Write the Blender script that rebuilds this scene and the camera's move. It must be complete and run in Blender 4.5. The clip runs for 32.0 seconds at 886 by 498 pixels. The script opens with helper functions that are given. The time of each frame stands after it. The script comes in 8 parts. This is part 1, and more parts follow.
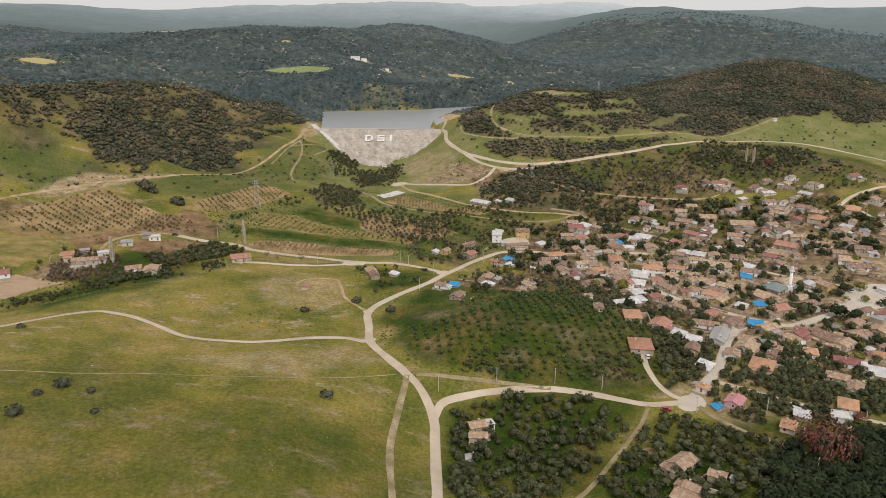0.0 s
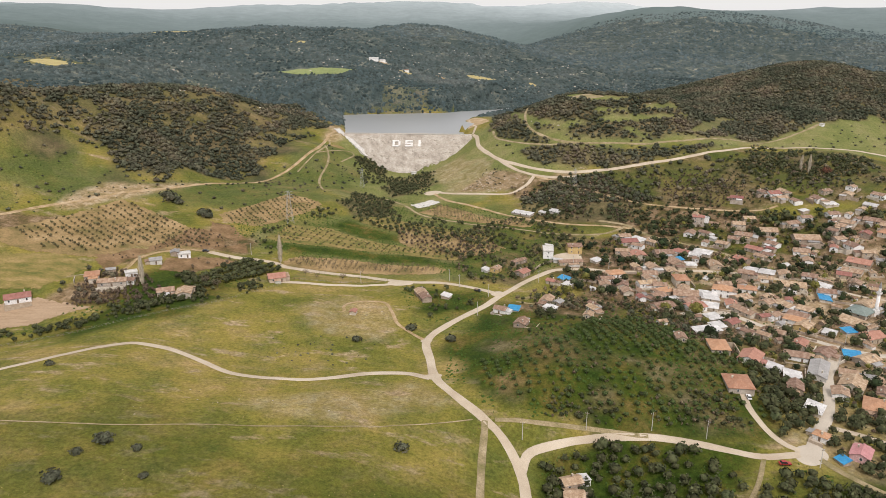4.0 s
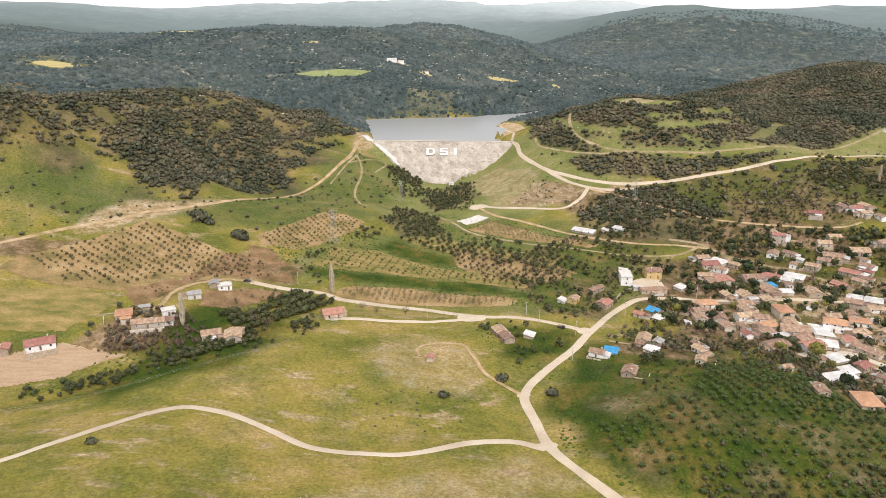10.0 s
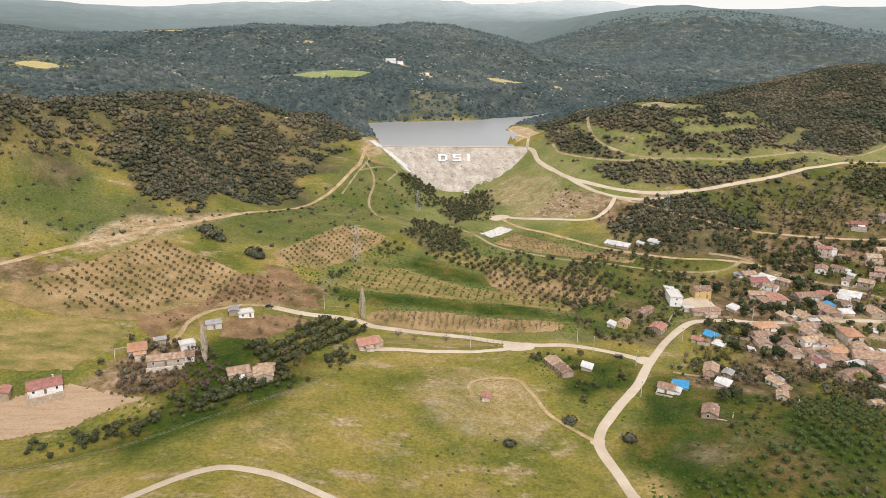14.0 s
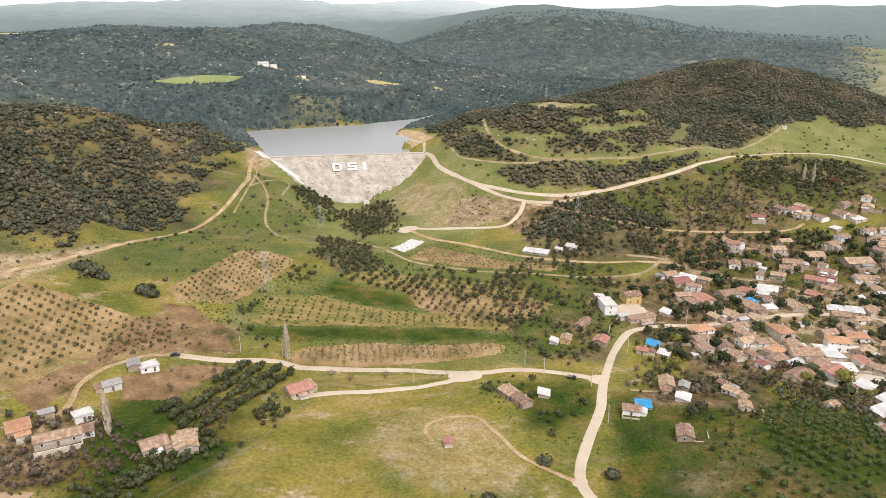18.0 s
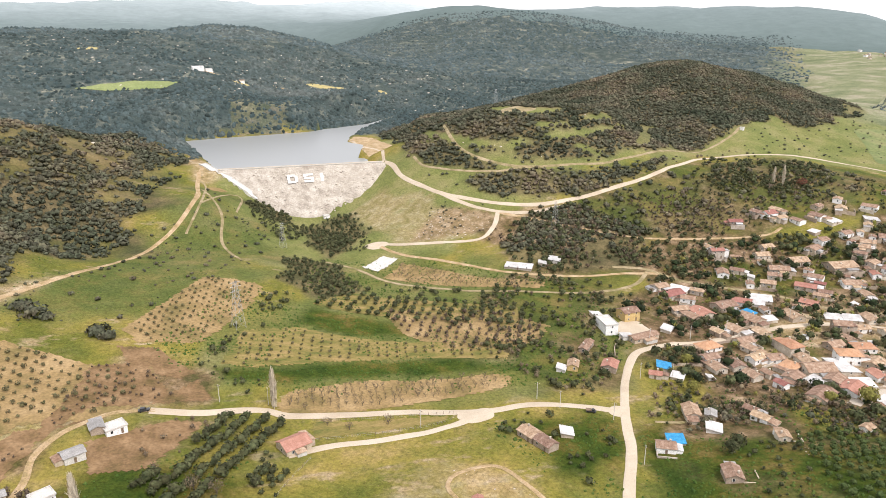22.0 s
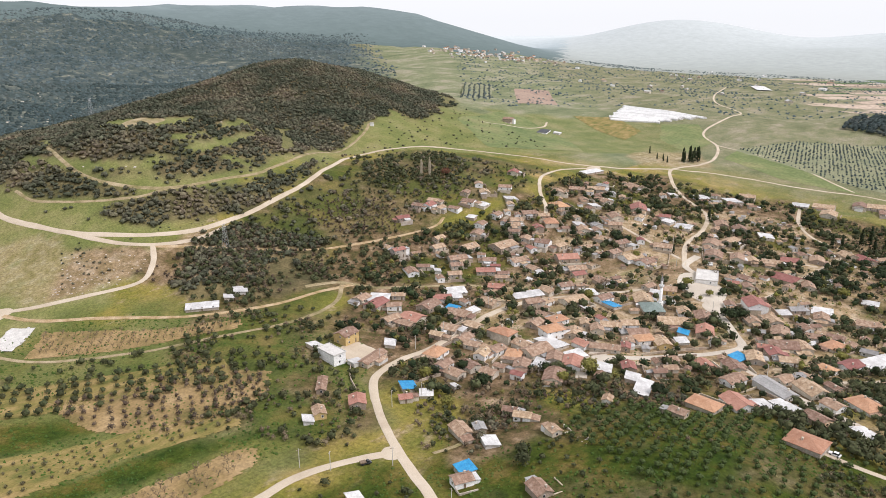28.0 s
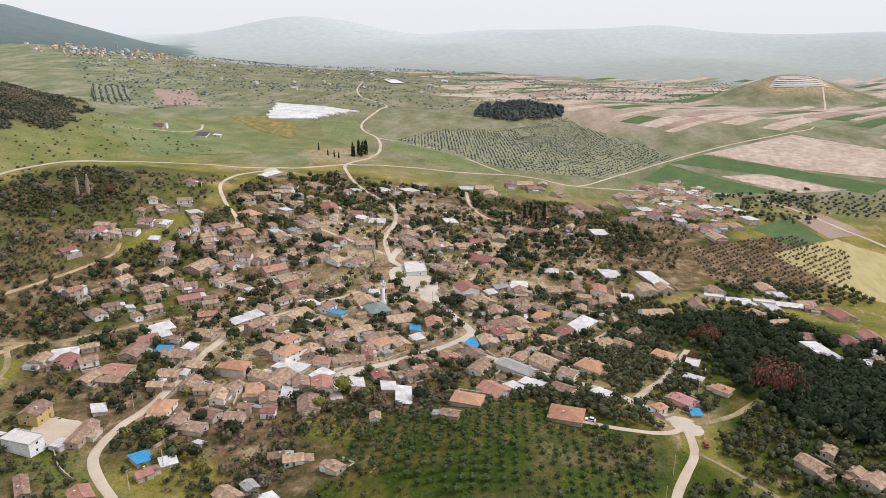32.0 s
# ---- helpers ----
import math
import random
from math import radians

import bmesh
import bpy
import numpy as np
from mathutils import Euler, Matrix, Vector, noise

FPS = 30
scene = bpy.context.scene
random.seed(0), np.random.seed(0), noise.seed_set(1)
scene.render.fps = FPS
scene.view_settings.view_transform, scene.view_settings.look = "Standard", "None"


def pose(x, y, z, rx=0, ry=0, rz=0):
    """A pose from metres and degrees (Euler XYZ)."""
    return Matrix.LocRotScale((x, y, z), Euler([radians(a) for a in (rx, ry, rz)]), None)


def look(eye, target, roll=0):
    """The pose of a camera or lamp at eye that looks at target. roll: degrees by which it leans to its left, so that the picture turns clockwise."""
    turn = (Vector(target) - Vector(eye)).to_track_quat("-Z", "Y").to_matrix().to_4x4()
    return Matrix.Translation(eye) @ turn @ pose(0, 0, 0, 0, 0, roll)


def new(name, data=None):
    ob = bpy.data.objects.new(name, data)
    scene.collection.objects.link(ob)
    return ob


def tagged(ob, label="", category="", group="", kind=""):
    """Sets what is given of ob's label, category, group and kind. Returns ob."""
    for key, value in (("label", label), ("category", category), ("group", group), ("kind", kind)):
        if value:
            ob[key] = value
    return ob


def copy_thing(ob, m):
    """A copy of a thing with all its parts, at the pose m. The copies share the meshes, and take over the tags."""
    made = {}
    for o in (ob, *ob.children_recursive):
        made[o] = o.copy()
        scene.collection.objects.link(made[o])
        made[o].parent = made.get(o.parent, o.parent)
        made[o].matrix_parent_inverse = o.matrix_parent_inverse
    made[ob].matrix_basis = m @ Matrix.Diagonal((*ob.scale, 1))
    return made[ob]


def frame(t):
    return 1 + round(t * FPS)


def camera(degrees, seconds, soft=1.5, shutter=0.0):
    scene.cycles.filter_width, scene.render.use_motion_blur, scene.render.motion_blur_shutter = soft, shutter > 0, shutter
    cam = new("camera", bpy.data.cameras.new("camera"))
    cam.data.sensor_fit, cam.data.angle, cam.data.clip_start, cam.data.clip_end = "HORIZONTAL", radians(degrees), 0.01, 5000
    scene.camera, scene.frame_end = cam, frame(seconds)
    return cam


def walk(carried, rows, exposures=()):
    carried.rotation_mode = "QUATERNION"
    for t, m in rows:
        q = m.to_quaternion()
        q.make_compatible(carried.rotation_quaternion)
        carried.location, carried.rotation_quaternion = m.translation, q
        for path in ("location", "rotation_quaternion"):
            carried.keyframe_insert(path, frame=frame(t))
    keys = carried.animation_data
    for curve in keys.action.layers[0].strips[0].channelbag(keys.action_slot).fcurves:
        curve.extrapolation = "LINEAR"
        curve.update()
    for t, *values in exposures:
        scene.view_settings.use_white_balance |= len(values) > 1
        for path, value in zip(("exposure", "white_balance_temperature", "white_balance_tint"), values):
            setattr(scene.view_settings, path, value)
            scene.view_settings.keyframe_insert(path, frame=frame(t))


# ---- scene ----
# seconds, place, tilt, heading, lean
FLIGHT = [
    (0, 0.00, 0.00, 150.00, 72.68, -0.00, 0.02),
    (1, -8.07, 9.57, 150.34, 72.65, 0.06, -0.13),
    (2, -16.07, 19.04, 150.36, 72.68, 0.11, -0.12),
    (3, -24.12, 28.66, 150.24, 72.69, 0.13, -0.02),
    (6, -47.53, 56.54, 150.45, 72.64, 0.18, 0.13),
    (7, -54.94, 66.09, 150.34, 72.64, 0.25, 0.07),
    (8, -62.42, 75.57, 150.31, 72.64, 0.27, 0.08),
    (9, -69.89, 84.55, 150.68, 72.62, 0.08, 0.06),
    (10, -77.74, 93.66, 151.02, 72.59, -0.38, 0.00),
    (11, -85.64, 102.60, 151.30, 72.56, -0.56, 0.07),
    (12, -93.30, 111.88, 151.41, 72.55, -0.56, 0.09),
    (13, -100.99, 121.25, 151.38, 72.54, -0.58, 0.09),
    (13.5, -104.93, 126.07, 151.40, 72.52, -0.65, 0.13),
    (14, -108.92, 130.98, 151.49, 72.54, -1.95, 0.19),
    (14.5, -112.96, 135.99, 151.68, 72.59, -4.48, 0.52),
    (15, -116.96, 141.03, 151.92, 72.65, -7.04, 0.70),
    (15.5, -120.84, 146.07, 152.16, 72.70, -8.97, 0.83),
    (17.5, -132.57, 165.03, 152.03, 72.51, -12.82, -0.12),
    (18, -135.30, 170.02, 152.05, 72.53, -12.79, -0.14),
    (18.5, -137.98, 175.06, 152.08, 72.53, -12.75, -0.15),
    (19, -140.65, 180.16, 152.12, 72.52, -12.77, -0.19),
    (19.5, -143.30, 185.31, 152.19, 72.51, -13.42, -0.18),
    (20, -145.92, 190.52, 152.29, 72.54, -14.13, -0.16),
    (20.5, -148.50, 195.78, 152.40, 72.54, -14.24, -0.21),
    (21, -151.06, 201.06, 152.51, 72.55, -15.53, -0.18),
    (22, -156.20, 211.69, 152.61, 72.59, -18.55, -0.25),
    (23, -160.52, 222.31, 152.62, 72.60, -22.60, -0.29),
    (24, -164.23, 233.30, 152.39, 72.59, -27.61, -0.28),
    (25, -167.10, 244.74, 151.92, 72.61, -33.06, -0.35),
    (25.5, -168.39, 250.54, 151.76, 72.61, -35.85, -0.39),
    (27.5, -171.38, 273.62, 152.17, 72.40, -46.95, -0.16),
    (28, -171.07, 279.47, 151.99, 72.38, -50.90, -0.25),
    (28.5, -170.58, 285.35, 151.79, 72.32, -55.30, -0.15),
    (29, -169.86, 291.23, 151.60, 72.30, -59.02, -0.20),
    (29.5, -168.87, 297.09, 151.44, 72.27, -62.39, 0.02),
    (30, -167.61, 302.88, 151.29, 72.23, -65.67, 0.12),
    (30.5, -166.09, 308.58, 151.15, 72.18, -69.23, 0.15),
    (31, -164.38, 314.16, 151.05, 72.20, -72.87, 0.35),
    (31.5, -162.57, 319.68, 150.95, 72.17, -76.32, 0.39),
    (32, -160.69, 325.19, 150.90, 72.18, -79.62, 0.58),
]
cam = camera(63.44, 32.0, 0.8)
walk(cam, [(t, pose(x, y, z) @ pose(0, 0, 0, 0, 0, h) @ pose(0, 0, 0, tilt) @ pose(0, 0, 0, 0, 0, lean)) for t, x, y, z, tilt, h, lean in FLIGHT],
     [(0, -0.30, 6480, 17), (3, -0.12, 6480, 17), (6, 0.17, 6480, 17), (9, 0.31, 6480, 17), (15, 0.17, 6480, 17), (19, 0.37, 6430, 17), (23, 0.50, 6280, 17.5), (28, 0.20, 6150, 18), (32, 0.02, 6120, 18)])

# ---- sky and sun: thin bright overcast ----
world = bpy.data.worlds.new("sky")
scene.world = world
world.use_nodes = True
_n = world.node_tree
_bg = _n.nodes["Background"]
_sky = _n.nodes.new("ShaderNodeTexSky")
_sky.sky_type = "NISHITA"
_sky.sun_disc = False
_sky.sun_elevation = radians(52)
_sky.sun_rotation = radians(200)
_sky.air_density = 1.0
_sky.dust_density = 3.0
_pale = _n.nodes.new("ShaderNodeMixRGB")
_pale.inputs[0].default_value = 0.72
_pale.inputs[2].default_value = (13.7, 14.0, 13.3, 1)
_n.links.new(_sky.outputs[0], _pale.inputs[1])
_n.links.new(_pale.outputs[0], _bg.inputs[0])
_bg.inputs[1].default_value = 0.081
sun = new("sun", bpy.data.lights.new("sun", "SUN"))
sun.data.energy = 2.45
sun.data.angle = radians(16)
sun.data.color = (1.0, 0.95, 0.87)
sun.matrix_world = look((0, 0, 0), (math.sin(radians(20)) * -0.62, math.cos(radians(20)) * 0.62, -0.79))

# ---- materials ----
def mat(name, cols, scale=0.1, fine=2.0, rough=0.9, bump=0.25, vary="", amount=0.5, metal=0.0, spec=0.2, stretch=(1, 1, 1), turn=0.0, detail=6):
    """Two scales of noise over a ramp of base colours, with relief; vary: "island" or "object" for a tone of each piece's own."""
    m = bpy.data.materials.new(name)
    m.use_nodes = True
    t = m.node_tree
    N, Lk = t.nodes.new, t.links.new
    b = t.nodes["Principled BSDF"]
    co = N("ShaderNodeTexCoord")
    mp = N("ShaderNodeMapping")
    mp.inputs["Scale"].default_value = stretch
    mp.inputs["Rotation"].default_value = (0, 0, radians(turn))
    Lk(co.outputs["Object"], mp.inputs[0])
    n1, n2 = N("ShaderNodeTexNoise"), N("ShaderNodeTexNoise")
    n1.inputs["Scale"].default_value, n1.inputs["Detail"].default_value, n1.inputs["Roughness"].default_value = scale, detail, 0.6
    n2.inputs["Scale"].default_value, n2.inputs["Detail"].default_value = fine, 5
    Lk(mp.outputs[0], n1.inputs["Vector"])
    Lk(mp.outputs[0], n2.inputs["Vector"])
    r = N("ShaderNodeValToRGB")
    e = r.color_ramp.elements
    while len(e) < len(cols):
        e.new(0.5)
    for i, c in enumerate(cols):
        e[i].position = 0.5 if len(cols) == 1 else 0.32 + 0.36 * i / (len(cols) - 1)
        e[i].color = (*c, 1)
    Lk(n1.outputs["Fac"], r.inputs[0])
    hs = N("ShaderNodeHueSaturation")
    Lk(r.outputs[0], hs.inputs["Color"])
    v = N("ShaderNodeMath")
    v.operation = "MULTIPLY_ADD"
    v.inputs[1].default_value, v.inputs[2].default_value = 1.2, 0.4
    Lk(n2.outputs["Fac"], v.inputs[0])
    last = v.outputs[0]
    if vary:
        g = N("ShaderNodeNewGeometry") if vary == "island" else N("ShaderNodeObjectInfo")
        k = N("ShaderNodeMath")
        k.operation = "MULTIPLY_ADD"
        k.inputs[1].default_value, k.inputs[2].default_value = amount, 1 - amount / 2
        Lk(g.outputs["Random Per Island" if vary == "island" else "Random"], k.inputs[0])
        p = N("ShaderNodeMath")
        p.operation = "MULTIPLY"
        Lk(last, p.inputs[0])
        Lk(k.outputs[0], p.inputs[1])
        last = p.outputs[0]
        h = N("ShaderNodeMath")
        h.operation = "MULTIPLY_ADD"
        h.inputs[1].default_value, h.inputs[2].default_value = 0.05 * amount, 0.5 - 0.025 * amount
        Lk(g.outputs["Random Per Island" if vary == "island" else "Random"], h.inputs[0])
        Lk(h.outputs[0], hs.inputs["Hue"])
    Lk(last, hs.inputs["Value"])
    Lk(hs.outputs[0], b.inputs["Base Color"])
    b.inputs["Roughness"].default_value, b.inputs["Metallic"].default_value = rough, metal
    b.inputs["Specular IOR Level"].default_value = spec
    if bump:
        bp = N("ShaderNodeBump")
        bp.inputs["Strength"].default_value, bp.inputs["Distance"].default_value = bump, 0.4 / max(fine, 0.3)
        Lk(n2.outputs["Fac"], bp.inputs["Height"])
        Lk(bp.outputs[0], b.inputs["Normal"])
    return m


DIRT = mat("dirt_road_earth", [(0.39, 0.315, 0.23), (0.46, 0.385, 0.29), (0.53, 0.455, 0.355)], 0.05, 9, bump=0.1, detail=9)
TRACK = mat("worn_track_earth", [(0.17, 0.15, 0.06), (0.27, 0.215, 0.12), (0.37, 0.30, 0.19)], 0.12, 1.5, detail=9)
STREET = mat("pale_paving", [(0.42, 0.365, 0.295), (0.52, 0.465, 0.385)], 0.06, 12, bump=0.1)
PLOUGH = mat("ploughed_earth", [(0.30, 0.21, 0.13), (0.40, 0.29, 0.19)], 0.08, 1.0, stretch=(1, 6, 1))
SOIL = mat("orchard_soil", [(0.140, 0.115, 0.040), (0.262, 0.180, 0.080), (0.345, 0.243, 0.123)], 0.06, 0.9, detail=10)
EARTH = mat("orange_track_earth", [(0.24, 0.18, 0.075), (0.37, 0.265, 0.15), (0.46, 0.36, 0.235)], 0.15, 1.5, detail=9)
SOILG = mat("grassy_orchard_soil", [(0.090, 0.104, 0.024), (0.200, 0.160, 0.050), (0.300, 0.214, 0.090)], 0.07, 0.9, detail=10, stretch=(1, 2.4, 1))
LUSH = mat("lush_grass", [(0.034, 0.066, 0.011), (0.058, 0.098, 0.017), (0.098, 0.112, 0.028)], 0.05, 1.2)
BRIGHT = mat("fresh_meadow", [(0.17, 0.21, 0.075), (0.25, 0.28, 0.12)], 0.05, 0.6)
MEADOW = mat("level_pasture", [(0.10, 0.135, 0.045), (0.15, 0.175, 0.065), (0.21, 0.20, 0.09)], 0.02, 0.3, detail=9)
FALLOW = mat("fallow_grass", [(0.16, 0.175, 0.10), (0.24, 0.235, 0.14)], 0.03, 0.6)
CROP = mat("young_crop", [(0.055, 0.10, 0.03), (0.085, 0.13, 0.045)], 0.05, 0.6)
STUBBLE = mat("straw_field", [(0.34, 0.28, 0.12), (0.42, 0.36, 0.17)], 0.05, 0.8, stretch=(1, 5, 1))
PINK = mat("tilled_clay", [(0.37, 0.285, 0.215), (0.46, 0.37, 0.29)], 0.02, 0.12)
CLAY = mat("brown_clay", [(0.26, 0.18, 0.135), (0.34, 0.25, 0.19)], 0.03, 0.6)
SCRUB = mat("maquis_leaves", [(0.040, 0.050, 0.030), (0.085, 0.086, 0.055), (0.158, 0.127, 0.084)], 0.02, 1.2, vary="island", amount=0.8, bump=0.4)
# bluer leaves for the farther woods: distance haze put into the base colour
SCRUBMID = mat("hazed_hill_leaves", [(0.029, 0.047, 0.048), (0.049, 0.070, 0.068), (0.091, 0.105, 0.097)], 0.008, 0.5, vary="island", amount=0.8, bump=0.4)
SCRUBFAR = mat("hazed_far_leaves", [(0.046, 0.072, 0.075), (0.070, 0.096, 0.098), (0.100, 0.120, 0.115)], 0.006, 0.5, vary="island", amount=0.7, bump=0.4)
OLIVE = mat("olive_leaves", [(0.026, 0.034, 0.014), (0.092, 0.094, 0.043)], 0.25, 4, vary="island", amount=0.85, bump=0.4)
GROVE = mat("grove_olive_leaves", [(0.036, 0.060, 0.016), (0.090, 0.114, 0.040)], 0.2, 4, vary="island", amount=0.7, bump=0.4)
FRUIT = mat("fruit_tree_leaves", [(0.080, 0.078, 0.034), (0.150, 0.125, 0.066)], 0.2, 4, vary="island", amount=0.6, bump=0.4)
DARKLEAF = mat("dark_pine_leaves", [(0.014, 0.024, 0.010), (0.036, 0.047, 0.018)], 0.1, 3, vary="island", amount=0.8, bump=0.5)
DRYGRASS = mat("dry_tussocks", [(0.15, 0.13, 0.04), (0.24, 0.18, 0.07)], 0.1, 2, vary="island", amount=0.6)
SPRING = mat("spring_leaves", [(0.13, 0.13, 0.03), (0.20, 0.18, 0.05)], 0.5, 4, vary="island", amount=0.6)
BARE = mat("bare_twigs", [(0.105, 0.080, 0.050), (0.19, 0.145, 0.095)], 0.5, 4, vary="island", amount=0.6)
BROWN = mat("bare_brown_earth", [(0.105, 0.074, 0.028), (0.190, 0.117, 0.058), (0.28, 0.183, 0.098)], 0.09, 0.9, detail=10)
PALETWIG = mat("pale_poplar_twigs", [(0.48, 0.41, 0.31), (0.60, 0.53, 0.42)], 0.5, 4, vary="island", amount=0.3)
RUSSET = mat("russet_twigs", [(0.12, 0.045, 0.030), (0.19, 0.08, 0.055)], 0.4, 4, vary="island", amount=0.6)
MAUVE = mat("brown_brush_twigs", [(0.070, 0.053, 0.038), (0.135, 0.098, 0.068)], 0.1, 4, vary="island", amount=0.6)
BARK = mat("bark", [(0.09, 0.07, 0.05), (0.16, 0.13, 0.10)], 2, 8)
TILE = mat("clay_tiles", [(0.195, 0.120, 0.078), (0.305, 0.206, 0.142), (0.42, 0.32, 0.243)], 0.5, 2.2, vary="object", amount=0.6)
ORANGE = mat("orange_clay_tiles", [(0.34, 0.175, 0.10), (0.46, 0.275, 0.175)], 0.4, 3, vary="object", amount=0.3)
REDTILE = mat("red_painted_tiles", [(0.25, 0.11, 0.085), (0.36, 0.185, 0.15)], 0.4, 3, vary="object", amount=0.5)
PINKW = mat("pink_plaster", [(0.62, 0.38, 0.38), (0.68, 0.44, 0.43)], 0.5, 3)
SHEET = mat("pale_metal_sheet", [(0.36, 0.345, 0.33), (0.60, 0.59, 0.575)], 0.3, 3, rough=0.5, metal=0.0, vary="object", amount=0.3, spec=0.4)
GREYR = mat("weathered_grey_roof", [(0.24, 0.23, 0.22), (0.34, 0.33, 0.32)], 0.4, 3, vary="object", amount=0.3)
BLUE = mat("blue_tarpaulin", [(0.02, 0.18, 0.38), (0.05, 0.29, 0.50)], 0.6, 3, rough=0.5)
TEAL = mat("grey_green_roof", [(0.16, 0.20, 0.18), (0.22, 0.26, 0.24)], 0.5, 3)
PLASTER = mat("limewash", [(0.38, 0.32, 0.255), (0.58, 0.525, 0.445)], 0.4, 3, vary="object", amount=0.35)
WHITE = mat("white_plaster", [(0.72, 0.71, 0.69), (0.82, 0.81, 0.79)], 0.4, 3)
STONE = mat("rubble_stone", [(0.30, 0.24, 0.18), (0.46, 0.38, 0.30)], 0.8, 4, vary="object", amount=0.4)
YELLOW = mat("yellow_plaster", [(0.46, 0.32, 0.13), (0.56, 0.42, 0.20)], 0.5, 3)
CONC = mat("concrete", [(0.46, 0.44, 0.41), (0.60, 0.58, 0.54)], 0.3, 3)
WOOD = mat("weathered_wood", [(0.14, 0.10, 0.07), (0.24, 0.18, 0.13)], 1, 8)
METAL = mat("galvanised_steel", [(0.38, 0.385, 0.38), (0.50, 0.505, 0.50)], 1, 6, rough=0.6, metal=0.15)
RIPRAP = mat("pale_riprap", [(0.27, 0.235, 0.195), (0.38, 0.34, 0.285), (0.47, 0.43, 0.375)], 0.12, 0.9, bump=0.8)
ROCK = mat("pale_rock", [(0.36, 0.31, 0.25), (0.55, 0.50, 0.44)], 0.5, 2, vary="island", amount=0.4)
FILM = mat("greenhouse_film", [(0.50, 0.49, 0.47), (0.66, 0.65, 0.63)], 0.05, 0.5, rough=0.4)
GLASSY = mat("dark_window_glass", [(0.02, 0.022, 0.025), (0.04, 0.045, 0.05)], 1, 3, rough=0.12, bump=0, spec=0.5)
PAINT = mat("white_painted_stone", [(0.60, 0.58, 0.55), (0.72, 0.70, 0.67)], 0.6, 3)
CARRED = mat("red_car_paint", [(0.30, 0.02, 0.02), (0.34, 0.03, 0.03)], 1, 3, rough=0.3, bump=0, spec=0.5)
CARWHITE = mat("white_car_paint", [(0.72, 0.72, 0.72), (0.78, 0.78, 0.78)], 1, 3, rough=0.3, bump=0, spec=0.5)
CARDARK = mat("dark_car_paint", [(0.03, 0.03, 0.035), (0.05, 0.05, 0.055)], 1, 3, rough=0.3, bump=0, spec=0.5)
RUBBER = mat("tyre_rubber", [(0.02, 0.02, 0.02), (0.035, 0.035, 0.035)], 2, 6)


def water_material():
    m = bpy.data.materials.new("still_water")
    m.use_nodes = True
    t = m.node_tree
    b = t.nodes["Principled BSDF"]
    b.inputs["Base Color"].default_value = (0.27, 0.28, 0.28, 1)
    b.inputs["Roughness"].default_value = 0.3
    b.inputs["IOR"].default_value = 1.33
    co, n, bp = t.nodes.new("ShaderNodeTexCoord"), t.nodes.new("ShaderNodeTexNoise"), t.nodes.new("ShaderNodeBump")
    n.inputs["Scale"].default_value = 0.5
    bp.inputs["Strength"].default_value = 0.25
    t.links.new(co.outputs["Object"], n.inputs["Vector"])
    t.links.new(n.outputs["Fac"], bp.inputs["Height"])
    t.links.new(bp.outputs[0], b.inputs["Normal"])
    return m


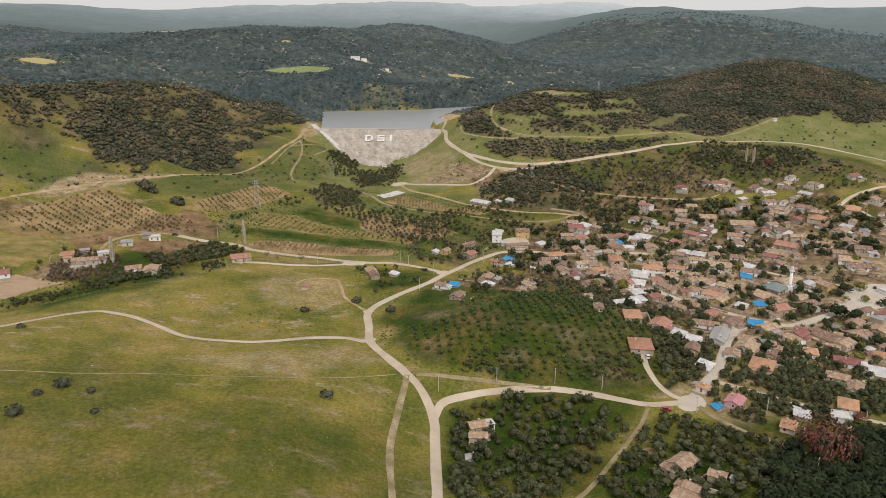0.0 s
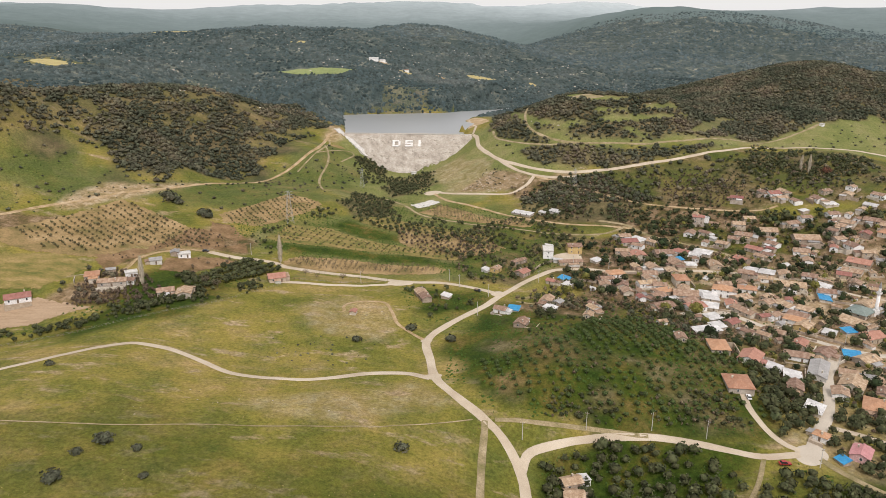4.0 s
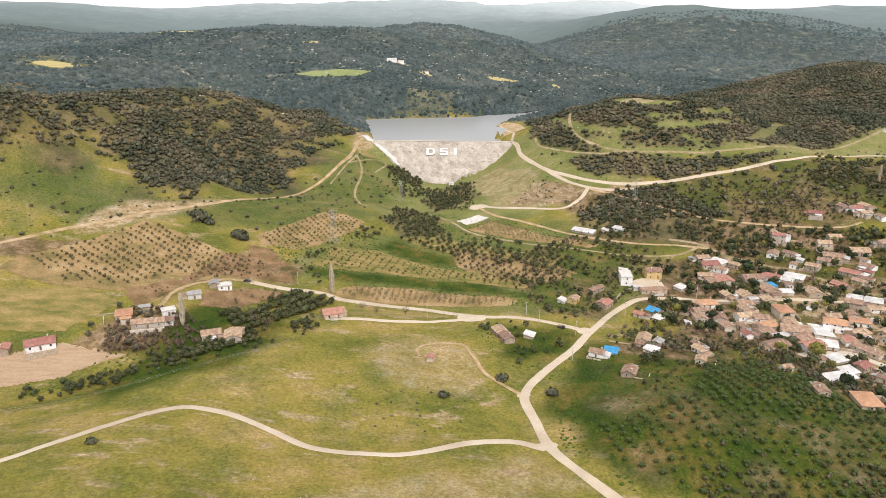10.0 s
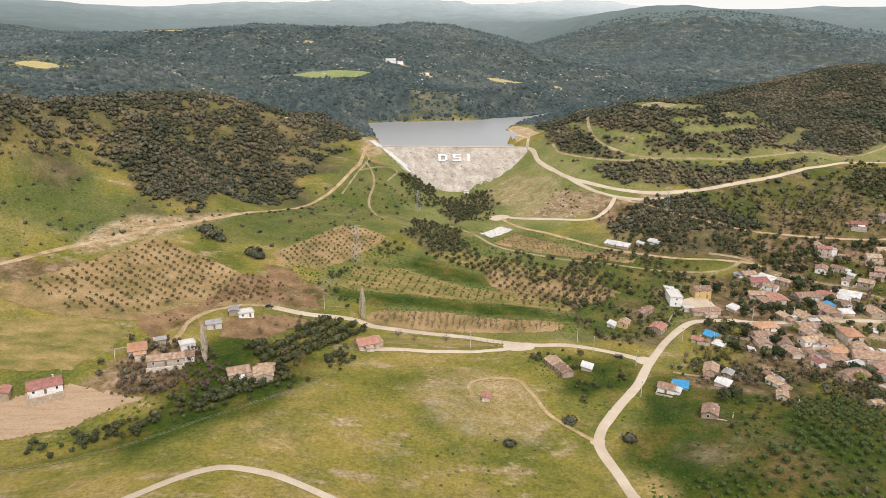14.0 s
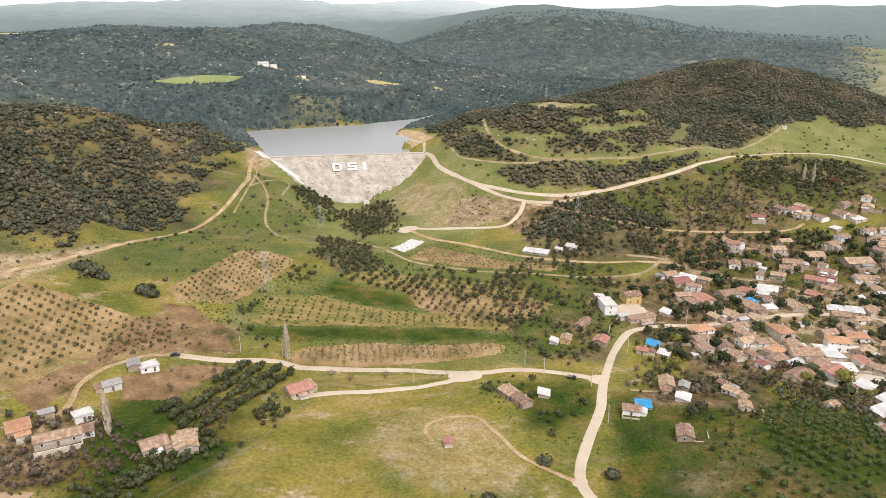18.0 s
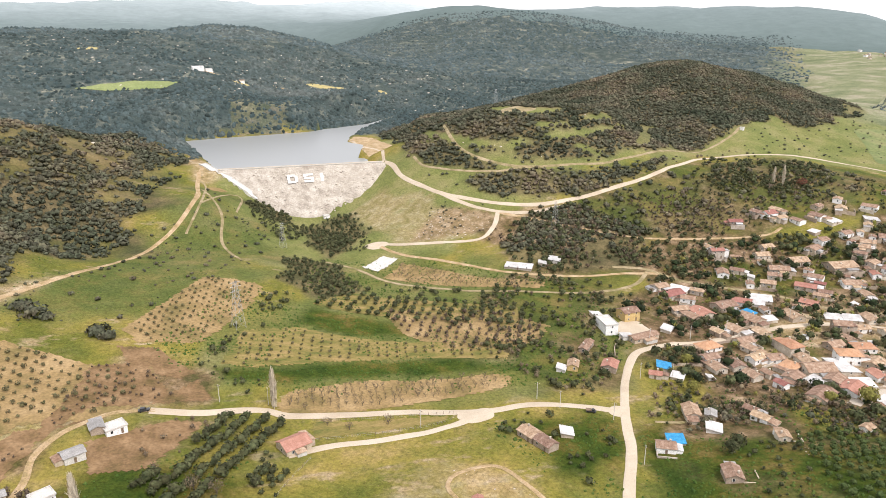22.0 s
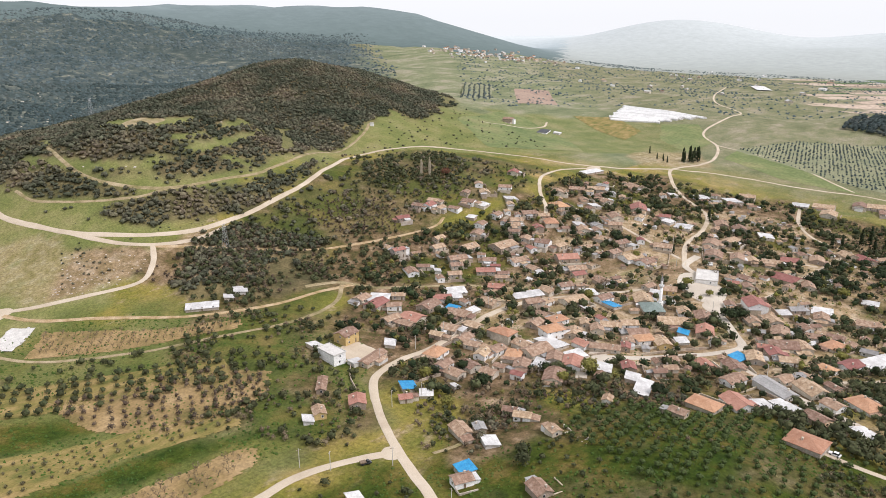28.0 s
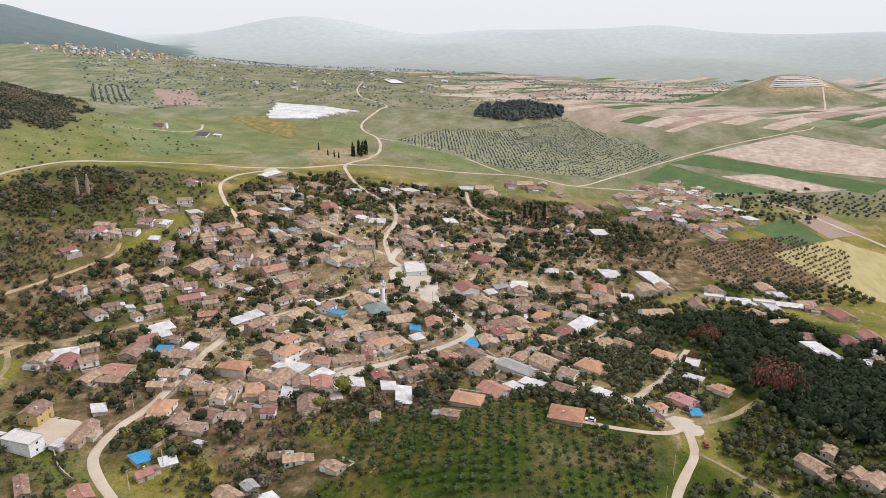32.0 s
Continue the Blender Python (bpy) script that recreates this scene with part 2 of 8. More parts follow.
def ground_material(woods=False):
    """Pasture that turns dry in patches, with cover masks: scrub floor, village dirt, lush valley grass, tilled plain."""
    m = bpy.data.materials.new("wooded_hillside" if woods else "pasture")
    m.use_nodes = True
    t = m.node_tree
    N, Lk = t.nodes.new, t.links.new
    b = t.nodes["Principled BSDF"]
    co = N("ShaderNodeTexCoord")

    def noise(scale, detail=6, rough=0.6, stretch=None):
        n = N("ShaderNodeTexNoise")
        n.inputs["Scale"].default_value, n.inputs["Detail"].default_value, n.inputs["Roughness"].default_value = scale, detail, rough
        if stretch:
            mp = N("ShaderNodeMapping")
            mp.inputs["Scale"].default_value = stretch
            Lk(co.outputs["Object"], mp.inputs[0])
            Lk(mp.outputs[0], n.inputs["Vector"])
        else:
            Lk(co.outputs["Object"], n.inputs["Vector"])
        return n.outputs["Fac"]

    def ramp(fac, *stops):
        r = N("ShaderNodeValToRGB")
        e = r.color_ramp.elements
        while len(e) < len(stops):
            e.new(0.5)
        for i, (p, c) in enumerate(stops):
            e[i].position, e[i].color = p, (*c, 1)
        Lk(fac, r.inputs[0])
        return r.outputs[0]

    def mix(fac, a, c):
        x = N("ShaderNodeMixRGB")
        Lk(fac, x.inputs[0])
        Lk(a, x.inputs[1])
        Lk(c, x.inputs[2])
        return x.outputs[0]

    grass = ramp(noise(0.02, 9, 0.66), (0.36, (0.098, 0.108, 0.020)), (0.47, (0.172, 0.156, 0.031)), (0.56, (0.232, 0.186, 0.046)), (0.66, (0.325, 0.232, 0.098)))
    dry = ramp(noise(0.045, 8, 0.65, (1, 2.2, 1)), (0.56, (0, 0, 0)), (0.66, (1, 1, 1)))
    tan = ramp(noise(0.3), (0.4, (0.26, 0.19, 0.10)), (0.65, (0.40, 0.31, 0.20)))
    base = mix(dry, grass, tan)
    worn = ramp(noise(0.09, 10, 0.72), (0.50, (0, 0, 0)), (0.72, (0.6, 0.6, 0.6)))
    base = mix(worn, base, ramp(noise(0.5), (0.4, (0.20, 0.15, 0.06)), (0.6, (0.31, 0.23, 0.12))))
    green = ramp(noise(0.035, 10, 0.68), (0.48, (0, 0, 0)), (0.66, (0.6, 0.6, 0.6)))
    base = mix(green, base, ramp(noise(0.4), (0.4, (0.055, 0.080, 0.018)), (0.6, (0.105, 0.122, 0.032))))
    at = N("ShaderNodeAttribute")
    at.attribute_name = "cover"
    sp = N("ShaderNodeSeparateColor")
    Lk(at.outputs["Color"], sp.inputs[0])
    scrub = ramp(noise(0.05, 8), (0.38, (0.058, 0.058, 0.028)), (0.52, (0.115, 0.092, 0.048)), (0.68, (0.19, 0.150, 0.078)))
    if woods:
        # floor of the far hills, tinted blue-grey: haze put into the base colour
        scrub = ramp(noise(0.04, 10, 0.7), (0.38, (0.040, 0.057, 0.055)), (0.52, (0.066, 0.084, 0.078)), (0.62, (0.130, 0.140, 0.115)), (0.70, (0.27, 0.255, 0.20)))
    dirt = ramp(noise(0.09, 9, 0.68), (0.36, (0.058, 0.054, 0.020)), (0.45, (0.112, 0.078, 0.039)), (0.54, (0.190, 0.128, 0.075)), (0.66, (0.33, 0.24, 0.158)))
    # grass of the level plain, its tones also paled to stand in for haze
    level = ramp(noise(0.012, 9, 0.66, (1, 2.4, 1)), (0.36, (0.118, 0.138, 0.070)), (0.50, (0.175, 0.188, 0.102)), (0.64, (0.28, 0.255, 0.18)))
    lush = ramp(noise(0.05, 10, 0.68), (0.38, (0.024, 0.045, 0.006)), (0.50, (0.049, 0.068, 0.009)), (0.57, (0.088, 0.080, 0.016)), (0.66, (0.150, 0.110, 0.036)))
    sw = N("ShaderNodeAttribute")
    sw.attribute_name = "sward"
    sp2 = N("ShaderNodeSeparateColor")
    Lk(sw.outputs["Color"], sp2.inputs[0])
    fresh = ramp(noise(0.03, 9, 0.65), (0.34, (0.106, 0.130, 0.040)), (0.50, (0.153, 0.168, 0.057)), (0.66, (0.222, 0.206, 0.092)))
    bare = ramp(noise(0.14, 10, 0.7), (0.36, (0.20, 0.145, 0.065)), (0.50, (0.33, 0.24, 0.14)), (0.64, (0.47, 0.38, 0.27)))
    clay = ramp(noise(0.006, 9, 0.66, (1, 3.0, 1)), (0.36, (0.26, 0.225, 0.155)), (0.48, (0.34, 0.27, 0.205)), (0.62, (0.44, 0.36, 0.29)))
    base = mix(at.outputs["Alpha"], base, level)
    base = mix(sp2.outputs[2], base, clay)
    base = mix(sp2.outputs[0], base, fresh)
    base = mix(sp.outputs[2], base, lush)
    base = mix(sp.outputs[1], base, dirt)
    base = mix(sp.outputs[0], base, scrub)
    base = mix(sp2.outputs[1], base, bare)
    hs = N("ShaderNodeHueSaturation")
    v = N("ShaderNodeMath")
    v.operation = "MULTIPLY_ADD"
    v.inputs[1].default_value, v.inputs[2].default_value = 3.3, -0.65
    f = noise(0.7, 12, 0.82)
    Lk(f, v.inputs[0])
    Lk(v.outputs[0], hs.inputs["Value"])
    Lk(base, hs.inputs["Color"])
    Lk(hs.outputs[0], b.inputs["Base Color"])
    b.inputs["Roughness"].default_value = 0.95
    b.inputs["Specular IOR Level"].default_value = 0.1
    bp = N("ShaderNodeBump")
    bp.inputs["Strength"].default_value, bp.inputs["Distance"].default_value = 0.6, 0.5
    Lk(f, bp.inputs["Height"])
    Lk(bp.outputs[0], b.inputs["Normal"])
    return m


GROUND, HILLSIDE, WATER = ground_material(), ground_material(True), water_material()


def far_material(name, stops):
    """Distant land in plain muted tones, paler farther out: haze painted into the colour."""
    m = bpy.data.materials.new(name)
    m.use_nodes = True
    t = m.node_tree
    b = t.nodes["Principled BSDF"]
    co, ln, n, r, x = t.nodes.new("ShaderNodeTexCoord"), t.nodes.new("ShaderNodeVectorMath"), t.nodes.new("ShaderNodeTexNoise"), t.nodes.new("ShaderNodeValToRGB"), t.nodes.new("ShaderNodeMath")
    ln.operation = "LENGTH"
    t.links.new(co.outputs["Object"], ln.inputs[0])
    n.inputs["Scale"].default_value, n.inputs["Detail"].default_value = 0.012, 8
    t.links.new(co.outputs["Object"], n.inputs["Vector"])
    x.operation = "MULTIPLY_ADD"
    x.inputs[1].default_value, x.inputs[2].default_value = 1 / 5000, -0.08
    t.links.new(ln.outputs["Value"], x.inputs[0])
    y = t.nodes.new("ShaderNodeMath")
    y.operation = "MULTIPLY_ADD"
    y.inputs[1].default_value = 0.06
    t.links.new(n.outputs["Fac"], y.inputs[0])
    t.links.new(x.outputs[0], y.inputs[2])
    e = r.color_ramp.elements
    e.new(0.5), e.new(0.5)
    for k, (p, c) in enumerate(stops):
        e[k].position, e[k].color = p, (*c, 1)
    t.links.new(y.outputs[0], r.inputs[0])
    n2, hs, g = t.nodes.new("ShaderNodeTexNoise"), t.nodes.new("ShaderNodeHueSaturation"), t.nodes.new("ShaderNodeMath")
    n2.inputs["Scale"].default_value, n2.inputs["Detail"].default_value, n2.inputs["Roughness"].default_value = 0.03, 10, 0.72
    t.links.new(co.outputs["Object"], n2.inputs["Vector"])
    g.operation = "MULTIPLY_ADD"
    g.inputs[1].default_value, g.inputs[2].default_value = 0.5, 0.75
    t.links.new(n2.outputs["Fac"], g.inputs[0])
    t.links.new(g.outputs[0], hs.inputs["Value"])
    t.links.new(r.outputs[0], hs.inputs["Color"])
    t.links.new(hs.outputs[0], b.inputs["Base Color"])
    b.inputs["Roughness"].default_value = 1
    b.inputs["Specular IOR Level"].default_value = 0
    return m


# the plain's stops start paler: thicker haze there, painted the same way
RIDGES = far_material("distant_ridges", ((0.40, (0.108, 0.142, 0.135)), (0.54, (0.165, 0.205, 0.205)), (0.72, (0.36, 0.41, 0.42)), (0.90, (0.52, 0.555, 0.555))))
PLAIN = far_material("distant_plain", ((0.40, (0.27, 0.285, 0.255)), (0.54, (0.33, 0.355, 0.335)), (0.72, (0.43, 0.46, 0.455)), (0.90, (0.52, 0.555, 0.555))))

# ---- the lie of the land: rounded rises on a base level ----
RISES = []


def rise(x, y, reach, height):
    RISES.append((x, y, reach, height))


BASE = 54.33
rise(600, 3600, 900, 112.7)
rise(500, 200, 320, -82.5)
rise(-80, 560, 180, -57.6)
rise(-916, 3491, 350, 89.4)
rise(1824, 2578, 350, 21.1)
rise(2400, 0, 900, -99.6)
rise(-491, 1536, 220, 4.3)
rise(-360, 655, 60, 50.5)
rise(472, 1047, 120, 36.9)
rise(118, 815, 60, 40.6)
rise(3722, 1855, 350, 132.8)
rise(-7, 2877, 350, 8.3)
rise(-150, 0, 180, -25.9)
rise(318, 3852, 350, 34.6)
rise(-316, 814, 60, 32.5)
rise(-1800, 2400, 900, 132.1)
rise(2049, 1903, 350, 9.0)
rise(-85, 790, 60, -29.1)
rise(4300, 1200, 350, -47.3)
rise(-534, 1122, 120, 40.9)
rise(-151, 1274, 120, 20.1)
rise(212, 835, 35, 18.9)
rise(188, 1282, 120, -4.2)
rise(-300, 350, 60, -28.8)
rise(-312, 1771, 220, 43.1)
rise(900, 2400, 350, -9.1)
rise(-382, 597, 35, 58.0)
rise(366, 839, 35, 7.3)
rise(1379, 1544, 350, 33.4)
rise(-783, 2389, 350, -34.3)
rise(-288, 3777, 350, 106.0)
rise(604, 4364, 350, 79.9)
rise(205, 452, 100, -8.8)
rise(40, 200, 60, -15.1)
rise(-385, 1085, 120, -36.4)
rise(3000, 2500, 350, -42.4)
rise(501, 1754, 220, -74.6)
rise(-258, 696, 35, -8.9)
rise(-312, 1771, 120, -57.8)
rise(51, 356, 35, 8.3)
rise(-172, 570, 60, 8.4)
rise(-163, 763, 35, 14.3)
rise(343, 668, 60, 3.8)
rise(2500, 1500, 350, -37.9)
rise(2500, 800, 350, 4.0)
rise(661, 779, 120, -18.7)
rise(-3500, 1000, 900, 114.6)
rise(-346, 750, 35, 12.3)
rise(3500, 800, 600, -41.4)
rise(1067, 4255, 350, 80.6)
rise(278, 321, 35, -5.4)
rise(182, 606, 60, -8.0)
rise(1500, 0, 220, -17.8)
rise(501, 1754, 120, 57.7)
rise(-177, 908, 35, -13.8)
rise(-124, 332, 35, -6.6)
rise(300, 50, 100, -8.0)
rise(14, 258, 35, -13.5)
rise(-60, 860, 35, -17.7)
rise(-539, 1418, 120, 18.6)
rise(336, 1655, 120, 2.5)
rise(900, 1400, 220, 4.3)
rise(2500, 4000, 350, 69.1)
rise(248, 528, 35, -6.5)
rise(-213, 708, 35, -11.5)
rise(-50, 666, 35, -3.6)
rise(1500, 500, 120, -19.0)
rise(-900, 800, 220, 43.5)
rise(0, 100, 35, -20.8)
rise(100, 1200, 120, -25.9)
rise(2000, -2500, 900, -59.9)
rise(-380, 400, 35, -22.3)
rise(-20, 540, 60, 10.2)
rise(-138, 620, 35, 7.7)
rise(1000, 900, 120, -17.7)
rise(-355, 612, 35, -43.3)
rise(659, 2390, 350, 112.6)
rise(0, 2300, 350, -96.8)
rise(632, 375, 35, 3.8)
rise(303, 797, 35, -7.0)
rise(-319, 506, 35, -4.8)
rise(500, 200, 100, 12.9)
rise(1414, 2862, 350, 75.7)
rise(1960, 2391, 350, 101.5)
rise(-119, 1900, 350, 86.6)
rise(0, 1300, 120, -26.4)
rise(-456, 2660, 350, 23.2)
rise(1500, 1200, 350, -37.5)
rise(1000, 400, 120, -24.3)
rise(-3500, -2000, 900, 37.0)
rise(-274, 868, 35, 4.6)
rise(3500, -500, 350, -33.0)
rise(1200, 600, 120, -22.1)
rise(800, 600, 120, -9.5)
rise(600, 0, 60, -3.8)
rise(750, 1200, 120, -14.8)
rise(0, -1500, 600, -42.4)
rise(-197, 793, 35, -7.9)
rise(3830, 1556, 350, -42.6)
rise(3590, 2149, 350, -34.4)
rise(424, 421, 35, 4.2)
rise(-1500, 3000, 350, 47.3)
rise(450, 750, 60, -7.0)
rise(350, 1250, 120, -22.5)
rise(-44, 430, 35, 3.0)
rise(1500, 3500, 350, 42.8)
rise(4, 315, 35, 9.6)
rise(-36, 328, 35, -8.6)
rise(494, 1146, 120, 19.5)
rise(-2500, 2500, 600, 45.3)
rise(-600, 0, 180, -26.9)
rise(-135, 528, 35, 4.2)
rise(902, 723, 120, -5.2)
rise(-225, 362, 35, -5.0)
rise(-350, 300, 35, -9.9)
# quarry hill, pine mound and the ridges past the plain
rise(1640, -150, 100, 66)
rise(1130, 430, 75, 12)
rise(1999, 2049, 200, 18)
rise(3700, 1780, 420, 22)
rise(3950, 1500, 260, 40)
rise(3000, -150, 300, 40)
rise(3900, 350, 300, 72)
rise(3850, -500, 280, 62)
rise(3700, -1150, 330, 76)
rise(4300, 950, 360, 84)
rise(4250, -100, 240, 70)
rise(3350, 850, 240, 48)
rise(3250, -900, 220, 40)
SHORE = [(-146, 842), (-152, 900), (-176, 1055), (-110, 1068), (-42, 1077), (41, 1119), (116, 1206), (100, 1185), (30, 1075), (4, 1020), (-6, 985), (6, 960), (-12, 886), (-4, 838)]
LEVEL = 30.6


def inside(x, y, poly):
    c = np.zeros(np.shape(x), bool)
    for (ax, ay), (bx, by) in zip(poly, poly[1:] + poly[:1]):
        if ay != by:
            c ^= ((ay > y) != (by > y)) & (x < (bx - ax) * (y - ay) / (by - ay) + ax)
    return c


def away(x, y, pts):
    """Distance to a line of points."""
    best = np.full(np.shape(x), 1e9)
    for (ax, ay), (bx, by) in zip(pts, pts[1:]):
        u = np.clip(((x - ax) * (bx - ax) + (y - ay) * (by - ay)) / max((bx - ax) ** 2 + (by - ay) ** 2, 1e-6), 0, 1)
        best = np.minimum(best, np.hypot(x - ax - u * (bx - ax), y - ay - u * (by - ay)))
    return best


def cell(i, j):
    v = np.sin(i * 127.1 + j * 311.7) * 43758.5453
    return v - np.floor(v)


def wob(x, y, size):
    """Smooth value noise, 0 to 1, with bumps of about that size in metres."""
    x, y = np.asarray(x, float) / size + 57.3, np.asarray(y, float) / size + 31.7
    i, j = np.floor(x), np.floor(y)
    u, v = x - i, y - j
    u, v = u * u * (3 - 2 * u), v * v * (3 - 2 * v)
    return (cell(i, j) * (1 - u) + cell(i + 1, j) * u) * (1 - v) + (cell(i, j + 1) * (1 - u) + cell(i + 1, j + 1) * u) * v


def relief(x, y):
    z = np.full(np.shape(x), BASE)
    for cx, cy, r, h in RISES:
        z = z + h * np.exp(-((x - cx) ** 2 + (y - cy) ** 2) / (2 * r * r))
    far = np.clip((np.hypot(x, y - 350) - 250) / 900, 0, 1)
    hilly = np.clip((y - 0.75 * x - 250) / 300, 0, 1)
    z = z + (wob(x, y, 28) - 0.5) * (0.8 + 4 * far * hilly) + (wob(x, y, 9) - 0.5) * 0.5 + (wob(x, y, 110) - 0.5) * 14 * far * (y > 950) * hilly
    near = (np.abs(x) < 320) & (y > 790) & (y < 1300)
    s = np.where(near, away(x, y, SHORE + SHORE[:1]), 200.0) * np.where(inside(x, y, SHORE), -1, 1)
    z = np.where((s > 0) & (s < 90) & (y > 870), np.minimum(z, LEVEL + 0.5 + np.where((y > 1040) & (x < 60), 1.1, np.where((x > -15) & (y > 925), 0.2, 0.42)) * s), z)
    spit = (s > 0) & (s < 130) & near & (x > -20) & (y > 866) & (y < 1190)
    z = np.where(spit, np.minimum(z, LEVEL + 0.6 + 0.07 * np.minimum(s, 60) + 0.75 * np.maximum(s - 60, 0)), z)
    z = np.where((s > 0) & near & (y > 1035) & (x < 70) & (x > -260) & ~spit, np.maximum(z, LEVEL + 0.75 * np.minimum(s, 42)), z)
    z = np.where(s < 0, np.minimum(z, LEVEL + 0.4 * s), np.where((y > 845) & near & (s < 60), np.maximum(z, LEVEL + 0.15 * np.minimum(s, 12)), z))
    # the valley sides close in on the dam's face
    d = 841.0 - y
    lo, hi = -146 + 0.95 * d, -2 - 1.30 * d
    side = np.maximum(np.maximum(lo - x, x - hi), 0)
    z = np.where((d > -2) & (d < 47) & (x > -190) & (x < 40) & (side > 0), np.maximum(z, 34.6 - 0.70 * np.maximum(d, 0) + 0.1 * np.minimum(side, 10)), z)
    return z


def steps(lo, fine_lo, fine_hi, hi, d, grow):
    mid = list(np.arange(fine_lo, fine_hi + 0.1, d))
    up, dn, s = [], [], d
    while (up[-1] if up else fine_hi) < hi:
        s = min(s * grow, 60)
        up.append((up[-1] if up else fine_hi) + s)
    s = d
    while (dn[-1] if dn else fine_lo) > lo:
        s = min(s * grow, 60)
        dn.append((dn[-1] if dn else fine_lo) - s)
    return np.array(dn[::-1] + mid + up)


GX = steps(-3000, -400, 560, 4600, 4.0, 1.05)
GY = steps(-1500, 170, 900, 4600, 4.0, 1.05)
XX, YY = np.meshgrid(GX, GY)
ZZ = relief(XX, YY)


def zat(x, y):
    """Height of the ground sheet."""
    x, y = np.asarray(x, float), np.asarray(y, float)
    i = np.clip(np.searchsorted(GX, x) - 1, 0, len(GX) - 2)
    j = np.clip(np.searchsorted(GY, y) - 1, 0, len(GY) - 2)
    u, v = (x - GX[i]) / (GX[i + 1] - GX[i]), (y - GY[j]) / (GY[j + 1] - GY[j])
    return (ZZ[j, i] * (1 - u) + ZZ[j, i + 1] * u) * (1 - v) + (ZZ[j + 1, i] * (1 - u) + ZZ[j + 1, i + 1] * u) * v


# stretches of cover
VILLAGE = [(40, 470), (70, 430), (110, 375), (150, 330), (170, 300), (230, 290), (330, 280), (450, 250), (540, 330), (560, 430), (520, 560), (430, 610), (330, 590), (250, 600), (180, 620), (110, 580), (60, 540)]
WEST_SCRUB = [(-400, 560), (-430, 720), (-400, 900), (-220, 960), (-168, 905), (-175, 829), (-195, 782), (-205, 718), (-234, 657), (-257, 593), (-280, 589), (-317, 614), (-342, 627), (-348, 597), (-366, 560)]
EAST_SCRUB = [(14, 840), (20, 900), (40, 1010), (130, 1120), (300, 1250), (700, 1350), (780, 1150), (667, 926), (478, 842), (460, 864), (384, 834), (354, 814), (267, 786), (183, 748), (135, 740), (93, 748), (67, 770), (57, 790), (30, 800)]
BANDS = [[(20, 835), (22, 799), (43, 767), (72, 746), (66, 760), (50, 790), (48, 830)], [(30, 758), (86, 736), (135, 730), (190, 735), (235, 752), (180, 712), (130, 700), (90, 702), (60, 715)], [(111, 686), (169, 701), (216, 716), (247, 690), (267, 645), (199, 628), (153, 638), (105, 666)]]
BANDS += [[(271, 740), (351, 720), (390, 668), (316, 628), (271, 641), (247, 690)], [(-128, 800), (-100, 815), (-92, 790), (-90, 723), (-82, 681), (-60, 700), (-40, 725), (-50, 775), (-66, 785), (-80, 770), (-110, 770)], [(-107, 679), (-80, 665), (-68, 612), (-109, 595), (-118, 620)], [(30, 640), (60, 688), (110, 692), (150, 640), (110, 595), (70, 600)]]
VALLEY = [(-170, 500), (-140, 560), (-110, 600), (-90, 680), (-20, 660), (60, 600), (60, 520), (20, 470), (-60, 480)]
LUSHES = [[(60, 130), (60, 235), (130, 262), (255, 275), (290, 190), (200, 130)], [(-215, 432), (-192, 436), (-165, 420), (-172, 400), (-190, 386), (-208, 392), (-212, 410)], [(-158, 510), (-116, 516), (-72, 512), (-20, 503), (-10, 489), (-25, 484), (-84, 506), (-119, 501), (-135, 494)], [(-126, 560), (-107, 581), (-73, 560), (-50, 537), (-92, 551)], [(-56, 448), (-35, 451), (-8, 440), (-14, 421), (-35, 403), (-47, 407), (-51, 431)]]
LUSHES += [[(-5, 395), (20, 425), (60, 452), (84, 450), (70, 400), (40, 380), (10, 370)], [(300, 200), (330, 290), (470, 400), (560, 380), (560, 240), (500, 180), (400, 220)], [(-260, 355), (-242, 360), (-224, 371), (-209, 379), (-187, 402), (-160, 420), (-150, 412), (-170, 390), (-185, 377), (-197, 362), (-213, 350), (-262, 343)], [(36, 500), (30, 540), (60, 540), (48, 512)], [(-220, 420), (-199, 462), (-169, 448), (-150, 430), (-174, 380), (-240, 355), (-215, 385)], [(-32, 322), (-30, 360), (0, 430), (37, 420), (89, 390), (110, 330), (94, 284), (-11, 291)], [(60, 220), (85, 278), (40, 286), (0, 272), (0, 225)], [(-30, 430), (-20, 455), (0, 440), (-14, 415), (-28, 400)]]


TILLED = [[(-226, 461), (-207, 508), (-191, 515), (-167, 509), (-172, 493), (-195, 487), (-210, 478), (-220, 445), (-233, 449)], [(-198, 457), (-192, 477), (-164, 479), (-170, 463), (-183, 441), (-194, 444)], [(-250, 400), (-228, 438), (-210, 425), (-215, 395)], [(-340, 480), (-321, 508), (-271, 515), (-268, 493), (-294, 471)], [(-20, 690), (15, 735), (52, 700), (30, 676)]]
TILLED += [[(8, 420), (40, 445), (75, 460), (84, 430), (60, 405), (30, 405)], [(300, 262), (420, 340), (470, 330), (520, 230), (480, 190), (430, 232), (340, 226)], [(-204, 540), (-183, 535), (-164, 508), (-160, 487), (-175, 484), (-200, 495)], [(60, 452), (84, 466), (98, 440), (76, 428)], [(20, 668), (44, 700), (80, 694), (112, 688), (116, 660), (60, 636)], [(100, 570), (140, 572), (205, 620), (185, 650), (140, 630), (104, 604)], [(425, 234), (488, 134), (447, 96), (370, 118), (328, 190), (350, 228)]]


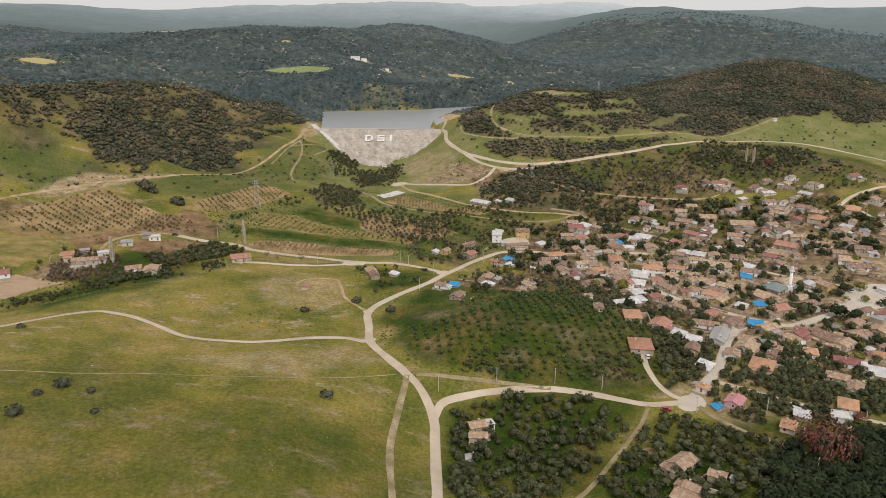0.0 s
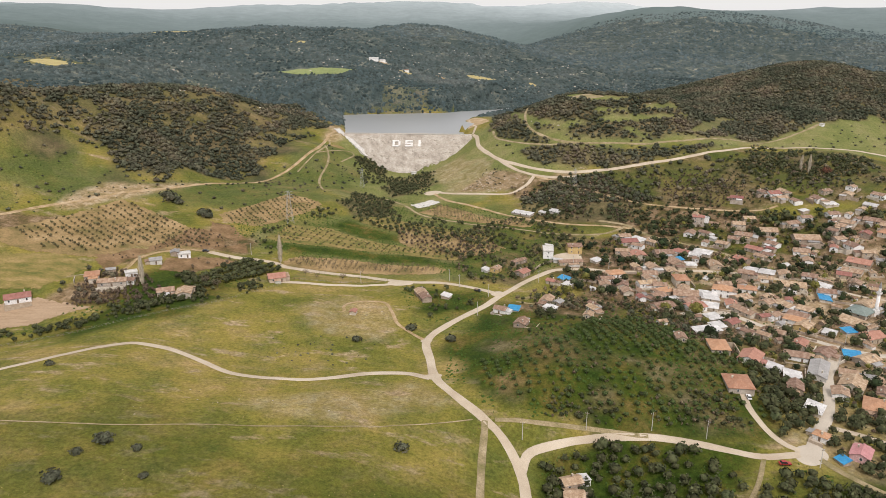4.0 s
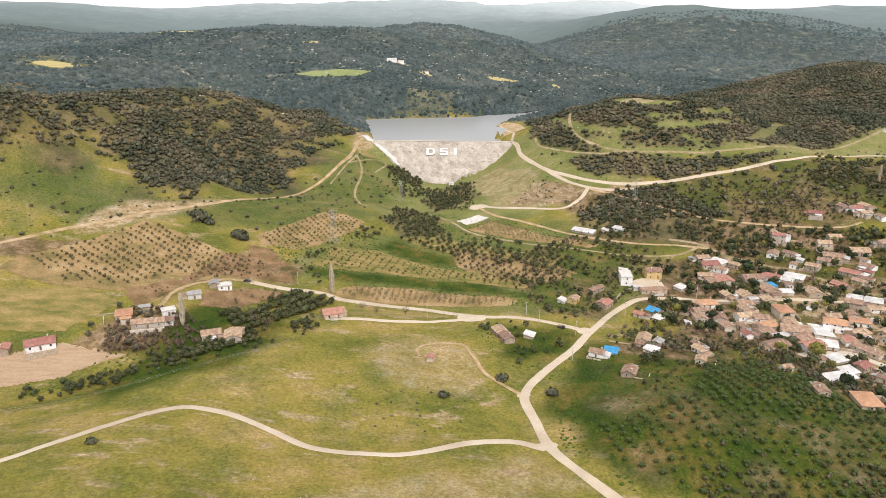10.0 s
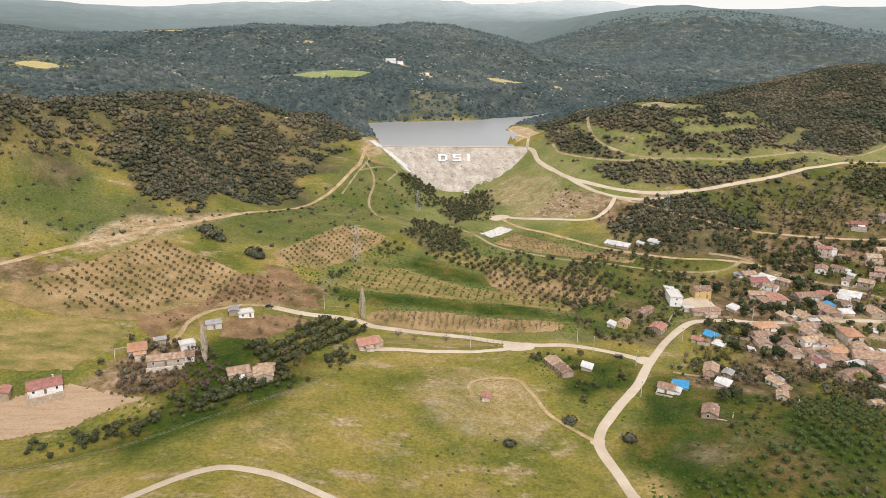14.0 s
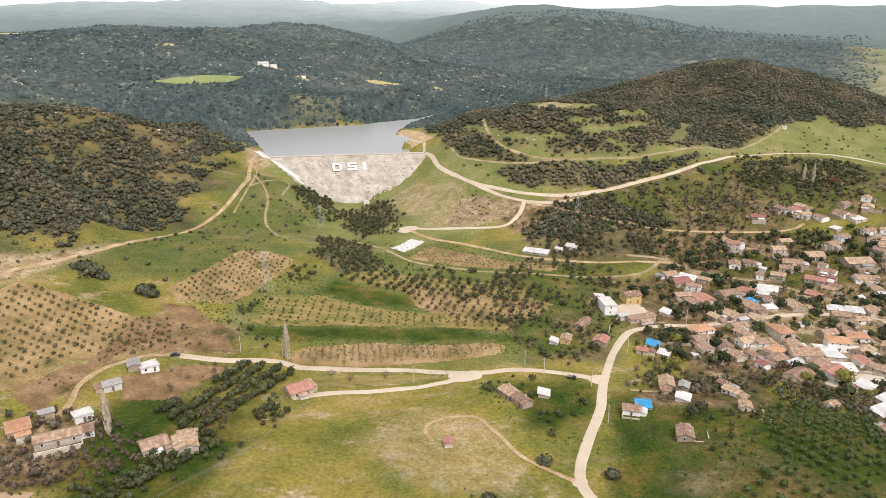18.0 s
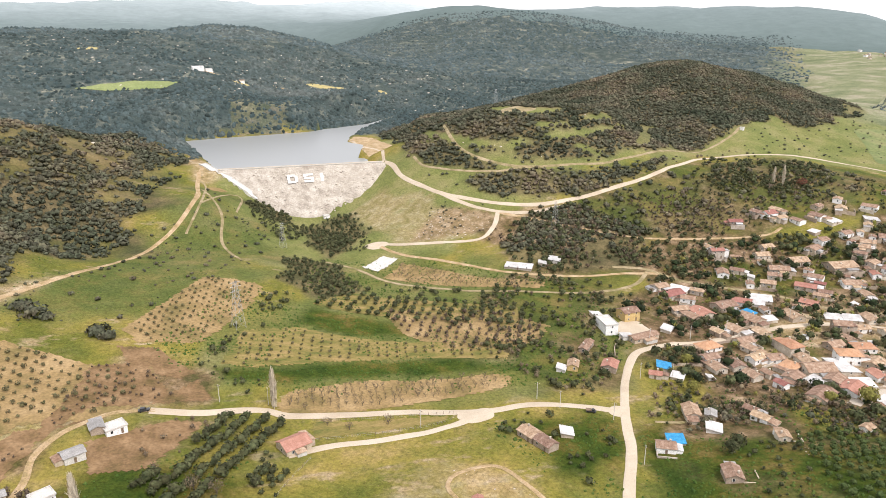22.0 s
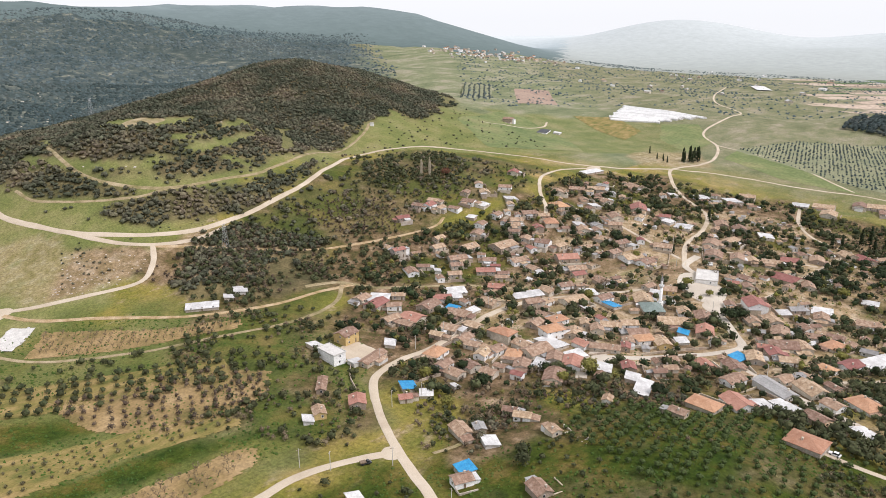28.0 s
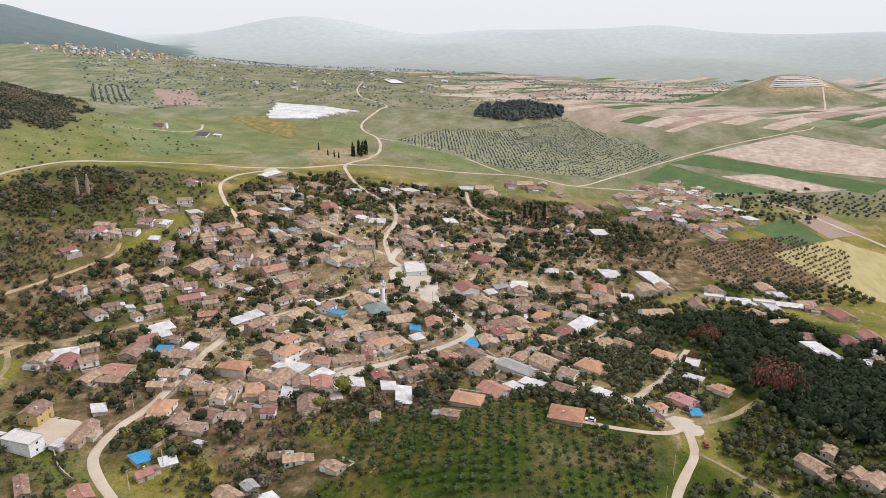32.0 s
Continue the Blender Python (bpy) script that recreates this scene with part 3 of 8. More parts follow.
CLEARINGS = [[(-14, 868), (-12, 1000), (10, 1030), (30, 1010), (42, 960), (36, 900), (20, 868)], [(-306, 1212), (-270, 1226), (-232, 1222), (-166, 1206), (-190, 1172), (-250, 1188)], [(-160, 1280), (-150, 1300), (-120, 1296), (-130, 1268)], [(-108, 1250), (-96, 1272), (-84, 1258), (-94, 1240)], [(10, 1360), (40, 1378), (76, 1362), (60, 1346)], [(110, 1340), (122, 1380), (138, 1376), (132, 1340)], [(-600, 1040), (-590, 1075), (-540, 1070), (-560, 1040)], [(-610, 1470), (-560, 1500), (-500, 1490), (-540, 1460)], [(800, 1650), (760, 1960), (850, 1820), (870, 1690)]]
WEST_SLOPE = [(-366, 540), (-343, 620), (-278, 590), (-222, 640), (-195, 720), (-165, 770), (-165, 835), (-140, 800), (-110, 700), (-130, 640), (-190, 560), (-270, 562), (-310, 520)]
BANK = [(105, 690), (160, 705), (250, 735), (340, 750), (420, 720), (450, 640), (330, 605), (250, 612), (120, 590), (60, 560), (20, 475), (-10, 455), (-45, 530), (10, 600), (70, 640)]


LEVEL_PASTURE = [(400, 770), (478, 742), (570, 672), (640, 600), (760, 610), (860, 700), (800, 800), (690, 890), (560, 860)]
DAM_BANK = [(-45, 780), (-15, 800), (5, 770), (24, 736), (50, 704), (30, 676), (-10, 682), (-40, 705)]
DAM_SIDE = [(-150, 640), (-160, 840), (0, 850), (60, 900), (500, 920), (660, 880), (600, 670), (460, 700), (300, 775), (100, 700), (0, 660)]
VILLAGE_CORE = [(104, 470), (112, 425), (150, 370), (170, 320), (230, 300), (330, 290), (440, 300), (500, 380), (480, 470), (400, 520), (330, 540), (240, 520), (170, 520), (125, 505)]
BARE_GROUND = [
    ([(-113, 408), (-98, 419), (-86, 429), (-69, 422), (-64, 401), (-58, 380), (-62, 369), (-76, 371), (-88, 373), (-102, 386)], 0.4),
    ([(-310, 525), (-300, 552), (-284, 574), (-262, 594), (-240, 618), (-232, 620), (-252, 580), (-280, 546), (-300, 520)], 0.9),
    ([(-43, 779), (-15, 797), (2, 765), (40, 700), (22, 670), (-34, 694)], 0.5),
    ([(-112, 279), (-79, 301), (-40, 319), (-24, 300), (-55, 285), (-90, 270)], 0.4),
    ([(-300, 475), (-280, 520), (-225, 500), (-190, 505), (-170, 495), (-210, 470), (-240, 455)], 0.45),
    ([(566, 598), (600, 640), (668, 640), (708, 580), (640, 545), (606, 560)], 0.6),
    ([(1520, -80), (1560, -60), (1620, -80), (1640, -150), (1620, -220), (1560, -240), (1520, -220)], 0.95),
    ([(40, 655), (70, 700), (110, 690), (120, 650), (80, 630)], 0.6),
    ([(118, 262), (150, 262), (160, 300), (130, 320), (100, 280)], 0.4),
    ([(-170, 820), (-150, 815), (-146, 850), (-158, 905), (-172, 900)], 0.8),
]


def soft(x, y, poly, edge):
    d = away(x, y, poly + poly[:1]) * np.where(inside(x, y, poly), 1, -1)
    d = d + (wob(x, y, 22) - 0.5) * edge * 2
    return np.clip(d / edge + 0.5, 0, 1)


def scrubby(x, y):
    """How thickly maquis stands, 0 to 1."""
    x, y = np.asarray(x, float), np.asarray(y, float)
    z = zat(x, y)
    fine = wob(x, y, 13)
    a = soft(x, y, WEST_SCRUB, 26) * np.clip((0.35 * wob(x * 0.6, z * 7, 38) + 0.25 * wob(x, y, 38) + 0.4 * fine - 0.27) * 7, 0.2, 1)
    terrace = 0.5 * wob(x * 0.42, z * 9.5, 40) + 0.25 * wob(x, y, 34) + 0.25 * fine
    thick = np.clip((x - 190) / 120, 0, 1) * 0.13 + np.clip((z - 62) / 20, 0, 1) * 0.06
    b = soft(x, y, EAST_SCRUB, 10) * np.clip((terrace + thick - 0.43) * 9, 0.04, 1)
    c = np.zeros(np.shape(x))
    for p in BANDS:
        c = np.maximum(c, soft(x, y, p, 6) * (0.85 if p[0][0] < 100 else 0.22))
    f = np.clip((y - 930) / 30, 0, 1) * np.clip((600 + (y - 900) * 0.9 - x) / 150, 0, 1)
    f = np.maximum(f, np.clip((-150 - x) / 12, 0, 1) * np.clip((y - 905) / 20, 0, 1))
    f = np.maximum(f, np.clip((-390 - x) / 60, 0, 1) * np.clip((y - 640) / 60, 0, 1))
    f = f * np.clip((wob(x, y, 75) - 0.08) * 6, np.where(y < 1200, 0.75, 0.4), 1)
    open_ground = np.zeros(np.shape(x))
    for p in CLEARINGS:
        open_ground = np.maximum(open_ground, soft(x, y, p, 8))
    return np.maximum(np.maximum(a, b), np.maximum(c, f)) * (1 - inside(x, y, SHORE)) * (1 - open_ground)


def ground_sheet():
    ny, nx = XX.shape
    idx = np.arange(ny * nx).reshape(ny, nx)
    quads = np.stack([idx[:-1, :-1], idx[:-1, 1:], idx[1:, 1:], idx[1:, :-1]], -1).reshape(-1, 4)
    cx, cy = (XX[:-1, :-1] + XX[1:, 1:]) / 2, (YY[:-1, :-1] + YY[1:, 1:]) / 2
    dist = np.hypot(cx, cy - 250).ravel()
    cover = np.zeros((ny * nx, 4), np.float32)
    fx, fy = XX.ravel(), YY.ravel()
    under = np.maximum(0.72 * soft(fx, fy, WEST_SCRUB, 26), 0.6 * soft(fx, fy, EAST_SCRUB, 16) * np.clip((fx - 150) / 120, 0, 1))
    cover[:, 0] = np.maximum(np.maximum(scrubby(fx, fy), under), 0.97 * np.clip((fy - 1080) / 60, 0, 1) * np.clip((600 + (fy - 900) * 0.9 - fx) / 150, 0, 1))
    lawns = np.clip(3.0 * wob(fx + 300, fy, 27) - 1.55, 0, 0.85)
    cover[:, 1] = soft(fx, fy, VILLAGE, 20) * (1 - lawns)
    lush = soft(fx, fy, VALLEY, 16) * (0.1 + 0.5 * wob(fx, fy, 30))
    for p in LUSHES:
        lush = np.maximum(lush, soft(fx, fy, p, 8))
    lush = np.maximum(lush, soft(fx, fy, VILLAGE, 20) * 0.9)
    plain = np.clip((0.8 * fx + 150 - fy) / 150, 0, 1) * np.clip((fx - 560) / 120, 0, 1)
    cover[:, 2] = lush
    cover[:, 1] = np.maximum(cover[:, 1], plain * 0.2)
    cover[:, 2] = np.maximum(cover[:, 2], soft(fx, fy, [(-330, 60), (-20, 60), (-18, 245), (-110, 262), (-200, 248), (-330, 215)], 26) * 0.5)
    for q in ([(112, 345), (135, 325), (160, 350), (200, 340), (260, 300), (300, 262), (118, 262)], [(-20, 296), (98, 292), (112, 345), (92, 384), (37, 412), (0, 400)]):
        cover[:, 1] = np.maximum(cover[:, 1], soft(fx, fy, q, 10) * np.clip(1.4 * wob(fx, fy, 13) - 0.6, 0, 0.4))
    for q in TILLED:
        cover[:, 1] = np.maximum(cover[:, 1], soft(fx, fy, q, 5) * 0.9)
    cover[:, 1] = np.maximum(cover[:, 1], soft(fx, fy, BANK, 10) * np.clip(wob(fx, fy, 24) * 2.0 - 0.75, 0, 0.7))
    cover[:, 2] = np.maximum(cover[:, 2], np.maximum(soft(fx, fy, WEST_SLOPE, 16) * 0.55, soft(fx, fy, BANK, 12) * 0.75))
    cover[:, 3] = np.clip((fx - np.where(fy > 600, 440, 540) - 0.3 * np.clip(fy - 650, 0, 2000)) / 140, 0, 1)
    sward = np.zeros((ny * nx, 4), np.float32)
    for q, w in ((WEST_SLOPE, 0.95), (VALLEY, 0.8), (BANK, 0.45), (LEVEL_PASTURE, 0.8), (DAM_BANK, 0.6), (EAST_SCRUB, 0.9), (DAM_SIDE, 0.85)):
        sward[:, 0] = np.maximum(sward[:, 0], soft(fx, fy, q, 18) * w)
    for q, w in BARE_GROUND:
        sward[:, 1] = np.maximum(sward[:, 1], soft(fx, fy, q, 7) * np.clip(2.4 * wob(fx, fy, 8) - 0.55 + w, 0, w))
    sward[:, 1] = np.maximum(sward[:, 1], soft(fx, fy, VILLAGE_CORE, 12) * np.clip(2.2 * wob(fx, fy, 15) - 0.4, 0, 0.88))
    sward[:, 2] = np.clip((0.36 * fx + 20 - fy) / 90, 0, 1) * np.clip((fx - 1010 + 0.25 * fy) / 90, 0, 1)
    sward[:, 2] *= 1 - soft(fx, fy, [(1420, -30), (1500, 40), (1640, 40), (1790, -120), (1700, -340), (1500, -330), (1400, -200)], 20)
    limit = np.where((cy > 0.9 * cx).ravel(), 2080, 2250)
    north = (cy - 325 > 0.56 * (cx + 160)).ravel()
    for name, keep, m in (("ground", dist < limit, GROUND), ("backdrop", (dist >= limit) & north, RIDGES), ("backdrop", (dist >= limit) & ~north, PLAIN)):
        q = quads[keep]
        used, inv = np.unique(q, return_inverse=True)
        me = bpy.data.meshes.new(name)
        me.from_pydata(np.stack([XX, YY, ZZ], -1).reshape(-1, 3)[used].tolist(), [], inv.reshape(-1, 4).tolist())
        me.polygons.foreach_set("use_smooth", [True] * len(me.polygons))
        at = me.color_attributes.new("cover", "FLOAT_COLOR", "POINT")
        at.data.foreach_set("color", cover[used].ravel())
        me.color_attributes.new("sward", "FLOAT_COLOR", "POINT").data.foreach_set("color", sward[used].ravel())
        me.materials.append(m)
        if name == "ground":
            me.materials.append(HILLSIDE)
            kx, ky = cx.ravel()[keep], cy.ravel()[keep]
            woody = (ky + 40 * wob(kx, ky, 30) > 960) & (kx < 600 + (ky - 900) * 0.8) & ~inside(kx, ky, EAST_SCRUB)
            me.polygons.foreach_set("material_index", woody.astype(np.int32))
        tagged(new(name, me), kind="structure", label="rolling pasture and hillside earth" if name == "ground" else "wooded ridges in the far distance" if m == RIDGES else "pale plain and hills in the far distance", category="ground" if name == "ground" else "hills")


ground_sheet()


# ---- small tools for building ----
def solid(name, verts, faces, material, parent=None, label="", smooth=False):
    me = bpy.data.meshes.new(name)
    me.from_pydata([tuple(v) for v in verts], [], [tuple(f) for f in faces])
    if smooth:
        me.polygons.foreach_set("use_smooth", [True] * len(me.polygons))
    me.materials.append(material)
    ob = new(name, me)
    if parent:
        ob.parent = parent
    if label:
        ob["label"] = label
    return ob


def boxes(*specs):
    """Verts and faces of boxes given as (x0, y0, z0, x1, y1, z1)."""
    vs, fs = [], []
    for x0, y0, z0, x1, y1, z1 in specs:
        n = len(vs)
        vs += [(x0, y0, z0), (x1, y0, z0), (x1, y1, z0), (x0, y1, z0), (x0, y0, z1), (x1, y0, z1), (x1, y1, z1), (x0, y1, z1)]
        fs += [(n, n + 3, n + 2, n + 1), (n + 4, n + 5, n + 6, n + 7), (n, n + 1, n + 5, n + 4), (n + 1, n + 2, n + 6, n + 5), (n + 2, n + 3, n + 7, n + 6), (n + 3, n, n + 4, n + 7)]
    return vs, fs


def bars(segments, r):
    """Verts and faces of thin four-sided bars from point to point."""
    vs, fs = [], []
    for a, b in segments:
        a, b = Vector(a), Vector(b)
        d = (b - a).normalized()
        u = d.cross(Vector((0.31, 0.77, 0.55))).normalized() * r
        w = d.cross(u).normalized() * r
        n = len(vs)
        for p in (a, b):
            vs += [p + u + w, p - u + w, p - u - w, p + u - w]
        fs += [(n, n + 1, n + 5, n + 4), (n + 1, n + 2, n + 6, n + 5), (n + 2, n + 3, n + 7, n + 6), (n + 3, n, n + 4, n + 7), (n + 3, n + 2, n + 1, n), (n + 4, n + 5, n + 6, n + 7)]
    return [tuple(v) for v in vs], fs


def turned(profile, sides=8):
    """A body of revolution from (radius, height) pairs."""
    vs, fs = [], []
    for r, z in profile:
        vs += [(r * math.cos(2 * math.pi * k / sides), r * math.sin(2 * math.pi * k / sides), z) for k in range(sides)]
    for i in range(len(profile) - 1):
        for k in range(sides):
            a, b = i * sides + k, i * sides + (k + 1) % sides
            fs.append((a, b, b + sides, a + sides))
    fs.append(tuple(range(sides))[::-1])
    fs.append(tuple(range((len(profile) - 1) * sides, len(profile) * sides)))
    return vs, fs


# what stands on the ground, on a raster of 2 m, so that plants keep off roads and houses
TAKEN = np.zeros((700, 1000), bool)


def take(x, y, r):
    x, y = np.atleast_1d(x), np.atleast_1d(y)
    k = np.arange(-r, r + 0.1, 1.5)
    ox, oy = np.meshgrid(k, k)
    ok = ox ** 2 + oy ** 2 <= r * r
    i = ((x[:, None] + ox[ok] + 700) / 2).astype(int)
    j = ((y[:, None] + oy[ok] - 50) / 2).astype(int)
    g = (i >= 0) & (i < 1000) & (j >= 0) & (j < 700)
    TAKEN[j[g], i[g]] = True


def free(x, y):
    i, j = ((np.asarray(x) + 700) / 2).astype(int), ((np.asarray(y) - 50) / 2).astype(int)
    g = (i >= 0) & (i < 1000) & (j >= 0) & (j < 700)
    r = np.ones(np.shape(x), bool)
    r[g] = ~TAKEN[j[g], i[g]]
    return r


def curve_through(pts, step):
    """Points every few metres on a smooth line through pts."""
    p = [Vector((a, b)) for a, b in pts]
    p = [p[0] * 2 - p[1]] + p + [p[-1] * 2 - p[-2]]
    out = []
    for a, b, c, d in zip(p, p[1:], p[2:], p[3:]):
        n = max(1, int((c - b).length / step))
        for k in range(n):
            t = k / n
            out.append(0.5 * (2 * b + (c - a) * t + (2 * a - 5 * b + 4 * c - d) * t * t + (3 * b - a - 3 * c + d) * t ** 3))
    return out + [p[-2]]


def road(name, width, pts, material=DIRT, label="pale dirt road with worn edges", lift=0.22, clear=1.0):
    """A draped strip with a slightly hollow bed and wandering edges."""
    c = curve_through(pts, 3.0)
    vs, fs = [], []
    for i, q in enumerate(c):
        a, b = c[max(0, i - 1)], c[min(len(c) - 1, i + 1)]
        d = (b - a).normalized()
        nrm = Vector((-d.y, d.x))
        w = width / 2 * (0.9 + 0.22 * float(wob(q.x, q.y, 14)))
        for s, dz in ((-1, -0.12), (-0.8, 0.03), (-0.3, 0), (0.3, 0), (0.8, 0.03), (1, -0.12)):
            p = q + nrm * (s * w * (1 + 0.16 * (float(wob(q.x + s * 50, q.y, 6)) - 0.5)))
            vs.append((p.x, p.y, float(zat(p.x, p.y)) + lift + dz))
    for i in range(len(c) - 1):
        for k in range(5):
            n = i * 6 + k
            fs.append((n, n + 1, n + 7, n + 6))
    ob = solid(name, vs, fs, material, smooth=True)
    tagged(ob, label, "road", kind="structure")
    take(np.array([q.x for q in c]), np.array([q.y for q in c]), width / 2 + clear)
    return ob


def pad(name, x, y, rx, ry, turn, material, label, lift=0.26):
    """A draped open patch with an uneven rim."""
    vs, fs = [(x, y, float(zat(x, y)) + lift)], []
    n, rings = 44, 3
    for r in range(1, rings + 1):
        for k in range(n):
            a = 2 * math.pi * k / n
            s = r / rings * (0.8 + 0.38 * float(wob(x + 12 * math.cos(a), y + 12 * math.sin(a), 11)))
            u, v = rx * s * math.cos(a), ry * s * math.sin(a)
            px, py = x + u * math.cos(radians(turn)) - v * math.sin(radians(turn)), y + u * math.sin(radians(turn)) + v * math.cos(radians(turn))
            vs.append((px, py, float(zat(px, py)) + (lift if r < rings else 0.03)))
    for k in range(n):
        fs.append((0, 1 + k, 1 + (k + 1) % n))
        for r in range(rings - 1):
            a, b = 1 + r * n + k, 1 + r * n + (k + 1) % n
            fs.append((a, a + n, b + n, b))
    ob = tagged(solid(name, vs, fs, material, smooth=True), label, "ground patch", kind="structure")
    take(x, y, min(rx, ry))
    return ob


def field(name, material, label, turn, poly, lift=0.16, strip=2.4):
    """A draped field cut to its outline; turn: the way of its rows."""
    ca, sa = math.cos(radians(turn)), math.sin(radians(turn))
    q = [(x * ca + y * sa, -x * sa + y * ca) for x, y in poly]
    v0, v1 = min(b for a, b in q), max(b for a, b in q)
    if strip < 3:
        d = 1.3
        u0, u1 = min(a for a, b in q), max(a for a, b in q)
        uu, vv = np.meshgrid(np.arange(u0 - 2, u1 + 2, d), np.arange(v0 - 2, v1 + 2, d))
        wu = uu + (wob(uu, vv, 2.6) - 0.5) * 1.5
        wv = vv + (wob(uu + 90, vv, 2.6) - 0.5) * 1.5
        mu, mv = wu[:-1, :-1] + d / 2, wv[:-1, :-1] + d / 2
        keep = inside(mu + (wob(mu, mv, 5) - 0.5) * 2.2, mv, q)
        x, y = wu * ca - wv * sa, wu * sa + wv * ca
        z = zat(x, y) + lift
        idx = np.arange(uu.size).reshape(uu.shape)
        quads = np.stack([idx[:-1, :-1], idx[:-1, 1:], idx[1:, 1:], idx[1:, :-1]], -1)[keep]
        used, inv = np.unique(quads, return_inverse=True)
        me = array_mesh(name, np.stack([x, y, z], -1).reshape(-1, 3)[used], inv.reshape(-1, 4), material, True)
        return tagged(new(name, me), label, "field", kind="structure")
    rows, n = [], max(2, int((v1 - v0) / strip))
    for k in range(n + 1):
        v = v0 + 0.01 + (v1 - v0 - 0.02) * k / n
        us = [a + (c - a) * (v - b) / (d - b) for (a, b), (c, d) in zip(q, q[1:] + q[:1]) if (b > v) != (d > v)]
        if us:
            rows.append((v, min(us) + random.uniform(-1.1, 1.1), max(us) + random.uniform(-1.1, 1.1)))
    u0, u1 = min(a for _, a, b in rows), max(b for _, a, b in rows)
    m = max(2, int((u1 - u0) / (2.6 if strip < 5 else 8)))
    vs, fs = [], []
    for v, a, b in rows:
        for k in range(m + 1):
            u = min(max(u0 + (u1 - u0) * k / m, a), b)
            x, y = u * ca - v * sa, u * sa + v * ca
            vs.append((x, y, float(zat(x, y)) + lift))
    for i in range(len(rows) - 1):
        for k in range(m):
            n = i * (m + 1) + k
            if vs[n] != vs[n + 1] or vs[n + m + 1] != vs[n + m + 2]:
                fs.append((n, n + 1, n + m + 2, n + m + 1))
    return tagged(solid(name, vs, fs, material, smooth=True), label, "field", kind="structure")


def points_in(poly, spacing, jitter=0.45, turn=0.0, seed=1):
    """A jittered grid of places inside an outline."""
    rng = np.random.default_rng(seed)
    p = np.array(poly, float)
    ca, sa = math.cos(radians(turn)), math.sin(radians(turn))
    r = p @ np.array([[ca, -sa], [sa, ca]])
    sx, sy = spacing if isinstance(spacing, tuple) else (spacing, spacing)
    u, v = np.meshgrid(np.arange(r[:, 0].min(), r[:, 0].max(), sx), np.arange(r[:, 1].min(), r[:, 1].max(), sy))
    u, v = u.ravel(), v.ravel()
    u = u + rng.uniform(-jitter, jitter, len(u)) * sx
    v = v + rng.uniform(-jitter, jitter, len(v)) * sy
    x, y = u * ca - v * sa, u * sa + v * ca
    k = inside(x, y, list(poly))
    return x[k], y[k]


# ---- plants ----
def lump(rough, level, seed, squash=1.0, cut=-9.0):
    """A ragged rounded clump as arrays of verts and triangles."""
    bm = bmesh.new()
    bmesh.ops.create_icosphere(bm, subdivisions=level, radius=1)
    rnd = random.Random(seed)
    for v in bm.verts:
        v.co *= 1 + rnd.uniform(-rough, rough)
        v.co.z *= squash
    low = [f for f in bm.faces if f.calc_center_median().z < cut]
    if low:
        bmesh.ops.delete(bm, geom=low, context="FACES")
    bm.verts.index_update()
    vs = np.array([v.co[:] for v in bm.verts])
    fs = np.array([[v.index for v in f.verts] for f in bm.faces])
    bm.free()
    return vs, fs


def gather(pieces):
    """Joins (verts, faces) arrays."""
    vs, fs, n = [], [], 0
    for v, f in pieces:
        vs.append(v)
        fs.append(f + n)
        n += len(v)
    return np.concatenate(vs), np.concatenate(fs)


def sprig(seed):
    """A small jagged clump of leaves: eight skewed triangles."""
    rnd = random.Random(seed)
    v = np.array([(1, 0, 0), (0, 1, 0), (-1, 0, 0), (0, -1, 0), (0, 0, 1), (0, 0, -0.8)], float)
    v += np.array([[rnd.uniform(-0.42, 0.42) for _ in range(3)] for _ in range(6)])
    return v, np.array([(0, 1, 4), (1, 2, 4), (2, 3, 4), (3, 0, 4), (1, 0, 5), (2, 1, 5), (3, 2, 5), (0, 3, 5)])


def leafy(seed, leaves, width, height, low, size, core=0.74, sliver=1.0):
    """A crown of single leaf sprays facing outwards round a ragged core."""
    rnd = random.Random(seed)
    out = []
    mid = np.array([0, 0, low + height / 2])
    if core:
        v, f = lump(0.3, 1, seed * 7 + 1, 1.0, -0.75)
        out.append((v * np.array([width * core, width * core, height / 2 * core]) + mid, f))
    lobes = [(rnd.uniform(0, 6.28), rnd.uniform(0.72, 1.12)) for _ in range(5)]
    for k in range(leaves):
        a, z = rnd.uniform(0, 6.28), rnd.uniform(-0.55, 1.0)
        q = math.sqrt(1 - z * z)
        d = Vector((q * math.cos(a), q * math.sin(a), z))
        grow = min(lobes, key=lambda p: abs((a - p[0] + 3.14) % 6.28 - 3.14))[1] * rnd.uniform(0.72, 1.1)
        p = Vector((d.x * width, d.y * width, d.z * height / 2)) * grow
        n = (d + Vector((rnd.uniform(-0.7, 0.7), rnd.uniform(-0.7, 0.7), rnd.uniform(-0.3, 0.7)))).normalized()
        u = n.cross(Vector((0.4, 0.2, 0.9))).normalized()
        w = n.cross(u)
        b, tri = rnd.uniform(0, 6.28), []
        for j in range(3):
            r = size * rnd.uniform(0.6, 1.25)
            tri.append((p + u * (math.cos(b + 2.09 * j) * r * sliver) + w * (math.sin(b + 2.09 * j) * r) + n * rnd.uniform(-0.15, 0.15) * size)[:])
        out.append((np.array(tri) + mid, np.array([(0, 1, 2)])))
    return gather(out)


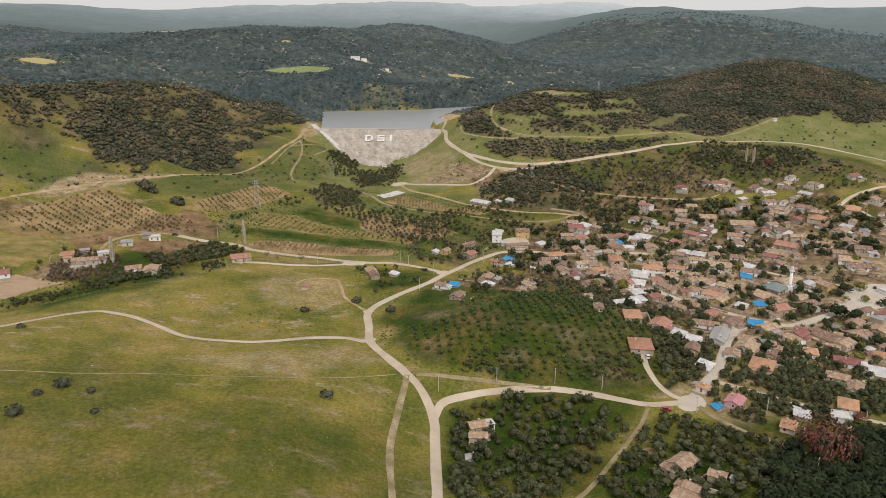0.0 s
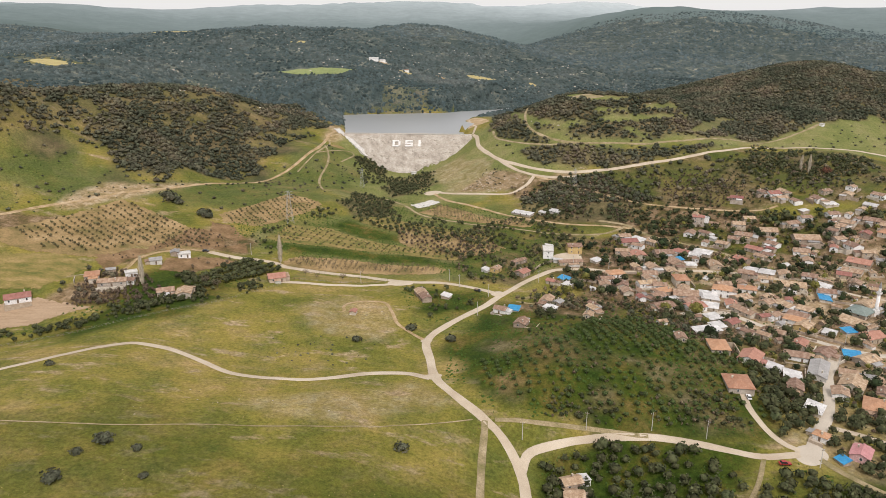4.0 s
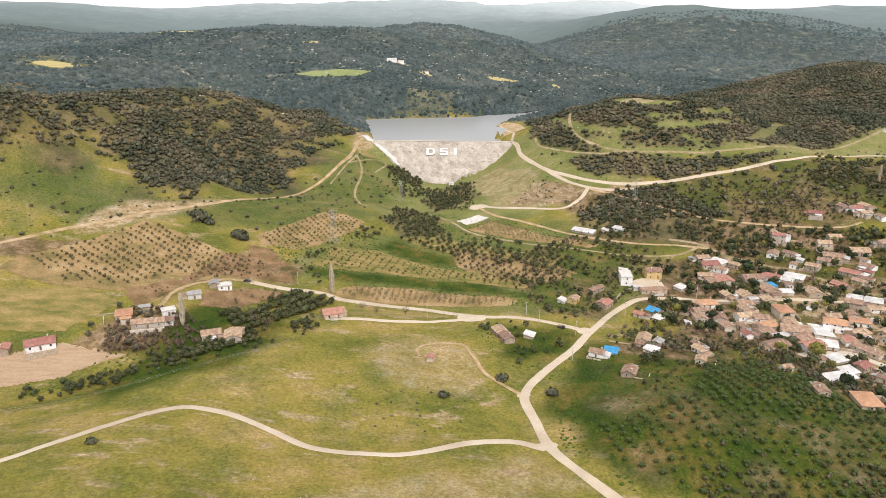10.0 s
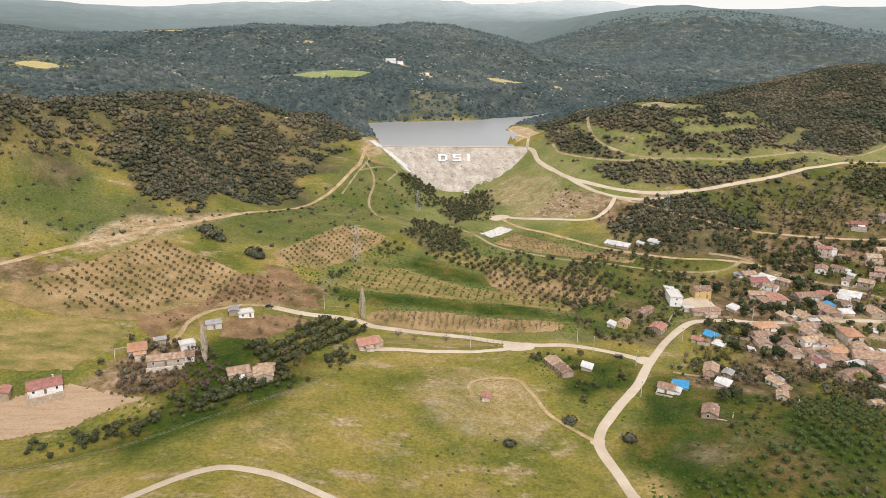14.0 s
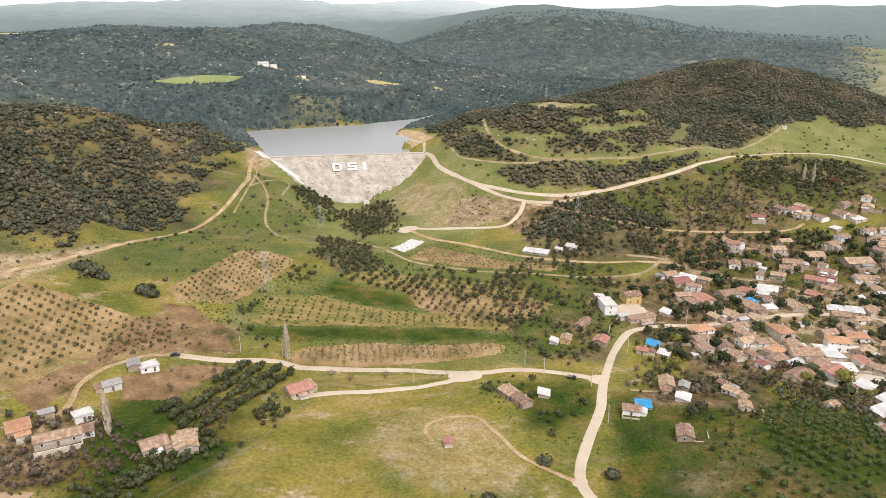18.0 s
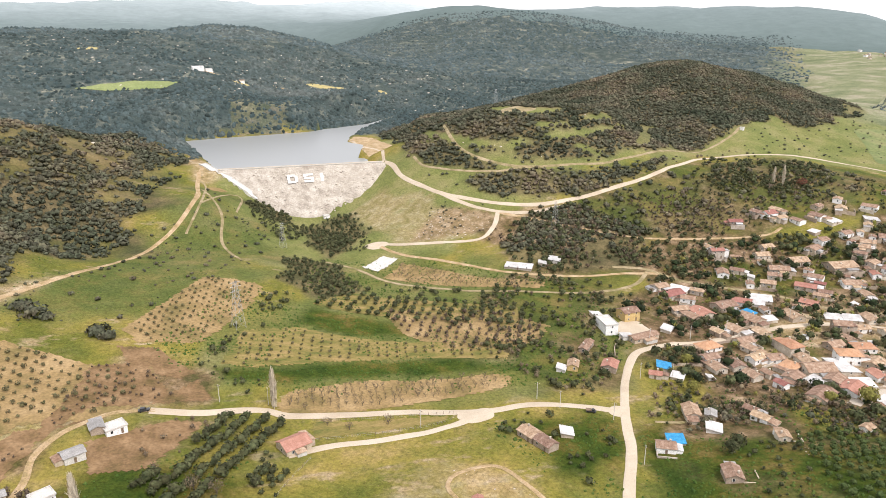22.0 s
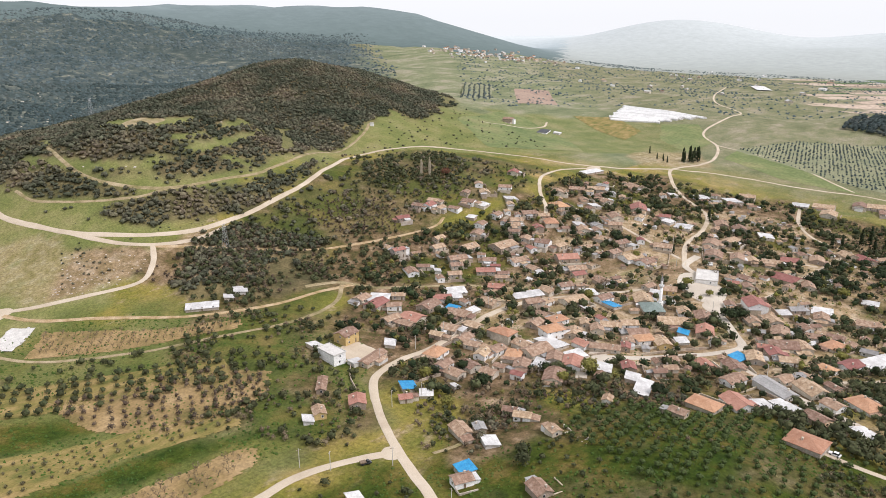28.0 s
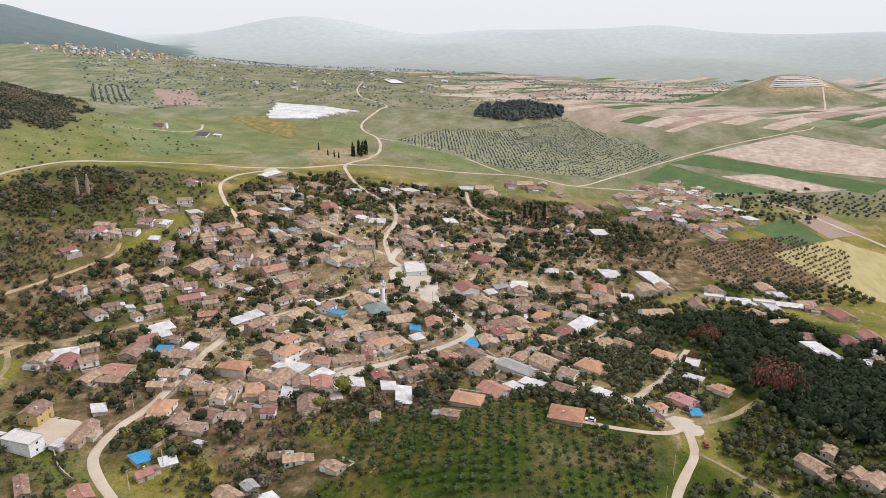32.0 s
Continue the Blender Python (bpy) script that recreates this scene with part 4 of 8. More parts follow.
def crown(seed, clumps, width, height, low, size):
    """A spire of many ragged clumps with gaps between them."""
    rnd = random.Random(seed)
    out = []
    for k in range(clumps):
        a, h = rnd.uniform(0, 2 * math.pi), rnd.random()
        r = width * (1 - h ** 1.6) * rnd.uniform(0.5, 1.0) + 0.05
        v, f = sprig(seed * 100 + k)
        s = size * rnd.uniform(0.65, 1.3)
        out.append((v * np.array([s, s, s * 0.8]) + np.array([r * math.cos(a), r * math.sin(a), low + height * h]), f))
    return gather(out)


def stems(seed, height, r, forks, spread):
    """A tapered trunk with limbs, as arrays."""
    rnd = random.Random(seed)
    segs = []

    def limb(a, b, r0, r1):
        d = (b - a).normalized()
        u = d.cross(Vector((0.3, 0.8, 0.2))).normalized()
        w = d.cross(u)
        vs = [p + (u * math.cos(k * 2.094) + w * math.sin(k * 2.094)) * q for p, q in ((a, r0), (b, r1)) for k in range(3)]
        segs.append((np.array([v[:] for v in vs]), np.array([(k, (k + 1) % 3, 3 + (k + 1) % 3) for k in range(3)] + [(k, 3 + (k + 1) % 3, 3 + k) for k in range(3)])))

    top = Vector((rnd.uniform(-0.1, 0.1), rnd.uniform(-0.1, 0.1), height))
    limb(Vector((0, 0, -0.4)), top, r, r * 0.65)
    for k in range(forks):
        a = 2 * math.pi * (k + rnd.random() * 0.6) / forks
        limb(top * rnd.uniform(0.7, 1.0), top + Vector((math.cos(a) * spread, math.sin(a) * spread, spread * rnd.uniform(0.7, 1.6))), r * 0.5, r * 0.12)
    return gather(segs)


def array_mesh(name, vs, fs, material, smooth=False):
    me = bpy.data.meshes.new(name)
    me.vertices.add(len(vs))
    me.vertices.foreach_set("co", np.asarray(vs, np.float32).ravel())
    me.loops.add(fs.size)
    me.loops.foreach_set("vertex_index", fs.ravel().astype(np.int32))
    me.polygons.add(len(fs))
    me.polygons.foreach_set("loop_start", np.arange(0, fs.size, fs.shape[1], dtype=np.int32))
    if smooth:
        me.polygons.foreach_set("use_smooth", [True] * len(fs))
    me.update(calc_edges=True)
    me.validate()
    me.materials.append(material)
    return me


def spread_out(name, label, category, variants, x, y, lo, hi, material, seed=1, sink=0.1, parent=None, flat=1.0):
    """One object of kind "stuff": many plants, each a turned and scaled copy of a variant."""
    rng = np.random.default_rng(seed)
    if not len(x):
        return None
    z = zat(x, y)
    s = lo + (hi - lo) * rng.random(len(x)) ** 1.5
    a = rng.uniform(0, 2 * math.pi, len(x))
    pick = rng.integers(0, len(variants), len(x))
    vs, fs, n = [], [], 0
    for k, (v, f) in enumerate(variants):
        i = np.where(pick == k)[0]
        if not len(i):
            continue
        c, d, q = np.cos(a[i])[:, None], np.sin(a[i])[:, None], s[i][:, None]
        w = np.stack([(v[None, :, 0] * c - v[None, :, 1] * d) * q + x[i][:, None], (v[None, :, 0] * d + v[None, :, 1] * c) * q + y[i][:, None], v[None, :, 2] * q * flat + z[i][:, None] - sink], -1)
        fs.append((f[None] + (np.arange(len(i)) * len(v))[:, None, None] + n).reshape(-1, f.shape[1]))
        vs.append(w.reshape(-1, 3))
        n += w.shape[0] * w.shape[1]
    ob = new(name, array_mesh(name, np.concatenate(vs), np.concatenate(fs), material, True))
    if parent:
        ob.parent = parent
        ob["kind"] = "stuff"
        return ob
    return tagged(ob, label, category, kind="stuff")

# ---- water, dam and roads ----
def sheet_of_water():
    vs = [(x, y, LEVEL) for x, y in SHORE]
    cx, cy = -70, 960
    vs = [(cx + (x - cx) * 1.06, cy + (y - cy) * 1.03, z) if y > 850 else (x, y + 4, z) for x, y, z in vs]
    ob = solid("water", vs, [tuple(range(len(vs)))], WATER)
    tagged(ob, "calm grey reservoir behind the dam", "water", kind="structure")


sheet_of_water()


def dam():
    """An embankment with a pale riprap face, a crest road and three big white letters."""
    base = tagged(new("dam"), "embankment dam faced with pale riprap and white letters", "dam")
    L, R, top = Vector((-146, 846)), Vector((-2, 836)), 34.0
    vs, fs = [], []
    nu, nv = 72, 30
    for i in range(nu + 1):
        p = L.lerp(R, i / nu)
        for j in range(nv + 1):
            d = 62 * j / nv
            z = top - d * 0.70
            q = 0.9 * (float(wob(p.x, p.y - d, 3.0)) - 0.5) if 0 < j else 0
            vs.append((p.x + (d * 0.05), p.y - d, z + q))
    for i in range(nu):
        for j in range(nv):
            n = i * (nv + 1) + j
            fs.append((n, n + 1, n + nv + 2, n + nv + 1))
    solid("downstream_face", vs, fs, RIPRAP, base, "pale riprap of loose stones")
    e = (R - L).normalized()
    back = Vector((-e.y, e.x)) * 7
    c = []
    for p in (L, R):
        c += [(p.x, p.y, top - 0.02), (p.x + back.x, p.y + back.y, top - 0.02), (p.x + back.x * 3, p.y + back.y * 3, top - 9)]
    solid("crest", [(x, y, z + 0.25) for x, y, z in c], [(0, 3, 4, 1), (1, 4, 5, 2)], DIRT, base, "earth road on the crest")
    q = L + e * 2
    vs, fs = boxes((0, 0, 0, (R - L).length - 4, 0.5, 0.9))
    par = solid("parapet", vs, fs, CONC, base)
    par.location, par.rotation_euler = (q.x, q.y + 0.2, top), (0, 0, math.atan2(e.y, e.x))
    rnd = random.Random(5)
    pick = [lump(0.3, 1, k, 0.6) for k in range(4)]
    out = []
    for k in range(260):
        u, d = rnd.random(), rnd.uniform(4, 56)
        p = L.lerp(R, u)
        v, f = pick[k % 4]
        out.append((v * rnd.uniform(0.4, 1.1) + np.array([p.x, p.y - d, top - d * 0.70 + 0.2]), f))
    v, f = gather(out)
    st = new("rubble", array_mesh("rubble", v, f, ROCK))
    st.parent = base
    st["kind"] = "stuff"

    def letter(name, x, strokes):
        vs, fs = [], []
        for x0, y0, x1, y1 in strokes:
            b, g = boxes((x0, y0, 0, x1, y1, 0.45))
            fs += [tuple(i + len(vs) for i in t) for t in g]
            vs += b
        ob = solid(name, vs, fs, PAINT, base, "white painted stone letter")
        ob.rotation_euler = (math.atan(0.70), 0, 0)
        ob.location = (x, 824.5, top - (841.5 - 824.5) * 0.70 + 0.75)

    letter("letter_d", -90, [(0, 0, 2.4, 10), (2.4, 7.8, 7, 10), (2.4, 0, 7, 2.2), (6.4, 1.4, 8.8, 8.6)])
    letter("letter_s", -76, [(0, 7.8, 8.4, 10), (0, 5.2, 2.4, 7.8), (0, 3.9, 8.4, 6.1), (6, 2.2, 8.4, 3.9), (0, 0, 8.4, 2.2)])
    letter("letter_i", -61.5, [(0, 0, 2.6, 10)])


dam()

road("road", 4.1, [(-2, 150), (-2, 180), (-2, 212), (-3, 245), (-4, 265), (-10, 281), (-17, 291), (-27, 305), (-36, 325), (-39, 348), (-41, 368), (-32, 386), (-13, 414), (1, 440), (18, 467), (34, 487), (46, 496), (64, 499), (86, 497), (105, 498), (122, 499), (142, 500), (167, 497), (190, 488)])  # main
road("road", 3.6, [(-330, 225), (-260, 240), (-232, 268), (-216, 291), (-206, 306), (-193, 322), (-181, 334), (-169, 337), (-155, 334), (-138, 325), (-123, 316), (-104, 314), (-88, 316), (-67, 328), (-50, 331), (-38, 325)])  # west
road("road", 3.6, [(-4, 265), (1, 276), (16, 282), (34, 285), (54, 284), (73, 278), (88, 273), (107, 274)])  # south
road("road", 4.7, [(107, 274), (114, 285), (129, 305), (142, 330), (151, 347), (165, 365), (185, 376)], STREET, "pale paved village street")  # village south
road("road", 2.8, [(107, 274), (100, 279), (96, 288), (95, 303), (97, 316)])  # lane
road("road", 2.7, [(107, 274), (113, 262), (121, 252), (133, 242), (150, 228)], TRACK, "worn earth track through grass")  # east lane
road("road", 2.3, [(-12, 290), (4, 290), (29, 288), (48, 285)], TRACK, "worn earth track through grass")  # field path
road("road", 4.3, [(1, 444), (-16, 453), (-35, 459), (-57, 460), (-88, 470), (-115, 473), (-134, 475), (-145, 481), (-168, 481), (-186, 484)])  # farm
road("road", 2.4, [(-184, 484), (-193, 484), (-201, 482), (-214, 471), (-221, 457), (-222, 441), (-228, 425)], EARTH, "narrow rutted earth track to the farm")  # farm track
road("road", 3.9, [(-58, 459), (-66, 454), (-80, 451), (-101, 450), (-120, 450), (-138, 446)])  # lower farm
road("road", 2.8, [(-15, 190), (-17, 205), (-20, 235), (-19, 259), (-17, 279), (-16, 289)], TRACK, "worn earth track through grass")  # gully
road("road", 1.7, [(-163, 830), (-157, 813), (-162, 755), (-173, 714)], TRACK, "worn earth track through grass")  # abutment track
road("road", 1.6, [(-161, 757), (-150, 783), (-138, 808), (-130, 806), (-137, 756)], TRACK, "worn earth track through grass")  # abutment loop
road("road", 0.6, [(-190, 250), (-152, 254), (-111, 261), (-67, 271), (-21, 289)], TRACK, "worn earth track through grass")  # pasture path
road("road", 2.0, [(10, 432), (22, 428), (34, 430)], TRACK, "worn earth track through grass")  # yard track
road("road", 1.9, [(88, 272), (80, 258), (66, 240), (52, 222), (40, 212)], TRACK, "worn earth track through grass")  # garden path
road("road", 1.9, [(-87, 402), (-88, 411), (-82, 418), (-67, 418), (-61, 403), (-57, 388), (-49, 377), (-42, 369)], EARTH, "worn earth track through grass")  # ring
road("road", 3.9, [(-2, 843), (3, 827), (4, 800), (12, 770), (25, 742), (50, 714), (80, 698), (118, 696), (150, 702), (188, 714), (240, 738), (309, 766), (356, 760), (412, 748), (450, 725), (468, 680), (482, 640), (523, 601), (580, 569)])  # dam
road("road", 3.3, [(22, 746), (35, 718), (52, 700), (74, 690), (100, 690)])  # lower dam
road("road", 3.4, [(52, 700), (42, 684), (26, 671), (1, 677), (-21, 687), (-42, 699)])  # valley
road("road", 2.5, [(52, 698), (72, 682), (94, 664), (115, 649), (141, 635), (170, 626), (202, 617), (228, 611), (243, 615)], EARTH, "pale earth lane above the village")  # upper village
road("road", 2.7, [(62, 860), (54, 816), (55, 785), (68, 760), (92, 741), (133, 735), (180, 741), (258, 776), (346, 806), (380, 828)], TRACK, "worn earth track through grass")  # hilltop
road("road", 2.3, [(20, 818), (23, 795), (42, 766), (68, 746), (90, 741)], TRACK, "worn earth track through grass")  # hill terrace
road("road", 3.3, [(-370, 440), (-332, 490), (-314, 518), (-289, 544), (-275, 565), (-255, 586), (-226, 632), (-200, 690), (-176, 730), (-164, 770), (-163, 823), (-157, 871)], EARTH, "orange tan earth road on the hillside")  # west hill
road("road", 2.0, [(-160, 800), (-152, 770), (-148, 740), (-150, 700), (-140, 660)], TRACK, "worn earth track through grass")  # west track
road("road", 2.7, [(-85, 672), (-68, 657), (-58, 638), (-45, 621), (-26, 604), (-2, 590), (30, 578), (65, 570), (93, 575), (112, 590)], TRACK, "worn earth track through grass")  # creek
road("road", 3.1, [(-43, 697), (-32, 675), (-15, 656), (8, 630), (30, 610), (64, 596), (90, 592), (118, 586)], EARTH, "orange tan earth road on the hillside")  # upper creek
road("road", 3.4, [(93, 602), (112, 594), (126, 574), (147, 557), (169, 538), (187, 514), (222, 495), (241, 480), (286, 464), (314, 455)], TRACK, "worn earth track through grass")  # old line
road("street", 5.1, [(330, 448), (304, 447), (291, 431), (268, 420), (246, 406), (228, 394), (211, 383), (194, 374), (176, 382), (160, 396), (145, 410), (134, 423), (118, 426), (104, 420)], STREET, "pale paved village street")  # high street
road("street", 3.5, [(304, 448), (347, 463), (393, 467), (440, 482), (482, 521), (530, 550), (580, 569), (640, 560), (690, 562), (773, 587), (849, 633), (1000, 650), (1139, 673), (1250, 757), (1480, 830), (1701, 884)])  # north street
road("road", 3.3, [(580, 569), (612, 525), (632, 460), (642, 408), (645, 370), (640, 321), (716, 268), (809, 191), (884, 109), (951, 20), (993, -22), (1130, -43), (1400, -160), (1900, -260)])  # plain
road("road", 3.1, [(780, 589), (760, 533), (724, 472), (655, 405)])  # plain link
road("street", 3.1, [(495, 613), (449, 627), (395, 620), (350, 595), (324, 573), (300, 560)])  # barn street
road("street", 3.1, [(552, 432), (500, 420), (457, 399), (440, 370), (420, 350)])  # east street
road("road", 3.3, [(640, 321), (654, 209), (653, 155), (603, 104), (522, 76), (430, 50), (300, 20)])  # east fields
road("street", 3.1, [(280, 320), (264, 299), (229, 295), (197, 308), (172, 330)])  # mill lane
road("street", 3.1, [(125, 292), (132, 288), (149, 278), (172, 269), (190, 262)])  # school lane
road("street", 2.7, [(190, 488), (215, 470), (240, 452), (262, 440)])  # back lane
road("street", 2.7, [(246, 406), (275, 392), (310, 385), (350, 380), (400, 372), (440, 370)])  # cross lane
road("street", 2.7, [(314, 455), (330, 490), (345, 530), (340, 565)])  # long lane
road("road", 2.7, [(596, 838), (618, 826), (650, 805), (690, 800), (720, 812)])  # plain farm
road("road", 2.8, [(-1, 842), (3, 862), (10, 890), (9, 915), (2, 945), (-1, 985)])  # spit
road("street", 2.5, [(347, 463), (360, 430), (372, 400), (380, 378)])  # short lane
pad("junction", -37, 327, 4.2, 3.4, 0, DIRT, "dusty road junction")
pad("junction", -41, 369, 3.2, 2.6, 30, DIRT, "dusty road junction")
pad("junction", 1, 444, 5.2, 4.4, 40, DIRT, "dusty road junction")
pad("yard", -59, 457, 8, 6, 10, DIRT, "pale gravel turning place")
pad("junction", 107, 274, 7.0, 5.0, 40, STREET, "pale concrete crossroads")
pad("square", 272, 424, 26, 13, 38, STREET, "pale paved village square")
pad("square", 248, 404, 12, 9, 38, STREET, "pale paved village square")
pad("yard", -44, 698, 9, 7, 0, DIRT, "pale gravel turning place")
pad("yard", 56, 521, 11, 9, 8, DIRT, "dusty farmyard")
pad("yard", 132, 425, 9, 5, 30, STREET, "pale concrete yard")
pad("yard", 480, 612, 22, 8, 25, DIRT, "pale gravel yard by the barn")
pad("bare_patch", -164, 903, 9, 6, 80, SOIL, "bare pinkish earth by the abutment")
pad("bare_patch", -148, 813, 8, 5, 30, SOIL, "bare pinkish earth by the abutment")
field("shore", EARTH, "bare orange earth on the shore by the dam", 90, [(-6, 880), (-2, 940), (-4, 990), (8, 1014), (22, 990), (30, 930), (18, 880)])
pad("clearing", 36, 1362, 30, 9, -8, STUBBLE, "straw coloured clearing in the woods", 0.6)
pad("clearing", -96, 1256, 13, 12, 0, STUBBLE, "straw coloured clearing in the woods", 0.6)
pad("clearing", -140, 1284, 13, 6, 0, EARTH, "pale bare yard in the woods", 0.6)
pad("clearing", 124, 1345, 5, 12, 20, STUBBLE, "straw coloured clearing in the woods", 0.5)
pad("clearing", -570, 1055, 34, 14, 0, STUBBLE, "straw coloured clearing in the woods", 0.8)
pad("clearing", -555, 1480, 50, 18, 0, STUBBLE, "straw coloured clearing in the woods", 0.8)
pad("clearing", -40, 1330, 8, 4, 0, EARTH, "pale rocky clearing", 0.6)
pad("clearing", -300, 1398, 16, 9, 0, STUBBLE, "straw coloured clearing in the woods", 0.6)
pad("clearing", 119, 818, 17, 10, 0, TRACK, "bare hilltop clearing")

# ---- fields ----
field("field", PLOUGH, "smooth tan ploughed field", -20, [(-290, 362), (-292, 385), (-254, 403), (-221, 392), (-245, 375)])
field("orchard_floor", SOIL, "brown tilled orchard floor", -40, [(-316, 462), (-314, 478), (-284, 527), (-270, 554), (-247, 545), (-207, 521), (-187, 519), (-180, 497), (-206, 479), (-230, 476), (-242, 452), (-284, 452)])
field("orchard_floor", SOIL, "tan tilled orchard floor", 35, [(-201, 558), (-162, 622), (-131, 606), (-141, 580), (-166, 539), (-194, 543)])
field("orchard_floor", SOILG, "tan and green orchard floor in strips", -13, [(-159, 519), (-146, 552), (-118, 556), (-35, 524), (-21, 508), (-25, 504), (-68, 518), (-112, 519), (-144, 514)])
field("orchard_floor", SOIL, "tan tilled orchard floor in strips", -5, [(-138, 484), (-130, 494), (-95, 500), (-36, 491), (-31, 486), (-37, 478), (-67, 476), (-114, 475), (-136, 477)])
field("orchard_floor", SOILG, "half green floor under old olives", -28, [(-109, 588), (-92, 600), (-79, 609), (6, 560), (-8, 534), (-31, 556), (-70, 572)])
field("orchard_floor", SOIL, "tan tilled orchard floor", -45, [(-54, 637), (-35, 660), (4, 612), (40, 592), (30, 584), (-20, 606)])
field("slab", CONC, "pale concrete slab by the creek", 40, [(-63, 659), (-45, 678), (-35, 669), (-54, 650)], 0.35)
field("meadow", BRIGHT, "fresh green hill field in the woods", 10, [(-300, 1212), (-270, 1221), (-232, 1218), (-172, 1202), (-192, 1176), (-250, 1190)], 0.5)
field("meadow", SOILG, "yellow green meadow", 0, [(-320, 440), (-266, 452), (-240, 440), (-258, 411), (-310, 408)])
field("meadow", SOILG, "grassy plot beside the road", 5, [(-128, 457), (-74, 457), (-69, 461), (-90, 465), (-124, 469)], 0.12)
field("crop_field", CROP, "bright green young crop", -40, [(503, 163), (562, 117), (485, 106), (452, 140)])
field("field", CLAY, "brown clay field", -40, [(567, 113), (589, 77), (515, 61), (489, 101)])
field("field", STUBBLE, "straw coloured field in swathes", -40, [(428, 164), (489, 96), (400, 40), (300, 80), (341, 125)])
field("field", PINK, "pinkish tilled clay field", -40, [(830, 158), (935, 22), (838, -64), (700, -50), (765, 64)])
field("crop_field", CROP, "dark green young crop", -40, [(785, 205), (833, 150), (762, 66), (690, -20), (660, 10), (735, 90)])
field("field", PINK, "pinkish tilled clay field", -40, [(732, 150), (745, 100), (680, 24), (668, 80)])
field("crop_field", CROP, "dark green young crop", -40, [(700, 245), (778, 208), (728, 160), (664, 90), (660, 190)])
field("field", CLAY, "reddish brown clay field", 40, [(1003, 1057), (1073, 1022), (893, 894), (803, 916)], 0.3, 4)
field("orchard_floor", FALLOW, "pale grassy floor of a young orchard", 36, [(935, 1127), (998, 1102), (772, 948), (710, 962)], 0.3, 4)
field("orchard_floor", FALLOW, "grey green grassy floor of the mound grove", -30, [(767, 565), (900, 520), (1078, 344), (809, 196), (690, 290), (680, 401)], 0.25, 5)
field("field", SOILG, "dry brownish pasture on the plain", 20, [(715, 690), (745, 745), (800, 815), (850, 770), (790, 700)], 0.3, 4)
field("meadow", MEADOW, "fresh green level pasture", 30, [(478, 742), (560, 850), (690, 880), (720, 860), (640, 730), (570, 672)], 0.2, 4)
field("meadow", MEADOW, "fresh green level pasture", 10, [(700, 600), (760, 660), (860, 700), (900, 660), (790, 600)], 0.2, 4)
field("meadow", MEADOW, "green level pasture beside the road", -30, [(650, 395), (720, 465), (770, 560), (700, 555), (655, 480)], 0.2, 4)
field("field", BROWN, "bare brown earth above the farm", -30, [(-244, 450), (-230, 473), (-206, 476), (-182, 494), (-168, 506), (-162, 490), (-190, 489), (-206, 482), (-219, 470), (-226, 452), (-232, 436)], 0.13)
field("field", BROWN, "brown earth with dead brush by the farm", 40, [(-206, 464), (-178, 477), (-166, 473), (-186, 444), (-203, 443)], 0.13)
field("field", BROWN, "brown earth beside the thicket", 20, [(-202, 541), (-185, 536), (-168, 512), (-176, 508), (-196, 524)], 0.13)


field("orchard_floor", SOIL, "brown tilled floor under old fruit trees", -28, [(-69, 582), (-46, 570), (-8, 556), (12, 532), (-6, 514), (-19, 514), (-47, 519), (-66, 545)])
field("field", BROWN, "reddish brown earth between orchard and farm", -30, [(-211, 522), (-190, 524), (-183, 507), (-178, 494), (-191, 489), (-209, 487), (-219, 472), (-227, 455), (-240, 450), (-247, 456), (-226, 462), (-218, 489)], 0.17)


OPEN = [(500, 700), (760, 600), (1150, 560), (1080, 330), (880, 215), (960, 30), (860, -100), (700, -90), (600, 0)]
MOUND = [(1420, -60), (1640, -20), (1780, -150), (1640, -300), (1440, -230)]


def patchwork():
    """The far plain: a quilt of long strip fields."""
    rnd = random.Random(11)
    kinds = [(PINK, "pinkish tilled clay field")] * 4 + [(CLAY, "brown clay field"), (FALLOW, "grey green fallow field"), (FALLOW, "grey green fallow field"), (CROP, "green young crop")]
    c, s = math.cos(radians(-38)), math.sin(radians(-38))
    v = -150.0
    while v < 2050:
        h = rnd.uniform(17, 38) * (0.7 + v / 2400)
        u = 200 + rnd.uniform(0, 120)
        while u < 2300:
            w = rnd.uniform(60, 190)
            x, y = (u + w / 2) * c - v * s, (u + w / 2) * s + v * c
            m, lab = rnd.choice(kinds)
            ends = [(x + a * w / 2 * c - b * h / 2 * s, y + a * w / 2 * s + b * h / 2 * c) for a, b in ((-1, -1), (1, -1), (1, 1), (-1, 1))]
            if x > 760 and x < 2500 and y > -700 and y < 0.36 * x + 40 and rnd.random() < 0.82 and not any(inside(np.float64(p), np.float64(q), g) for p, q in ends + [(x, y)] for g in (OPEN, MOUND)):
                field("field", m, lab, -38, ends, 0.3, 12)
            u += w + rnd.uniform(2, 8)
        v += h + rnd.uniform(2, 6)


patchwork()


def rnd_wall(x):
    return (WHITE, PLASTER, PLASTER)[int(x * 3) % 3]


